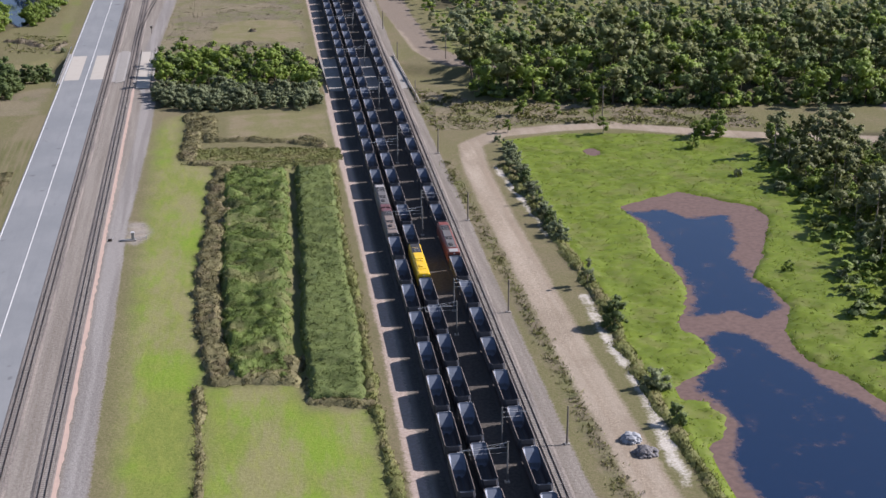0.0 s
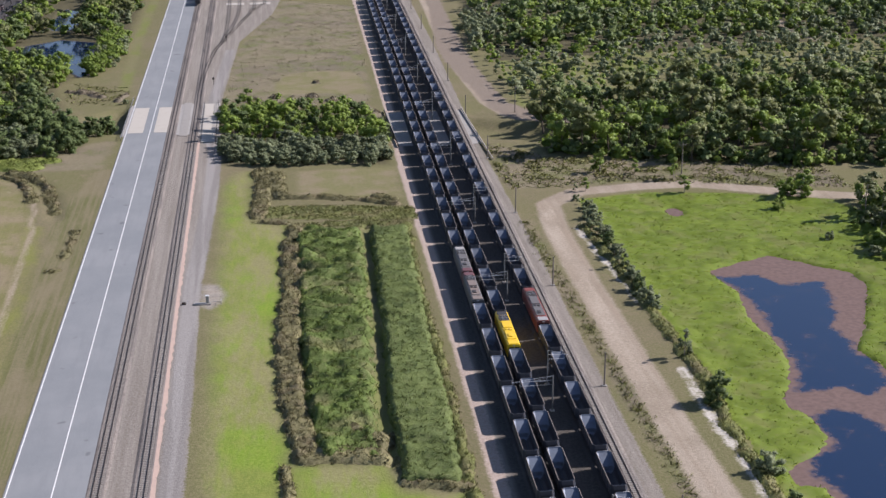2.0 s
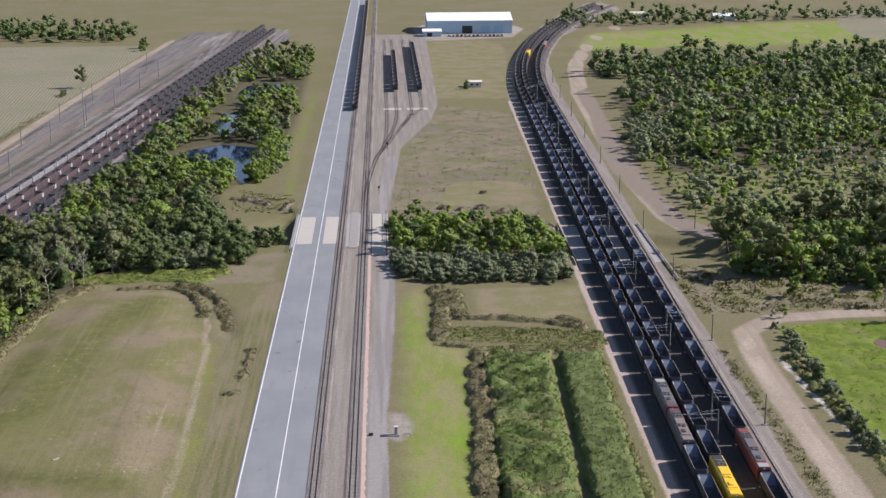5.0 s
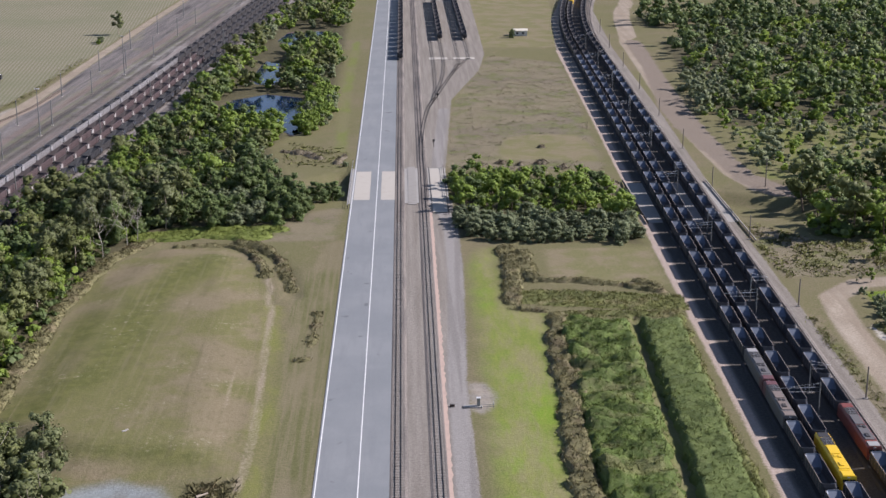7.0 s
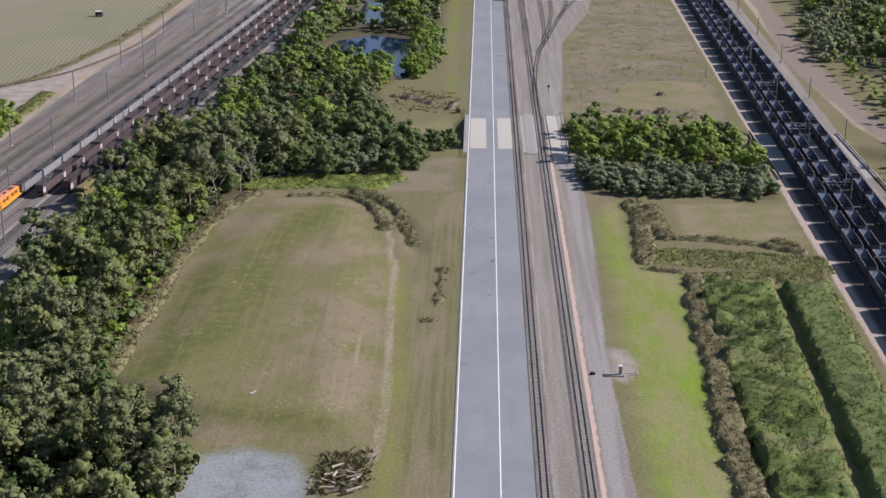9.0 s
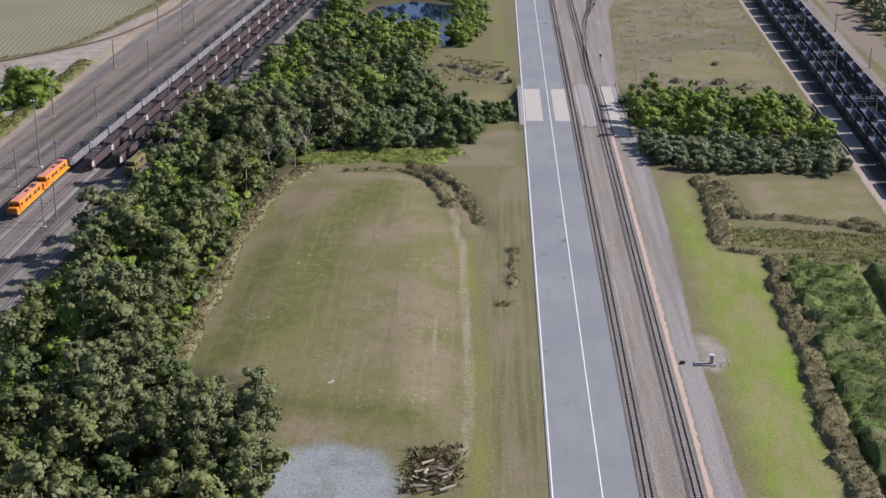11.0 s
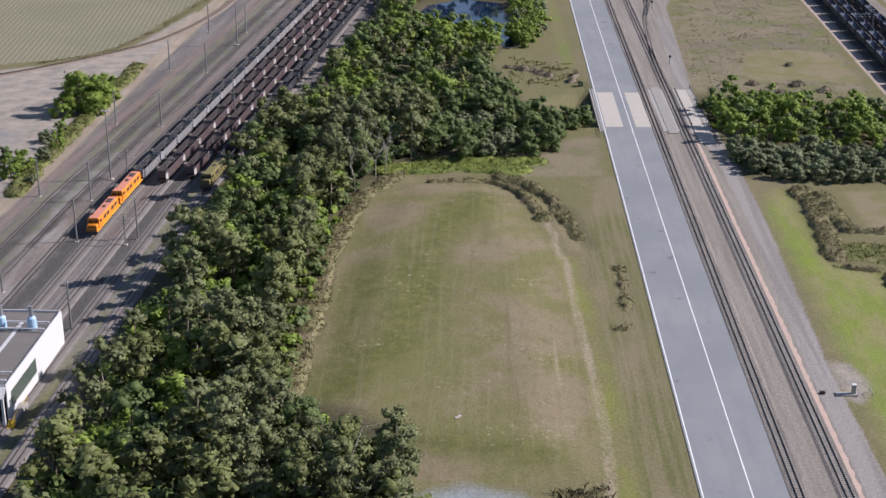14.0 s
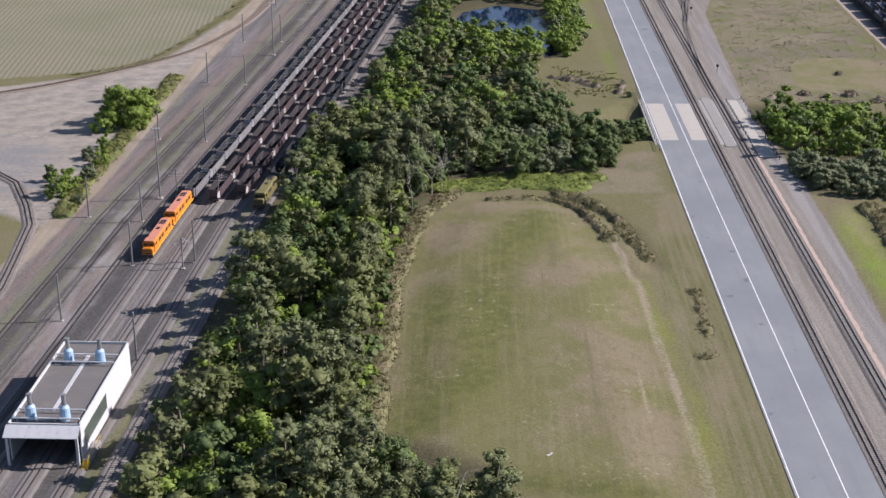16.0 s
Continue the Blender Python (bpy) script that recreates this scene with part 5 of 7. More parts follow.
for _i, (_k, _x, _y, _s) in enumerate([
    ("bright2", -167, 459, 1.1), ("bright2", -163, 465, 1.0), ("bright2", -170, 466, 1.0), ("bright", -162, 472, 1.0), ("bright", -172, 456, 0.9), ("dark", -166, 472, 0.9), ("bright", -163, 458, 0.8), ("grey", -174, 470, 0.7), ("grey", -178, 490, 0.6),
    ("bright", -170, 397, 0.72), ("bright2", -168, 402, 0.55), ("grey", -165, 411, 0.6), ("grey", -172, 406, 0.5), ("dark", -175, 410, 0.45), ("bright", -165, 424, 0.55), ("grey", -163, 392, 0.4), ("grey", -170, 430, 0.55), ("bright", -168, 440, 0.5),
    ("gum", -154, 826, 0.85), ("grey", -158, 795, 0.6), ("dark", -148, 1020, 0.8), ("bright", -146, 1005, 0.7), ("bright", -158, 790, 0.35), ("dark", -19.5, 446, 0.75), ("dark", -15, 450, 0.7), ("grey", -23, 447, 0.7), ("dark2", -17, 456, 0.5), ("grey", -12.5, 496, 0.3), ("grey", -30, 462, 0.4), ("grey", -35, 480, 0.35),
    ("dark", 126.3, 204, 0.66), ("grey", 126.5, 174, 0.6), ("dark", 126, 159, 0.42), ("slim", 126.6, 228, 0.75), ("grey", 127.5, 262, 0.55), ("dark", 127.5, 270, 0.4), ("grey", 128, 279, 0.5),
    ("slim", 127, 288, 0.6), ("grey", 128.5, 296, 0.55), ("dark", 128.5, 305, 0.42), ("grey", 129, 314, 0.55), ("slim", 128, 322, 0.5), ("grey", 129.5, 330, 0.5), ("grey", 131, 340, 0.45),
    ("slim2", 143, 377, 1.0), ("slim2", 141.5, 378, 0.8), ("slim2", 153.4, 374, 0.75), ("slim2", 163, 352, 0.9), ("slim2", 163.6, 366, 0.95), ("bright", 192, 345, 0.75), ("bright", 197, 345, 0.85), ("bright", 186, 334, 0.5), ("slim2", 134, 357, 0.6), ("grey", 200, 352, 0.6),
    ("slim", 131, 358, 0.35), ("bright", 176, 232, 0.35), ("grey", 186, 225, 0.4), ("bright", 190, 250, 0.35), ("olive", 192, 210, 0.45), ("bright", 181, 205, 0.35), ("grey", 196, 290, 0.45),
    ("olive", 205, 300, 0.5), ("grey", 190, 305, 0.35), ("dark", 71, 806, 0.45), ("grey", 178, 182, 0.4), ("olive", 184, 165, 0.5), ("bright", 188, 188, 0.5), ("olive", -62, 232, 0.75),
    ("gum", -66, 240, 0.7), ("olive2", -66, 222, 0.8), ("dark", 240, 1000, 1.0), ("dark", 330, 880, 1.1)]):
    plant(_k, _x, _y, _s, _i * 77.0)


# ---- tall grass, reeds and hedges ----
def blades(rng, P, H, per, width, lean=0.95):
    """Grass blades as narrow tapered quads, in tufts at points P with heights H."""
    P = np.repeat(P, per, 0) + np.column_stack([rng.normal(0, 0.28, (len(P) * per, 2)), np.zeros(len(P) * per)])
    h = np.repeat(H, per) * rng.uniform(0.55, 1.1, len(P))
    a = rng.uniform(0, 6.283, len(P))
    w = width * rng.uniform(0.6, 1.4, len(P))
    side = np.column_stack([np.cos(a), np.sin(a), 0 * a]) * (w / 2)[:, None]
    tip = np.column_stack([rng.normal(0, lean, len(P)) * h, rng.normal(0, lean, len(P)) * h, h])
    base = P - np.array([0, 0, 0.1])
    V = np.stack([base - side, base + side, base + tip + side * 0.55, base + tip * 0.94 - side * 0.6], 1).reshape(-1, 3)
    N = np.column_stack([rng.normal(0, 0.35, (len(P), 2)), np.ones(len(P))])
    N = np.repeat(N / np.linalg.norm(N, axis=1)[:, None], 4, 0)
    return V, np.arange(len(V)).reshape(-1, 4), N


def corner_means(V, Q):
    """Smooth normals of a sheet."""
    n = np.cross(V[Q[:, 2]] - V[Q[:, 0]], V[Q[:, 3]] - V[Q[:, 1]])
    out = np.zeros_like(V)
    for k in range(4):
        np.add.at(out, Q[:, k], n)
    return out / (np.linalg.norm(out, axis=1)[:, None] + 1e-9)


def lumps(P, scale, seed, band=1.0):
    o = Vector((seed * 13.7, seed * 5.1, 0))
    return np.array([noise.noise(Vector((x * scale / band, y * scale * band, 0)) + o) for x, y in P]) * 0.5 + 0.5


def cover(name, label, seed, P, height, per, width, mat, lump=0.25, low=0.35, category="grass", band=1.0):
    rng = np.random.default_rng(seed)
    L = lumps(P, lump, seed, band)
    H = height * (low + (1 - low) * np.clip((L - 0.28) * 2.3, 0, 1.25))
    P3 = np.column_stack([P, ground_z(P)])
    V, Q, N = blades(rng, P3, H, per, width)
    tagged(new(name, mesh_np(name, V, Q, mat, normals=N)), label, category, kind="stuff")


def fill(seed, polys, per_m2, avoid=None):
    rng = np.random.default_rng(seed)
    out = []
    for poly in polys:
        xs, ys = [p[0] for p in poly], [p[1] for p in poly]
        n = int((max(xs) - min(xs)) * (max(ys) - min(ys)) * per_m2)
        C = np.column_stack([rng.uniform(min(xs), max(xs), n), rng.uniform(min(ys), max(ys), n)])
        C = C[sd_poly(C, poly) > rng.normal(0, 0.7, n)]
        if avoid is not None:
            C = C[sd_polys(C, avoid) < -0.3]
        out.append(C)
    return np.concatenate(out)


def along(seed, line, half, per_m):
    rng = np.random.default_rng(seed)
    out = []
    for (x0, y0), (x1, y1) in zip(line, line[1:]):
        d = math.hypot(x1 - x0, y1 - y0)
        n = int(d * per_m)
        u = rng.uniform(0, 1, n)
        o = rng.normal(0, half * 0.55, n)
        out.append(np.column_stack([x0 + (x1 - x0) * u + (y1 - y0) / d * o, y0 + (y1 - y0) * u - (x1 - x0) / d * o]))
    return np.concatenate(out)


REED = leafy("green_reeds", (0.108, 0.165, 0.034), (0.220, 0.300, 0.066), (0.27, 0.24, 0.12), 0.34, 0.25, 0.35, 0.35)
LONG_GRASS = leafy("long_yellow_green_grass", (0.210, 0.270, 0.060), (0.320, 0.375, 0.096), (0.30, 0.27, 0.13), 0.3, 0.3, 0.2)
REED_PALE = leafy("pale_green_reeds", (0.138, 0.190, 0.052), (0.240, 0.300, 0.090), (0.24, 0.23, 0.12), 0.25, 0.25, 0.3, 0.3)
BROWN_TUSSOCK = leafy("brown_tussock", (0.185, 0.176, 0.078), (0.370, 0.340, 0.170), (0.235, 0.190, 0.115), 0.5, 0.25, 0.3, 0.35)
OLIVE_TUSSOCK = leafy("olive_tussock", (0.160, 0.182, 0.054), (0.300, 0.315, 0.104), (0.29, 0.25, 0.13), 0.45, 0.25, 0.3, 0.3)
MARSH_GRASS = leafy("vivid_marsh_grass", (0.160, 0.232, 0.022), (0.240, 0.315, 0.040), (0.215, 0.225, 0.070), 0.42, 0.3)
STRAW = leafy("straw_grass", (0.240, 0.210, 0.122), (0.340, 0.300, 0.185), (0.22, 0.21, 0.11), 0.4, 0.45)

def thicket(name, label, seed, area, box, height, mat, step=0.7, lump=0.15, low=0.3, band=1.0, edge=1.3, tufts=1.2, blade=0.75, width=0.24, category="grass"):
    """A closed lumpy mass of tall grass with loose blades over it. area(P): distance inside the outline."""
    rng = np.random.default_rng(seed)

    def rise(P, d):
        L = np.clip((lumps(P, lump, seed, band) - 0.33) * 2.6, 0, 1.2) * 0.8 + (lumps(P, 0.4, seed + 3) - 0.4) * 0.5 + (lumps(P, 1.3, seed + 5) - 0.5) * 0.15
        return height * np.clip(low + (1 - low) * L, 0.08, 1.3) * sstep(d, -0.2, edge)

    xs, ys = np.arange(box[0], box[1], step), np.arange(box[2], box[3], step)
    X, Y = np.meshgrid(xs, ys)
    P = np.column_stack([X.ravel(), Y.ravel()]) + rng.normal(0, step * 0.16, (X.size, 2))
    d = area(P)
    near = d > -step * 1.5
    Z = np.full(len(P), -9.0)
    Z[near] = ground_z(P[near]) - 0.15 + rise(P[near], d[near]) + rng.normal(0, 0.10, near.sum()) * (d[near] > 0)
    i = np.arange(len(P)).reshape(len(ys), len(xs))
    Q = np.stack([i[:-1, :-1], i[:-1, 1:], i[1:, 1:], i[1:, :-1]], -1).reshape(-1, 4)
    Q = Q[near[Q].all(1) & (d[Q] > -0.3).any(1)]
    used, inv = np.unique(Q, return_inverse=True)
    V, Q = np.column_stack([P, Z])[used], inv.reshape(-1, 4)
    n = int((box[1] - box[0]) * (box[3] - box[2]) * tufts)
    C = np.column_stack([rng.uniform(box[0], box[1], n), rng.uniform(box[2], box[3], n)])
    dc = area(C)
    C, dc = C[dc > -0.2], dc[dc > -0.2]
    top = np.column_stack([C, ground_z(C) + rise(C, dc) - 0.25])
    BV, BQ, BN = blades(rng, top, np.full(len(C), blade), 4, width, 0.55)
    tagged(new(name, mesh_np(name, np.concatenate([V, BV]), np.concatenate([Q, BQ + len(V)]), mat, normals=np.concatenate([corner_means(V, Q), BN]))), label, category, kind="stuff")


def strip(lines, wob=0.35):
    """Distance inside a set of lines with half widths, waving in width."""
    def area(P):
        w = lumps(P, 0.16, 77) * 2 - 1
        return np.max([sd_line(P, l, h) for l, h in lines], axis=0) + w * wob * 2.6 - 0.1
    return area


def extent(lines, grow=4):
    xs, ys = [p[0] for l, _h in lines for p in l], [p[1] for l, _h in lines for p in l]
    return min(xs) - grow, max(xs) + grow, min(ys) - grow, max(ys) + grow


thicket("marsh_grass", "vivid green marsh grass round the pond", 35, lambda P: np.minimum(sd_polys(P, MARSH), 0.6 - sd_polys(P, POND)) + (lumps(P, 0.3, 8) - 0.5) * 1.6, (122, 242, 110, 358), 0.7, MARSH_GRASS, 1.0, 0.34, 0.35, 1.5, 1.0, 0.8, 0.3, 0.22)
REEDS_W = [(46, 331), (45, 283), (44.5, 243), (44.5, 211), (46, 190), (57, 188), (58.0, 210), (61.2, 259), (64.2, 328)]
REEDS_E = [(66.4, 328), (63.6, 259), (60.8, 210), (60.8, 178), (71, 176), (73, 206), (73.5, 246), (76, 300), (77, 326)]
thicket("reeds", "lumpy tall green reeds in a fenced-off strip", 31, lambda P: sd_poly(P, REEDS_W) + (lumps(P, 0.25, 5) - 0.5) * 3.0, (40, 68, 184, 336), 2.9, REED, 0.55, 0.21, 0.22, 1.45, 1.6, 1.4, 0.6, 0.18)
thicket("reeds", "even pale green tall reeds beside the train corridor", 32, lambda P: sd_poly(P, REEDS_E) + (lumps(P, 0.3, 6) - 0.5) * 2.0, (57, 80, 172, 332), 2.2, REED_PALE, 0.6, 0.2, 0.60, 1.3, 1.0, 1.2, 0.5, 0.18)
for _k, (_label, _mat, _h, _rows) in enumerate([
    ("brown seeding tussock along the drain beside the lawn", BROWN_TUSSOCK, 1.6, [([(37.5, 391), (38, 376), (37.5, 362), (36, 343)], 3.0), ([(42.5, 388), (42, 374), (43, 362)], 2.6), ([(35, 338.5), (44, 336)], 0.9)]),
    ("brown tussock hedge across the drain", BROWN_TUSSOCK, 1.8, [([(43.5, 362), (56.6, 359.5), (66, 357), (76, 351)], 1.7), ([(70, 359), (77, 356)], 1.5)]),
    ("tall tan tussock hedge edging the reeds", BROWN_TUSSOCK, 1.8, [([(46.5, 332), (44.2, 303), (43.6, 280), (42.4, 259), (41.6, 241), (41.8, 215), (44.5, 190)], 3.0), ([(45, 191), (57, 189)], 3.4), ([(52, 200), (58, 196)], 3.0), ([(49, 330), (47.5, 303), (46.5, 262)], 1.0)]),
    ("low tan tussock along a garden drain", BROWN_TUSSOCK, 1.5, [([(39.5, 187), (40, 161), (39, 80)], 1.0)]),
    ("brown tussock at the foot of the reeds", BROWN_TUSSOCK, 1.5, [([(61, 178), (72, 175)], 1.6), ([(60.2, 200), (60, 184)], 0.8)]),
    ("olive green tussock band at the corridor's edge", OLIVE_TUSSOCK, 1.3, [([(77, 330), (74.5, 270), (74, 218), (72.3, 179), (72.5, 144), (71, 80)], 1.3)]),
    ("rough yellow-green grass between two drains", OLIVE_TUSSOCK, 0.55, [([(38, 349), (58, 345), (77, 342)], 7.0), ([(50, 334), (76, 334)], 3.0)]),
    ("brown tussock in a dry ditch below the field", BROWN_TUSSOCK, 1.5, [([(-58, 396.5), (-44, 397.5), (-37, 391), (-32.5, 380), (-30, 368)], 1.7), ([(-40, 401), (-33, 396), (-28, 386), (-24, 370), (-22, 357)], 2.0)]),
    ("small dark tussocks beside the road verge", BROWN_TUSSOCK, 0.9, [([(-13.8, 336), (-14.4, 312)], 1.2), ([(-17, 303.5), (-15, 304.5)], 1.4)]),
    ("brown and olive tussock at the woodland's foot", BROWN_TUSSOCK, 1.2, [([(-80.5, 272), (-80.5, 310), (-79.5, 350), (-75.5, 385), (-67, 402)], 2.8)]),
    ("olive tussock bank between the dirt track and the marsh", OLIVE_TUSSOCK, 1.3, [([(125.5, 322), (127, 290), (127, 262), (127, 237), (127.5, 216), (126, 197), (125, 176), (125, 130), (124, 80)], 1.7)]),
    ("bushy tussock along the yard's far edge", OLIVE_TUSSOCK, 1.6, [([(-165, 384), (-166, 410), (-165, 440), (-164.5, 480), (-163, 520)], 3.0)]),
    ("band of tall bright grass at the field's end", LONG_GRASS, 1.5, [([(-70, 405), (-52, 410), (-36, 407)], 5.0), ([(-60, 414), (-44, 415), (-30, 414)], 3.0)])]):
    thicket("long_grass" if _mat is LONG_GRASS else "tussock_hedge", _label, 60 + _k, strip(_rows, 0.5), extent(_rows), _h * 0.85, _mat, 0.65, 0.3, 0.5, 1.0, 1.1, 2.0, 0.6, 0.2, "tussock")
cover("rough_grass", "loose olive tussocks on the corridor's banks and beyond the yard", 34,
      np.concatenate([along(59, [(-200, 522), (-180, 537), (-168, 575), (-160, 640), (-156, 740)], 2.5, 3), along(56, [(109.5, 60), (110, 190), (110, 260), (110, 330)], 1.6, 5)]),
      0.6, 5, 0.2, OLIVE_TUSSOCK, 0.3, 0.35, "tussock")
SCRUB = leafy("dull_brown_scrub", (0.205, 0.176, 0.122), (0.290, 0.248, 0.172), (0.19, 0.16, 0.11), 0.3, 0.3, 0.2)
SCRUB_GREEN = leafy("dull_green_scrub", (0.165, 0.190, 0.072), (0.250, 0.270, 0.108), (0.19, 0.17, 0.09), 0.3, 0.3, 0.2)
thicket("scrub", "brown dry scrub behind the creek thicket", 83, strip([([(40, 486), (52, 487), (58, 484)], 2.0), ([(68, 480), (77, 474), (80, 462)], 2.6), ([(30, 492), (34, 496)], 1.5)], 0.6), (26, 86, 455, 502), 2.0, SCRUB, 0.7, 0.3, 0.4, 1.0, 1.2, 1.0, 0.6, 0.3, "scrub")
thicket("scrub", "brown bank scrub beside the creek", 84, strip([([(-36, 520), (-28, 516), (-22, 508)], 2.2), ([(-16, 500), (-13, 512)], 1.5)], 0.6), (-44, -6, 494, 530), 1.6, SCRUB, 0.7, 0.3, 0.4, 1.0, 1.2, 1.0, 0.6, 0.3, "scrub")
for _seed, _level, _mat, _tall, _text in ((36, 0.68, STRAW, 0.32, "rough straw-coloured grass on waste ground"), (46, 0.76, SCRUB, 0.3, "low brown scrub on waste ground"), (47, 0.78, SCRUB_GREEN, 0.32, "low olive green scrub on waste ground")):
    _W = fill(_seed, [DRY[0]], 0.45)
    _W = _W[(0.6 * lumps(_W, 0.09, _seed, 0.6) + 0.4 * lumps(_W, 0.35, 4 + _seed) + np.random.default_rng(_seed).normal(0, 0.12, len(_W)) > _level - 0.18) & (sd_poly(_W, LAWN[2]) < 0)]
    cover("rough_grass", _text, _seed, _W, _tall, 4, 0.34, _mat, 0.2, 0.2)
for _k, (_x, _y, _r) in enumerate([(60.6, 525, 1.6), (43.8, 499, 2.2), (58, 498, 2.6), (65, 491, 2.2), (50, 496, 1.6), (76, 459, 2.4), (74, 470, 1.8), (37, 497, 1.5)]):
    thicket("bush", "bare brown bush in rough grass", 120 + _k, lambda P, x=_x, y=_y, r=_r: r - np.hypot(P[:, 0] - x, P[:, 1] - y) + (lumps(P, 0.5, 3) - 0.5) * 1.5, (_x - 5, _x + 5, _y - 5, _y + 5), 1.7, SCRUB, 0.5, 0.4, 0.5, 1.0, 1.4, 3.0, 0.7, 0.2, "bush")
cover("rough_grass", "rough olive grass by the access track", 37, np.concatenate([fill(37, [DRY[3]], 0.9), fill(38, [[(-36, 500), (-12, 492), (-12, 525), (-34, 535)]], 0.4)]), 0.8, 4, 0.4, OLIVE_TUSSOCK, 0.15, 0.2)


# ---- small scraps ----
SCRAP = plain("white_plastic_sheet", (0.46, 0.44, 0.41), 0.6, vary=0.4, dirt=(0.35, 0.33, 0.3))
_sc = bmesh.new()
add_box(_sc, -0.9, 0.5, -0.35, 0.3, 0.0, 0.22, 0.08)
add_box(_sc, 0.2, 1.1, -0.1, 0.5, 0.0, 0.35, 0.1)
_t = empty("scrap", pose(-49, 261.7, gz(-49, 261.7), 0, 0, 30) @ Matrix.Diagonal((0.7, 0.7, 0.7, 1)), "crumpled white sheet lying in the mown field", "litter")
part("sheet", bm_mesh("scrap_sheet", _sc, SCRAP), _t)
_t = empty("pump_trailer", pose(-184, 680, gz(-184, 680)), "small dark pump trailer parked in the crop", "trailer")
part("box", boxes("trailer_box", [(-1.6, 1.6, -1.1, 1.1, 0.7, 2.3)], DARK_STEEL, 0.1), _t)
part("cover", boxes("trailer_cover", [(-1.7, 1.2, -1.2, 1.2, 2.3, 2.5)], PALE_PAINT, 0.05), _t)
for _sx in (-1.1, 1.1):
    part("wheel", cyls("trailer_wheel", [((_sx, -1.3, 0.45), (_sx, 1.3, 0.45), 0.45, 0.45)], DARK_STEEL, 12), _t)


# ---- bridges over the creek ----
def bridge():
    b = empty("bridge", Matrix(), "low concrete bridge with pale slabs over a creek", "bridge", kind="structure")
    part("deck", boxes("deck", [(-10.2, 23.2, 444, 492, -0.75, 0.03)], CONCRETE_D), b)
    for y in (444.5, 468, 491.5):
        part("pier", boxes("pier", [(-9.8, 22.8, y - 0.5, y + 0.5, -4.2, -0.7)], CONCRETE_D), b)
    for x0, x1 in ((-8.75, -3.5), (0.2, 4.9)):
        part("approach_slab", boxes("approach_slab", [(x0 + 0.6, x1 + 0.6, 448.3, 487.5, 0.03, 0.07)], CONCRETE), b, "pale worn concrete slab")
    part("approach_slab", boxes("approach_slab", [(9.8, 12.6, 442, 494, 0.03, 0.12)], CONCRETE_D), b, "worn grey concrete slab")
    part("walkway", boxes("walkway", [(17.6, 22.2, 432, 491, 0.02, 0.16)], CONCRETE), b, "pale concrete walkway")
    for x, y0, y1 in ((22.5, 430, 493), (17.3, 446, 490), (-9.75, 438, 502)):
        n = int((y1 - y0) / 4)
        for k in range(n + 1):
            part("railing_post", POST_ME, b, m=pose(x, y0 + (y1 - y0) * k / n, 0))
        part("handrail", boxes("handrail", [(x - 0.05, x + 0.05, y0, y1, 1.05, 1.15), (x - 0.04, x + 0.04, y0, y1, 0.55, 0.63)], DARK_STEEL if x > 0 else STEEL), b)


POST_ME = boxes("railing_post", [(-0.08, 0.08, -0.08, 0.08, 0, 1.15)], DARK_STEEL)
bridge()
_eb = empty("bridge", Matrix(), "rail bridge carrying the coal train corridor over a creek", "bridge", kind="structure")
part("deck", boxes("deck", [(83.5, 112.2, 418, 468, -0.9, -0.02)], CONCRETE_D), _eb)
for _y in (418.5, 443, 467.5):
    part("pier", boxes("pier", [(83.8, 112.0, _y - 0.6, _y + 0.6, -4.2, -0.8)], CONCRETE_D), _eb)
part("handrail", boxes("handrail", [(112.0, 112.25, 396, 470, 0.25, 0.75)], CONCRETE), _eb)
part("handrail", boxes("handrail", [(83.3, 83.5, 416, 470, 0.2, 0.9)], DARK_STEEL), _eb)


# ---- locomotives ----
GLASS = plain("dark_cab_glass", (0.015, 0.018, 0.022), 0.12, 0, vary=0.05, spec=0.6)
YELLOW = plain("yellow_engine_paint", (0.72, 0.47, 0.02), 0.4, vary=0.22, dirt=(0.22, 0.15, 0.05))
RED = plain("faded_red_engine_paint", (0.20, 0.05, 0.04), 0.45, vary=0.3, dirt=(0.12, 0.07, 0.06))
MAROON = plain("maroon_engine_paint", (0.13, 0.055, 0.058), 0.45, vary=0.35)
ROOF_GREY = plain("grey_engine_roof", (0.125, 0.12, 0.118), 0.55, vary=0.5, dirt=(0.10, 0.09, 0.085))
ROOF_TAN = plain("tan_dusty_engine_roof", (0.20, 0.165, 0.145), 0.6, vary=0.5, dirt=(0.11, 0.085, 0.07))
WHITE_ROOF = plain("white_cab_roof", (0.30, 0.295, 0.29), 0.5, vary=0.5, dirt=(0.3, 0.28, 0.26))
ORANGE = plain("dusty_orange_roof_paint", (0.56, 0.225, 0.145), 0.4, vary=0.25, dirt=(0.2, 0.09, 0.04))
ORANGE_SIDE = plain("orange_side_paint", (0.66, 0.215, 0.02), 0.4, vary=0.2, dirt=(0.25, 0.11, 0.04))
ORANGE_YELLOW = plain("amber_engine_paint", (0.72, 0.34, 0.03), 0.4, vary=0.2, dirt=(0.3, 0.16, 0.05))
DULL_YELLOW = plain("dull_faded_yellow_paint", (0.17, 0.15, 0.055), 0.55, vary=0.5, dirt=(0.10, 0.09, 0.05))


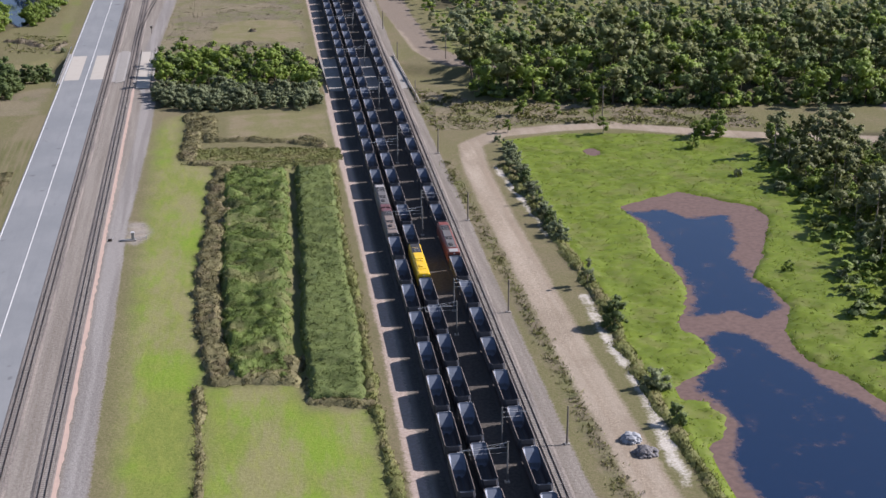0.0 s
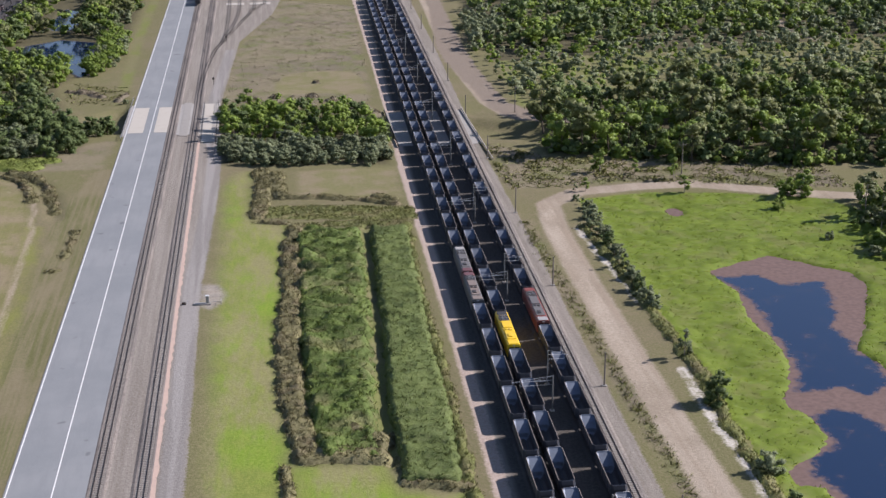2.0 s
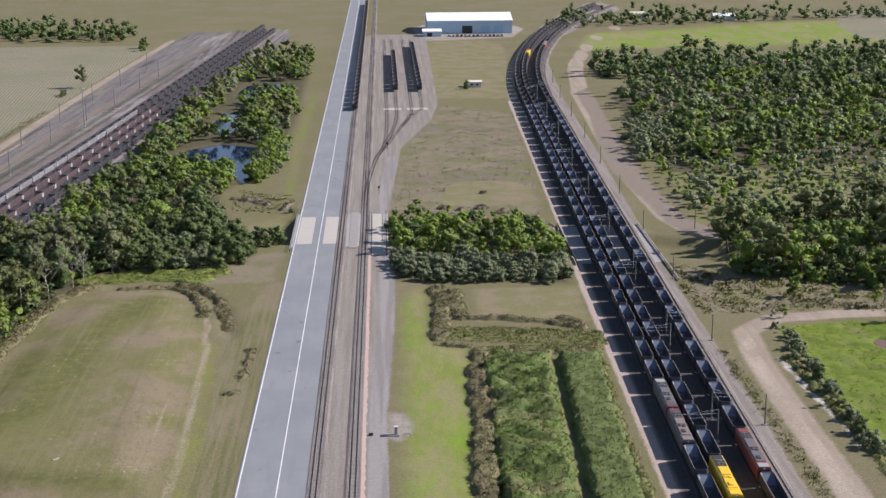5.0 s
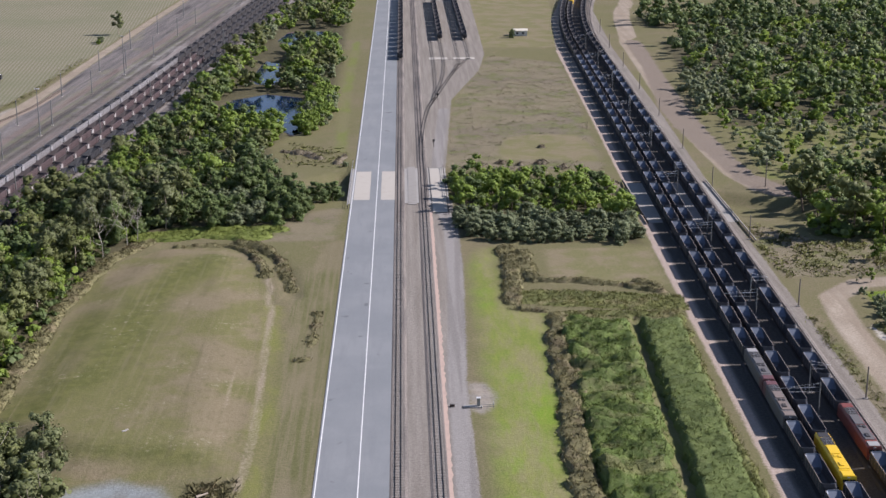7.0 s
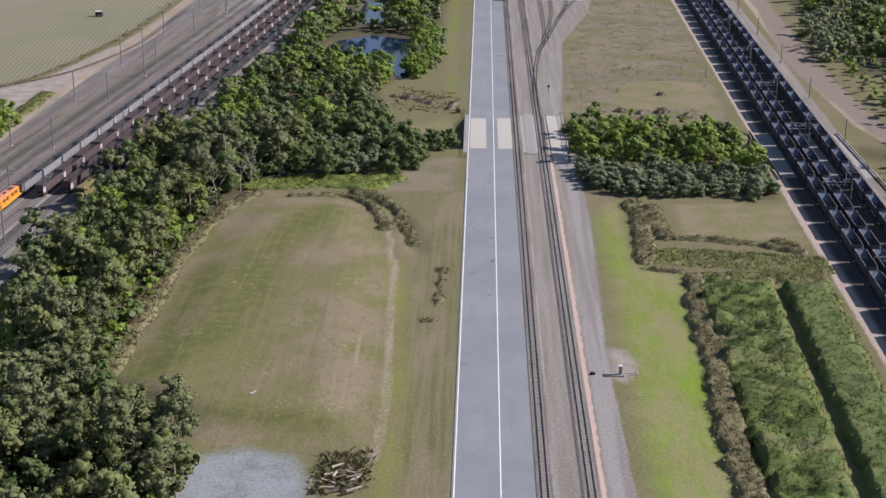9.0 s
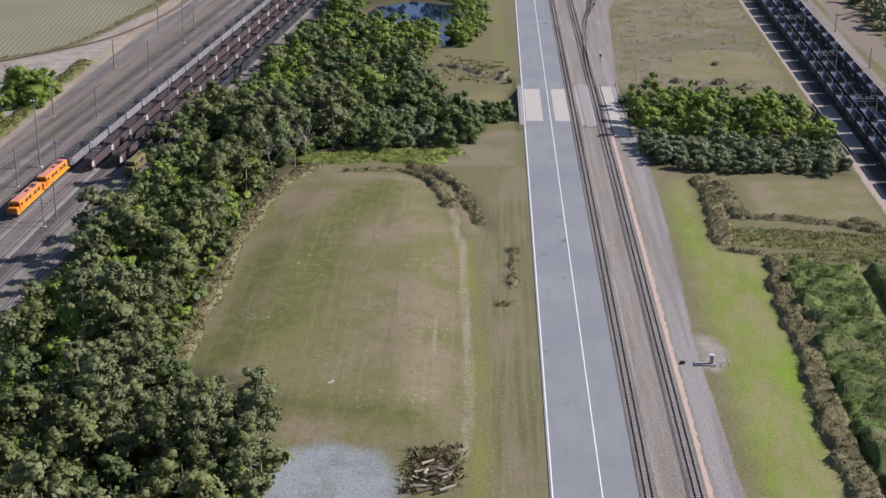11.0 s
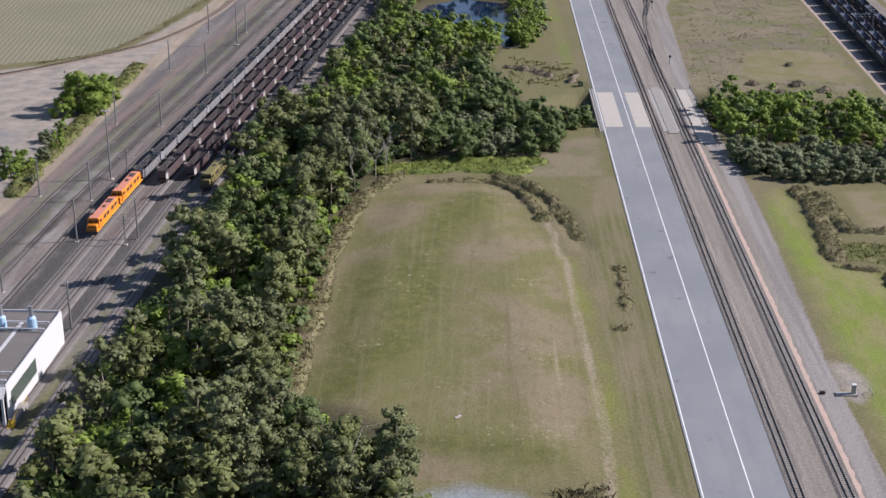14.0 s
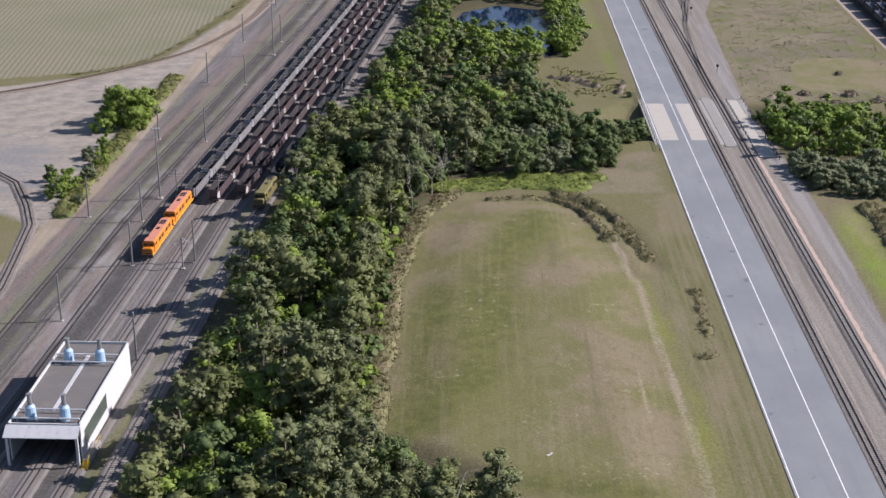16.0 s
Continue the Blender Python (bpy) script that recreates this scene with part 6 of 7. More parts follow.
def loco_bogie():
    bm = bmesh.new()
    for s in (-1, 1):
        add_box(bm, s * 0.95 - 0.1, s * 0.95 + 0.1, -2.1, 2.1, 0.35, 0.85, 0.04)
    for y in (-1.6, 0, 1.6):
        for s in (-1, 1):
            add_cyl(bm, (s * 0.5, y, 0.5), (s * 0.66, y, 0.5), 0.5, 0.5, 14)
    return bm_mesh("loco_bogie", bm, DARK_STEEL)


BOGIE = loco_bogie()


def body_shell(name, half_w, half_l, z0, z1, mat, chamfer=0.35, rake_=0.35):
    """A box body with rounded roof edges and slightly raked ends."""
    prof = [(-half_w, z0), (-half_w, z1 - chamfer), (-half_w + chamfer * 0.6, z1 - 0.06), (-half_w * 0.4, z1), (half_w * 0.4, z1), (half_w - chamfer * 0.6, z1 - 0.06), (half_w, z1 - chamfer), (half_w, z0)]
    V, F = [], []
    n = len(prof)
    for s in (-1, 1):
        for x, z in prof:
            V.append((x, s * (half_l - rake_ * max(0, (z - z0 - 1.2)) / (z1 - z0)), z))
    for j in range(n):
        F.append((j, (j + 1) % n, n + (j + 1) % n, n + j))
    F += [tuple(range(n))[::-1], tuple(range(n, 2 * n))]
    return mesh(name, V, F, [mat])


def electric_loco(label, fx, y0, y1, body_mat, roof_mat, ends, roof_ends):
    """A boxy electric engine; ends and roof_ends: paints of the near and far cab and their roofs."""
    hl = (y1 - y0) / 2 - 0.45
    t = empty("locomotive", on_track(fx, (y0 + y1) / 2), label, "locomotive", "engines of the long trains")
    part("body", body_shell("loco_body", 1.42, hl - 2.4, 1.0, 3.75, body_mat, rake_=0.0), t)
    for s, em, rm in ((-1, ends[0], roof_ends[0]), (1, ends[1], roof_ends[1])):
        me = body_shell("loco_cab", 1.44, 1.45, 1.0, 3.70, em, rake_=0.5)
        part("cab", me, t, m=pose(0, s * (hl - 1.2), 0))
        part("cab_roof", boxes("cab_roof", [(-1.1, 1.1, -1.05, 1.05, 3.66, 3.80)], rm, 0.05), t, m=pose(0, s * (hl - 1.2), 0))
        part("windscreen", boxes("windscreen", [(-1.15, -0.08, -0.04, 0.04, 2.35, 3.15), (0.08, 1.15, -0.04, 0.04, 2.35, 3.15)], GLASS), t, m=pose(0, s * (hl + 0.10), 0, 4 * -s))
        part("bogie", BOGIE, t, m=pose(0, s * (hl - 4.0), 0))
        part("headlight", boxes("headlight", [(-0.25, 0.25, -0.03, 0.05, 3.3, 3.5)], PALE_PAINT), t, m=pose(0, s * (hl + 0.03), 0))
    part("roof_panel", boxes("roof_panel", [(-1.0, 1.0, -hl + 3, -0.6, 3.72, 3.86), (-0.95, 0.95, -0.3, hl - 6.2, 3.72, 3.90)], roof_mat, 0.04), t)
    part("roof_hatch", boxes("roof_hatch", [(-0.55, 0.25, -hl + 4, -hl + 5.6, 3.86, 4.05), (0.1, 0.7, -2.2, -1.2, 3.86, 4.02), (-0.7, -0.2, -1.9, -0.9, 3.86, 4.0)], DARK_STEEL if roof_mat is not YELLOW else YELLOW, 0.04), t)
    well = boxes("equipment_well", [(-1.1, 1.1, hl - 6.0, hl - 2.6, 3.70, 3.78)], DARK_STEEL)
    part("equipment_well", well, t)
    part("pantograph", cyls("pantograph", [((-0.5, hl - 5.6, 3.9), (0.5, hl - 5.6, 3.9), 0.05, 0.05), ((-0.5, hl - 5.6, 3.9), (-0.15, hl - 3.4, 4.1), 0.04, 0.04), ((0.5, hl - 5.6, 3.9), (0.15, hl - 3.4, 4.1), 0.04, 0.04),
                                            ((-0.85, hl - 3.3, 4.12), (0.85, hl - 3.3, 4.12), 0.05, 0.05), ((-0.8, hl - 4.6, 3.95), (0.8, hl - 4.6, 3.95), 0.06, 0.06)], STEEL, 6), t)
    part("underframe", boxes("underframe", [(-1.2, 1.2, -hl + 6.2, hl - 6.2, 0.4, 1.0), (-1.35, 1.35, -hl, hl, 0.85, 1.05)], DARK_STEEL, 0.04), t)
    part("coupler", boxes("coupler", [(-0.12, 0.12, -hl - 0.5, hl + 0.5, 0.7, 0.9)], DARK_STEEL), t)
    return t


def diesel_loco(label, fx, y0, y1, body, low, roof, group, cab_far=False):
    """A narrow-hooded diesel engine with a walkway, its cab at the near end."""
    hl = (y1 - y0) / 2 - 0.4
    t = empty("locomotive", on_track(fx, (y0 + y1) / 2) @ pose(0, 0, 0, 0, 0, 180 if cab_far else 0), label, "locomotive", group)
    part("hood", body_shell("loco_hood", 1.28, hl - 2.6, 1.35, 3.75, body, 0.35, 0.1), t, m=pose(0, 1.6, 0))
    part("hood_roof", boxes("hood_roof", [(-1.05, 1.05, -hl + 4.6, hl - 1.4, 3.70, 3.82)], roof, 0.04), t)
    part("cab", body_shell("loco_cab", 1.42, 1.35, 1.3, 3.95, body, 0.3, 0.25), t, m=pose(0, -hl + 2.9, 0))
    part("cab_roof", boxes("cab_roof", [(-1.1, 1.1, -1.2, 1.2, 3.92, 4.0)], roof, 0.05), t, m=pose(0, -hl + 2.9, 0))
    part("nose", body_shell("loco_nose", 1.25, 0.85, 1.2, 2.75, body, 0.3, 0.3), t, m=pose(0, -hl + 0.9, 0))
    part("windscreen", boxes("windscreen", [(-1.1, -0.1, -0.04, 0.04, 2.85, 3.5), (0.1, 1.1, -0.04, 0.04, 2.85, 3.5)], GLASS), t, m=pose(0, -hl + 1.58, 0, 4))
    part("side_window", boxes("side_window", [(-1.44, 1.44, -0.7, 0.7, 2.75, 3.35)], GLASS), t, m=pose(0, -hl + 2.9, 0))
    part("walkway", boxes("walkway", [(-1.42, 1.42, -hl, hl, 1.05, 1.35)], low, 0.03), t, "bright amber side sill")
    rails = []
    for s in (-1, 1):
        rails.append(((s * 1.38, -hl + 4.5, 2.25), (s * 1.38, hl - 0.2, 2.25), 0.03, 0.03))
        for k in range(6):
            yy = -hl + 4.5 + k * (2 * hl - 4.7) / 5
            rails.append(((s * 1.38, yy, 1.3), (s * 1.38, yy, 2.25), 0.03, 0.03))
    part("handrail", cyls("handrail", rails, low, 5), t)
    for s in (-1, 1):
        for y in (-hl + 6.0, -1.2, 2.6, 5.2):
            part("grille", boxes("grille", [(s * 1.28 - 0.03, s * 1.28 + 0.03, y, y + 1.7, 2.35, 3.2)], DARK_STEEL), t)
        part("side_stripe", boxes("side_stripe", [(s * 1.30 - 0.03, s * 1.30 + 0.03, -hl + 4.6, hl - 1.4, 1.75, 1.95)], low), t)
    part("nose_stripe", boxes("nose_stripe", [(-1.15, 1.15, -hl - 0.04, -hl + 0.1, 1.5, 1.7), (-1.15, 1.15, -hl - 0.02, -hl + 0.1, 2.1, 2.3)], DARK_STEEL), t)
    part("exhaust", boxes("exhaust", [(-0.35, 0.35, 0.4, 1.6, 3.8, 4.02)], DARK_STEEL, 0.04), t)
    for y in (4.0, 5.5):
        part("radiator_fan", boxes("radiator_fan", [(-0.7, 0.7, y, y + 1.1, 3.8, 3.92)], DARK_STEEL, 0.04), t)
    part("fuel_tank", boxes("fuel_tank", [(-1.2, 1.2, -2.2, 2.6, 0.4, 1.05)], DARK_STEEL, 0.08), t)
    part("buffer_beam", boxes("buffer_beam", [(-1.35, 1.35, -hl - 0.15, -hl + 0.1, 0.5, 1.3), (-1.35, 1.35, hl - 0.1, hl + 0.15, 0.5, 1.3), (-0.12, 0.12, -hl - 0.5, hl + 0.5, 0.7, 0.9)], DARK_STEEL, 0.03), t)
    for s in (-1, 1):
        part("bogie", BOGIE, t, m=pose(0, s * (hl - 3.6), 0))
    return t


electric_loco("yellow electric engine with a yellow roof", T2, *YELLOW_LOCO_Y, YELLOW, YELLOW, (YELLOW, YELLOW), (YELLOW, DARK_STEEL))
_m = (GREY_LOCO_Y[0] + GREY_LOCO_Y[1]) / 2
electric_loco("grey-roofed maroon electric engine", T1, GREY_LOCO_Y[0], _m, ROOF_GREY, ROOF_TAN, (ROOF_GREY, MAROON), (ROOF_TAN, MAROON))
electric_loco("grey-roofed electric engine with a pale far cab", T1, _m, GREY_LOCO_Y[1], ROOF_GREY, ROOF_GREY, (MAROON, ROOF_GREY), (MAROON, WHITE_ROOF))
electric_loco("red electric engine with grey roof and white cab roof", T3, *RED_LOCO_Y, RED, ROOF_GREY, (RED, RED), (WHITE_ROOF, RED))
_h = (ORANGE_Y[0] + ORANGE_Y[1]) / 2
diesel_loco("orange diesel engine with amber sills heading the silver wagons", yard(0), ORANGE_Y[0], _h, ORANGE_SIDE, ORANGE_YELLOW, ORANGE, "orange engines")
diesel_loco("orange diesel engine with amber sills heading the silver wagons", yard(0), _h, ORANGE_Y[1], ORANGE_SIDE, ORANGE_YELLOW, ORANGE, "orange engines")
diesel_loco("dull yellow old diesel engine half under trees", yard(19.0), 386, 404, DULL_YELLOW, DULL_YELLOW, DULL_YELLOW, "yard engines")


# ---- service shed in the yard ----
WALL_WHITE = plain("white_painted_wall", (0.52, 0.53, 0.53), 0.6, vary=0.2, dirt=(0.42, 0.42, 0.42), scale=0.5)
ROOF_DARK = plain("dark_flat_roof", (0.115, 0.11, 0.105), 0.8, vary=0.5, dirt=(0.20, 0.18, 0.16), scale=0.35)
VENT_BLUE = plain("pale_blue_vent", (0.30, 0.46, 0.62), 0.4, vary=0.25, dirt=(0.4, 0.42, 0.45))
GREEN_GLASS = plain("dark_green_opening", (0.06, 0.085, 0.07), 0.3, vary=0.3)
SAFETY_YELLOW = plain("safety_yellow", (0.70, 0.45, 0.04), 0.5, vary=0.2)


def shed():
    t = empty("service_shed", pose(-134.2, 277, 0, 0, 0, -1.5), "white open-ended service shed with dark flat roof and blue vents", "shed")
    X, Y0, Y1, H = 6.2, -16.5, 16.5, 7.2
    part("side_wall", boxes("side_wall", [(X - 0.25, X, Y0, Y0 + 2, 0, H), (X - 0.25, X, Y0 + 2, Y0 + 16, 0, 1.9), (X - 0.25, X, Y0 + 2, Y0 + 16, 5.0, H), (X - 0.25, X, Y0 + 16, Y1, 0, H)], WALL_WHITE), t)
    part("side_opening", boxes("side_opening", [(X - 0.18, X - 0.12, Y0 + 2, Y0 + 16, 1.9, 5.0)], GREEN_GLASS), t, "dark green louvred opening")
    part("side_wall", boxes("side_wall", [(-X, -X + 0.25, Y0, Y1, 0, H)], WALL_WHITE), t)
    part("roof", boxes("roof", [(-X + 0.25, X - 0.25, Y0 + 0.1, Y1 - 0.1, H - 0.7, H - 0.45)], ROOF_DARK), t)
    part("ridge_strip", boxes("ridge_strip", [(-0.35, 0.35, Y0 + 5.5, Y1 - 5, H - 0.45, H - 0.36)], PALE_PAINT), t)
    for y in (Y0, Y1 - 0.2):
        part("end_beam", boxes("end_beam", [(-X, X, y, y + 0.2, 4.9, H)], WALL_WHITE), t)
    part("awning", mesh("awning", [(-X - 0.3, Y0, H - 0.2), (X + 0.1, Y0, H - 0.2), (X + 0.1, Y0 - 2.2, H - 1.6), (-X - 0.3, Y0 - 2.2, H - 1.6), (-X - 0.3, Y0, H - 0.3), (X + 0.1, Y0, H - 0.3),
                                   (X + 0.1, Y0 - 2.2, H - 1.72), (-X - 0.3, Y0 - 2.2, H - 1.72)],
                        [(0, 3, 2, 1), (4, 5, 6, 7), (2, 3, 7, 6), (0, 4, 7, 3), (1, 2, 6, 5), (0, 1, 5, 4)], [PALE_PAINT]), t)
    for k in range(7):
        x = -X + 0.7 + k * 1.75
        part("awning_stripe", mesh("awning_stripe", [(x, Y0 - 0.1, H - 0.255), (x + 0.85, Y0 - 0.1, H - 0.255), (x + 0.85, Y0 - 2.15, H - 1.56), (x, Y0 - 2.15, H - 1.56)], [(0, 3, 2, 1)], [WALL_WHITE if k % 1 == 0 else PALE_PAINT]), t)
    for x in (-X + 0.2, X - 0.25):
        part("door_post", boxes("door_post", [(x - 0.2, x + 0.25, Y0 - 2.0, Y0 - 1.6, 0, H - 1.7)], WALL_WHITE), t)
    for x, y in ((-2.9, Y0 + 2.6), (3.0, Y0 + 2.6), (-2.9, Y1 - 8), (3.0, Y1 - 8)):
        v = part("vent", cyls("vent", [((0, 0, 0), (0, 0, 2.3), 0.95, 0.85), ((0, 0, 2.3), (0, 0, 2.7), 0.85, 0.5)], VENT_BLUE, 16), t, "pale blue roof vent", pose(x, y, H - 0.45))
        part("chimney", cyls("chimney", [((0, 0, 2.5), (0, 0, 4.6), 0.42, 0.38), ((0, 0, 4.6), (0, 0, 4.75), 0.5, 0.5)], STEEL, 12), v)
    for y in (Y0 + 1.5, Y0 + 4.8, Y1 - 9.5, Y1 - 6.3):
        part("roof_pipe", cyls("roof_pipe", [((-X + 0.4, y, H + 0.25), (X - 0.4, y, H + 0.25), 0.16, 0.16)] + [((x, y, H - 0.5), (x, y, H + 0.25), 0.06, 0.06) for x in (-5, -1.5, 1.5, 5)], PALE_PAINT, 8), t)
    part("platform", boxes("platform", [(X + 0.3, X + 1.4, Y0 - 1, Y0 + 6, 0, 1.0)], CONCRETE_D), t)
    for k in range(5):
        part("stair_tread", boxes("stair_tread", [(X + 0.3, X + 1.4, Y0 - 2.6 + k * 0.32, Y0 - 2.3 + k * 0.32, 0, 0.2 + 0.2 * k)], SAFETY_YELLOW), t)
    part("platform_rail", cyls("platform_rail", [((X + 1.4, Y0 - 1, 2.0), (X + 1.4, Y0 + 6, 2.0), 0.04, 0.04), ((X + 1.4, Y0 - 2.6, 1.1), (X + 1.4, Y0 - 1, 2.0), 0.04, 0.04)]
                                + [((X + 1.4, Y0 - 1 + k * 1.75, 1.0), (X + 1.4, Y0 - 1 + k * 1.75, 2.0), 0.035, 0.035) for k in range(5)], SAFETY_YELLOW, 6), t)


shed()


# ---- poles, masts and overhead arms ----
POLE_WOOD = plain("weathered_pole", (0.20, 0.175, 0.15), 0.9, vary=0.4)
POLE_GREY = plain("grey_mast_paint", (0.20, 0.205, 0.20), 0.7, 0.2, vary=0.4)
POLE_ME = cyls("pole_shaft", [((0, 0, -0.3), (0, 0, 10.4), 0.24, 0.17)], POLE_GREY, 8)
CAP_ME = cyls("pole_cap", [((0, 0, 10.4), (0, 0, 10.55), 0.2, 0.1), ((-0.25, 0, 9.9), (0.25, 0, 9.9), 0.05, 0.05)], STEEL, 6)
FOOT_ME = boxes("pole_foot", [(-0.45, 0.45, -0.45, 0.45, -0.3, 0.18)], CONCRETE, 0.05)


def mast_pole(x, y):
    t = empty("pole", pose(x, y, gz(x, y)), "plain grey mast in the yard", "pole", "yard masts")
    part("shaft", POLE_ME, t)
    part("cap", CAP_ME, t)
    part("footing", FOOT_ME, t)


for _x, _y in [(-158, 382), (-144, 379), (-140, 446), (-148, 319), (-128, 300), (-140, 350), (-154, 448), (-138, 510), (-151, 513), (-120, 458), (-126, 352), (-134, 572), (-148, 572), (-108, 540), (-101, 615), (-132, 642), (-144, 635),
               (-94, 690), (-128, 706), (-140, 700), (-121, 747), (-137, 770), (-87, 770), (-119, 819), (-132, 830), (-115, 866), (-127, 900), (-165, 320)]:
    mast_pole(_x, _y)


def arm_mast(x, y, span, label):
    t = empty("overhead_mast", pose(x, y, 0), label, "mast", "overhead line masts")
    part("shaft", cyls("shaft", [((0, 0, -0.2), (0, 0, 7.6), 0.17, 0.13)], POLE_GREY, 8), t)
    for s in span:
        part("arm", cyls("arm", [((0, 0, 6.6), (s, 0, 6.4), 0.04, 0.04), ((0, 0, 7.5), (s, 0, 6.45), 0.03, 0.03), ((0, 0, 5.6), (s * 0.8, 0, 5.6), 0.04, 0.04), ((s * 0.8, 0, 5.5), (s * 0.8, 0, 6.5), 0.03, 0.03)], PALE_PAINT, 6), t)
    part("footing", FOOT_ME, t)


for _k in range(-1, 11):
    _y = 142.5 + 62.4 * _k
    arm_mast(east(8.2)(_y), _y, (-3.9, -8.2), "grey mast with pale cantilever arms over the trains")
    _y += 12.8
    arm_mast(east(9.4)(_y), _y, (4.3,), "grey mast with pale cantilever arms over the trains")
for _k in range(-1, 12):
    _y = 154.2 + 61.2 * _k
    _t = empty("pole", pose(east(21)(_y), _y, 0), "plain brown pole beside the gravel road", "pole", "poles along the corridor")
    part("shaft", cyls("shaft", [((0, 0, -0.3), (0, 0, 7.4), 0.2, 0.15)], POLE_WOOD, 8), _t)
    part("footing", boxes("footing", [(-0.5, 0.5, -0.4, 0.4, -0.3, 0.15)], CONCRETE_D, 0.05), _t)
for _x, _y, _s in ((-139, 398, (2.6, -2.4)), (-127.5, 394, (2.4, -2.4)), (-128, 348, (2.0, -2.0))):
    arm_mast(_x, _y, _s, "grey yard mast with short cross arms")


def light_tower(x, y, h):
    t = empty("light_tower", pose(x, y, 0), "tall slim lighting tower with lamps on top", "light tower", "yard lighting towers")
    part("shaft", cyls("shaft", [((0, 0, -0.3), (0, 0, h), 0.28, 0.12)], POLE_GREY, 8), t)
    part("lamp_frame", cyls("lamp_frame", [((-0.9, 0, h), (0.9, 0, h), 0.06, 0.06)], STEEL, 6), t)
    for s in (-0.8, 0, 0.8):
        part("lamp", boxes("lamp", [(s - 0.22, s + 0.22, -0.25, 0.25, h - 0.35, h - 0.02)], PALE_PAINT, 0.03), t)
    part("footing", boxes("footing", [(-0.7, 0.7, -0.7, 0.7, -0.3, 0.3)], CONCRETE, 0.06), t)


light_tower(-143, 396, 19)
light_tower(-134, 551, 19)
light_tower(-126, 690, 19)
for _x, _y in ((-60, 424), (168, 372), (131, 462)):
    _t = empty("power_pole", pose(_x, _y, gz(_x, _y)), "wooden power pole with a cross arm", "power pole", "power poles")
    part("shaft", cyls("shaft", [((0, 0, -0.3), (0, 0, 10), 0.2, 0.14)], POLE_WOOD, 8), _t)
    part("cross_arm", boxes("cross_arm", [(-1.2, 1.2, -0.07, 0.07, 9.2, 9.38)], POLE_WOOD), _t)


electric_loco("distant yellow electric engine in a long train", T2, FAR_T2, FAR_T2 + 20, YELLOW, YELLOW, (YELLOW, YELLOW), (YELLOW, YELLOW))
electric_loco("distant red electric engine with a white cab roof", T3, FAR_T3, FAR_T3 + 21, RED, WHITE_ROOF, (RED, RED), (WHITE_ROOF, WHITE_ROOF))

# ---- small things ----
def signal_box():
    t = empty("relay_cabinet", pose(23.6, 274.7, 0), "small grey trackside cabinet with a railed step", "cabinet")
    part("case", boxes("case", [(-0.35, 0.35, -0.35, 0.35, 0.25, 2.0)], STEEL, 0.04), t)
    part("cap", boxes("cap", [(-0.45, 0.45, -0.45, 0.45, 2.0, 2.14)], PALE_PAINT, 0.03), t)
    part("base", boxes("base", [(-3.2, 0.8, -0.7, 0.7, -0.1, 0.25)], CONCRETE_D, 0.05), t)
    part("rail", cyls("rail", [((0.5, -1.1, 0.9), (3.2, -1.1, 0.9), 0.05, 0.05), ((0.5, -1.1, 0.5), (3.2, -1.1, 0.5), 0.04, 0.04), ((3.2, -1.1, 0), (3.2, -1.1, 0.9), 0.05, 0.05), ((0.5, -1.1, 0), (0.5, -1.1, 0.9), 0.05, 0.05),
                               ((3.2, -1.1, 0.9), (3.2, 1.0, 0.9), 0.05, 0.05), ((3.2, 1.0, 0), (3.2, 1.0, 0.9), 0.05, 0.05)], STEEL, 6), t)
    p = empty("point_motor", pose(18.0, 275, 0), "rusty low point lever beside the track", "point lever")
    part("box", boxes("box", [(-0.5, 0.5, -0.3, 0.3, 0, 0.5)], RAIL, 0.05), p)
    part("lever", cyls("lever", [((0.7, 0, 0), (0.9, 0.1, 1.0), 0.05, 0.05)], PALE_PAINT, 6), p)


signal_box()
for _x, _y in ((20, 526), (24, 620)):
    _t = empty("signal_post", pose(_x, _y, 0), "small dark signal post by the line", "signal")
    part("post", cyls("post", [((0, 0, -0.2), (0, 0, 2.6), 0.09, 0.09)], DARK_STEEL, 8), _t)
    part("head", boxes("head", [(-0.4, 0.4, -0.25, 0.25, 2.2, 3.1)], DARK_STEEL, 0.05), _t)


def rubble(name, label, seed, x, y, r, h, mat, count=70):
    """A heap of loose lumps, denser and higher in the middle."""
    rng = np.random.default_rng(seed)
    bm = bmesh.new()
    for k in range(count):
        a, d = rng.uniform(0, 6.283), r * math.sqrt(rng.uniform(0, 1))
        s = rng.uniform(0.25, 0.7) * (1.0 if d > r * 0.6 else 1.3)
        z = h * max(0, 1 - (d / r) ** 1.4) * rng.uniform(0.5, 1)
        q = bmesh.ops.create_icosphere(bm, subdivisions=1, radius=s)
        for v in q["verts"]:
            v.co = Vector((v.co.x * rng.uniform(0.8, 1.3), v.co.y * rng.uniform(0.8, 1.3), v.co.z * 0.7)) + Vector((d * math.cos(a), d * math.sin(a), z))
    ob = new(name, bm_mesh(name, bm, mat))
    ob.matrix_basis = pose(x, y, gz(x, y))
    return tagged(ob, label, "heap", kind="stuff")


STONE_BLUE = plain("blue_grey_crushed_stone", (0.36, 0.38, 0.41), 0.9, vary=0.5)
STONE_DARK = plain("dark_crushed_stone", (0.16, 0.155, 0.16), 0.9, vary=0.5)
BRUSH = plain("dry_brush", (0.20, 0.165, 0.125), 0.95, vary=0.6)
rubble("stone_heap", "heap of blue-grey crushed stone by the gravel road", 61, 116.0, 154, 1.7, 1.3, STONE_BLUE)
rubble("stone_heap", "heap of dark crushed stone by the gravel road", 62, 117.2, 149.0, 2.0, 1.3, STONE_DARK)


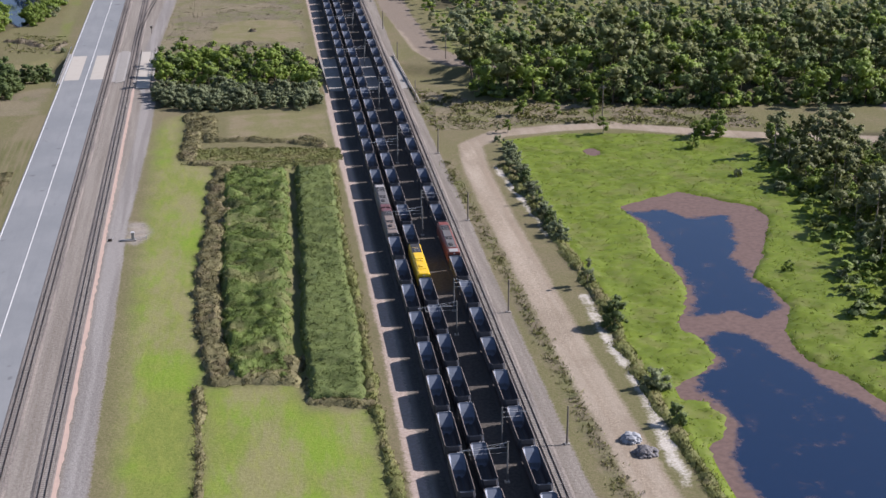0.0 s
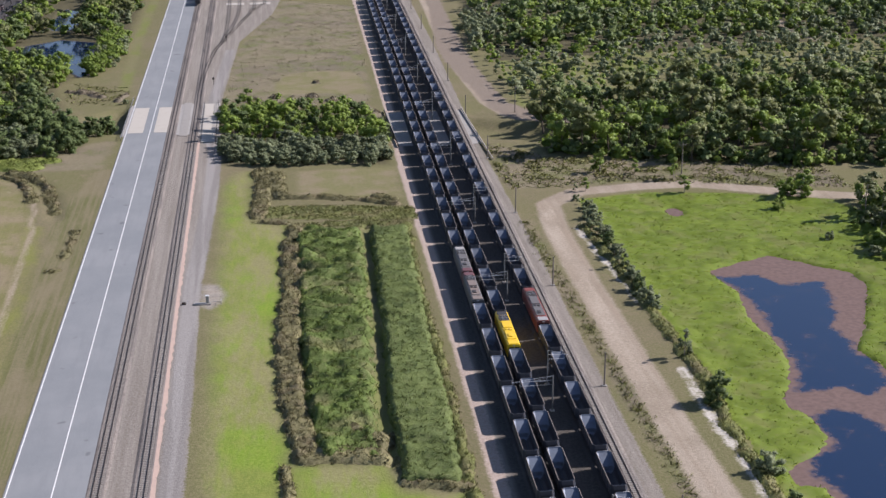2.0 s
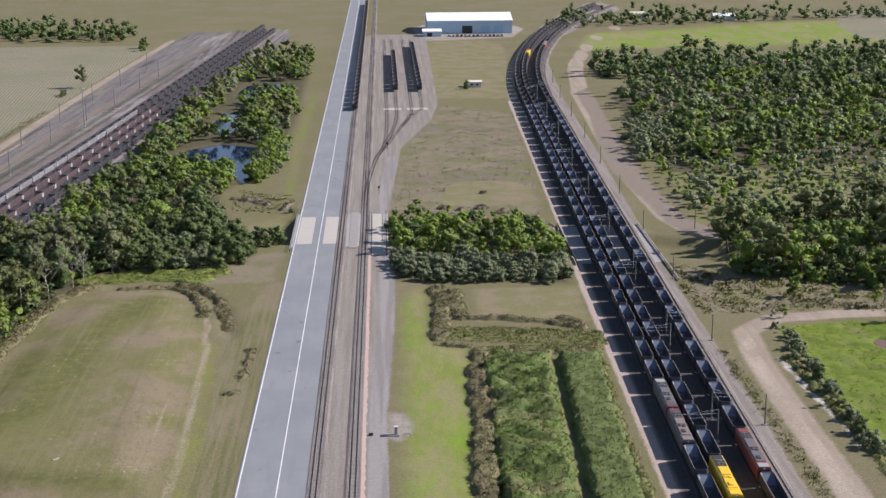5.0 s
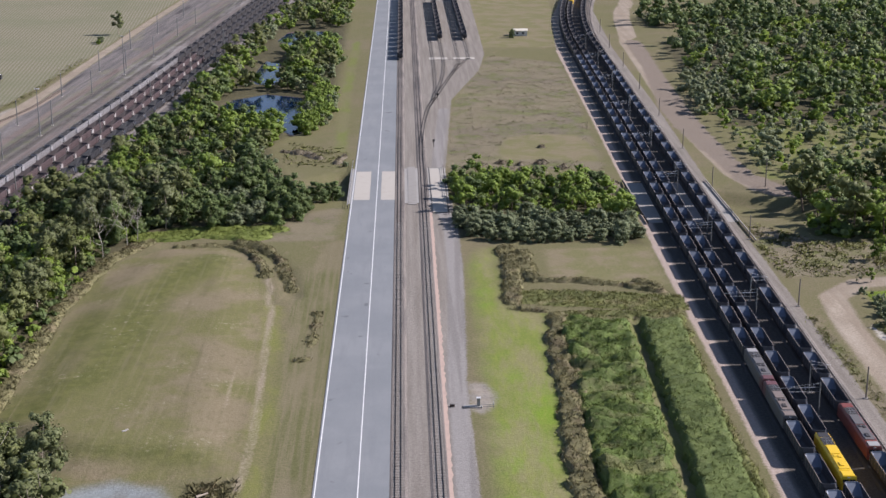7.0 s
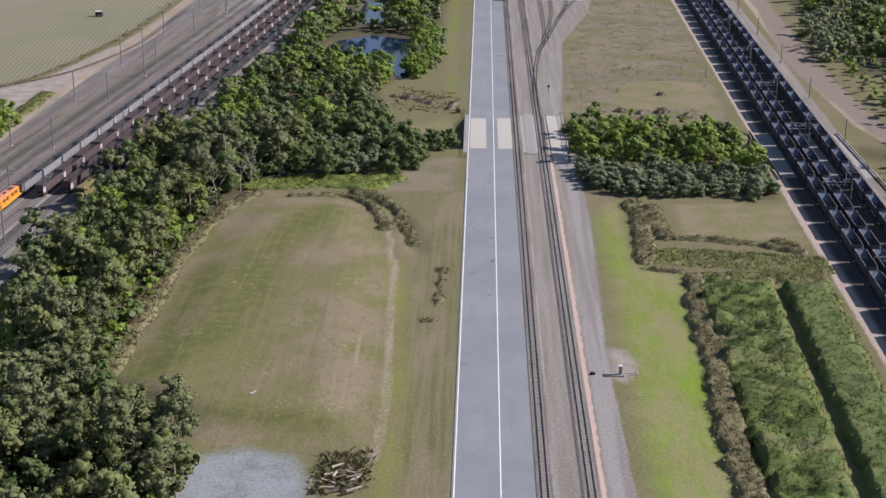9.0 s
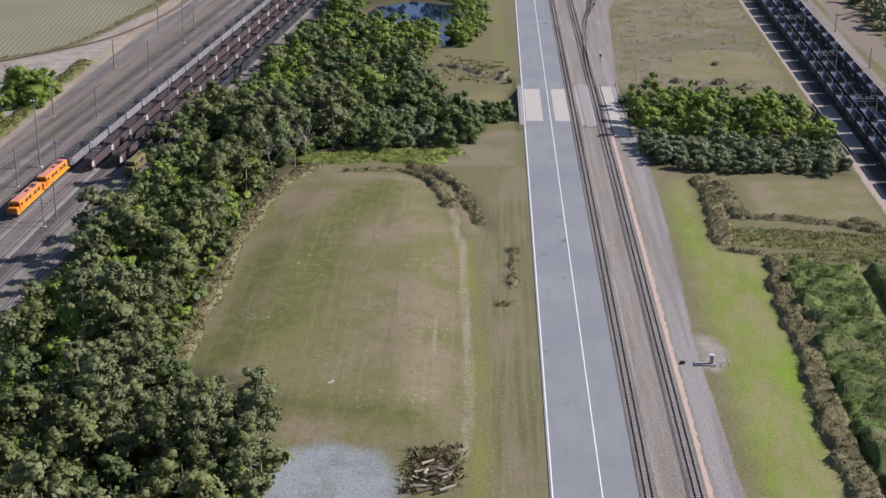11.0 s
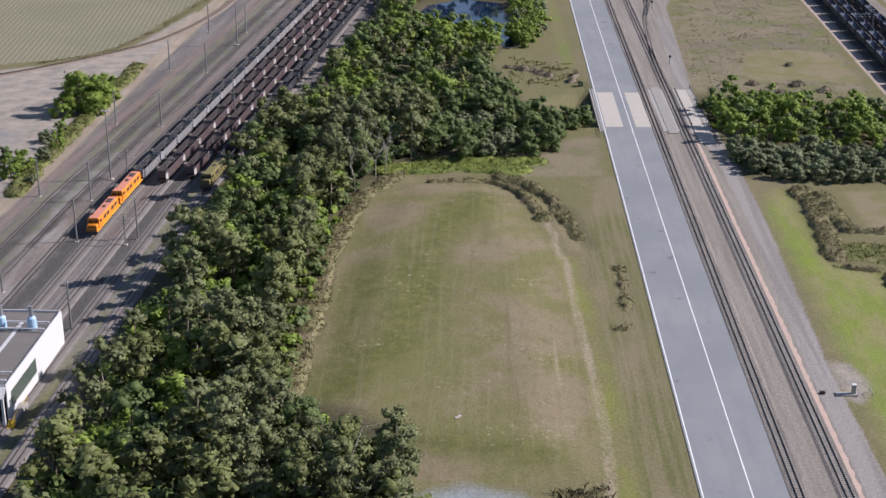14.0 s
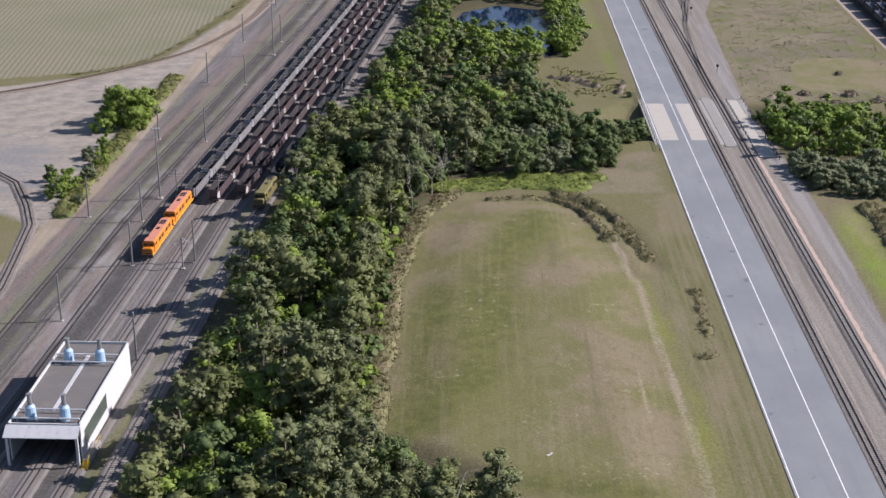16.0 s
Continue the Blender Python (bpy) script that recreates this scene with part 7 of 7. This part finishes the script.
def log_pile(x, y):
    rng = np.random.default_rng(7)
    t = empty("log_pile", pose(x, y, gz(x, y)), "untidy pile of cut logs and brush", "log pile")
    for k in range(16):
        a = rng.normal(0.3, 0.45)
        c = Vector((rng.uniform(-3.2, 3.2), rng.uniform(-4.5, 4.5), rng.uniform(0.2, 1.1)))
        l = rng.uniform(1.4, 3.2)
        d = Vector((math.cos(a), math.sin(a), rng.normal(0, 0.12))) * l
        part("log", cyls("log", [(c - d * 0.5, c + d * 0.5, rng.uniform(0.16, 0.34), rng.uniform(0.14, 0.28))], BARK_PALE if k % 3 else BARK_DARK, 7), t)


log_pile(-29, 229)
cover("brush_heap", "dry purple-brown brush around the log pile", 63, fill(63, [[(-34, 224), (-33, 238), (-25, 241), (-24, 226)]], 2.2), 1.0, 5, 0.3, BROWN_TUSSOCK, 0.4, 0.3, "brush")


# ---- far buildings ----
ROOF_CREAM = plain("cream_roof", (0.62, 0.58, 0.48), 0.6, vary=0.2)
TIN_WHITE = plain("white_tin_roof", (0.78, 0.79, 0.80), 0.5, vary=0.15, dirt=(0.5, 0.5, 0.5))
WALL_BLUE = plain("pale_blue_cladding", (0.42, 0.55, 0.66), 0.6, vary=0.2)


def hall(name, label, x0, x1, y0, y1, h, wall, roof, rise=1.2, turn=0.0, doors=(), windows=0):
    cx, cy = (x0 + x1) / 2, (y0 + y1) / 2
    a, b = (x1 - x0) / 2, (y1 - y0) / 2
    t = empty(name, pose(cx, cy, -0.1, 0, 0, turn), label, "building")
    part("wall", boxes("wall", [(-a, a, -b, -b + 0.3, 0, h), (-a, a, b - 0.3, b, 0, h), (-a, -a + 0.3, -b + 0.3, b - 0.3, 0, h), (a - 0.3, a, -b + 0.3, b - 0.3, 0, h)], wall), t)
    V = [(-a - 0.4, -b - 0.4, h), (a + 0.4, -b - 0.4, h), (a + 0.4, b + 0.4, h), (-a - 0.4, b + 0.4, h), (-a - 0.4, 0, h + rise), (a + 0.4, 0, h + rise)]
    V += [(x, y, z - 0.2) for x, y, z in V]
    part("roof", mesh("roof", V, [(0, 1, 5, 4), (2, 3, 4, 5), (6, 10, 11, 7), (8, 11, 10, 9), (0, 6, 7, 1), (2, 8, 9, 3), (0, 4, 10, 6), (4, 3, 9, 10), (1, 7, 11, 5), (5, 11, 8, 2)], [roof]), t)
    for x, w, dh, mt in doors:
        part("door", boxes("door", [(x - w / 2, x + w / 2, -b - 0.06, -b + 0.02, 0.1, dh)], mt), t)
    for k in range(windows):
        x = -a + (k + 0.7) * 2 * a / (windows + 0.4)
        part("window", boxes("window", [(x - 0.6, x + 0.6, -b - 0.05, -b + 0.02, 1.0, 2.1)], GLASS), t)
    return t


hall("line_hut", "small hut with a cream roof in rough grass", 72, 80, 812, 818, 3.0, WALL_WHITE, ROOF_CREAM, 0.8, windows=2)
hall("workshop", "large pale blue workshop with a white roof", 58, 124, 1100, 1150, 10, WALL_BLUE, TIN_WHITE, 4, doors=((-2, 8, 6, DARK_STEEL), (12, 7, 6, VENT_BLUE), (22, 7, 6, VENT_BLUE)))
hall("workshop_annex", "low white annex beside the workshop", 54, 68, 1080, 1092, 4, WALL_BLUE, TIN_WHITE, 1.5, doors=((-2, 4, 3, DARK_STEEL),))
hall("farmhouse", "distant low farm building", 300, 318, 1180, 1190, 4, WALL_WHITE, TIN_WHITE, 2)
hall("farmhouse", "distant low farm building", 230, 246, 1200, 1210, 4, WALL_WHITE, ROOF_CREAM, 2)


def car(x, y, turn, paint, label):
    t = empty("car", pose(x, y, -0.05, 0, 0, turn), label, "car", "cars parked at the workshop")
    part("body", body_shell("car_body", 0.88, 2.2, 0.3, 0.95, paint, 0.2, 0.15), t)
    part("cabin", body_shell("car_cabin", 0.78, 1.25, 0.9, 1.48, GLASS, 0.25, 0.9), t, m=pose(0, 0.2, 0))
    part("roof", boxes("car_roof", [(-0.62, 0.62, -0.65, 1.0, 1.46, 1.51)], paint, 0.03), t)
    for sx in (-0.8, 0.8):
        for sy in (-1.35, 1.35):
            part("wheel", WHEEL_ME, t, m=pose(sx, sy, 0.32))


WHEEL_ME = cyls("car_wheel", [((-0.1, 0, 0), (0.1, 0, 0), 0.32, 0.32)], DARK_STEEL, 12)
_paints = [(WHITE_ROOF, "white car parked outside the workshop"), (STEEL, "silver car parked outside the workshop"), (MAROON, "dark red car parked outside the workshop"), (DARK_STEEL, "black car parked outside the workshop")]
for _k in range(14):
    _p, _l = _paints[(_k * 5) % 4]
    car(74 + _k * 3.1, 1078 + (_k % 3) * 0.5, 4 * ((_k * 7) % 5 - 2), _p, _l)
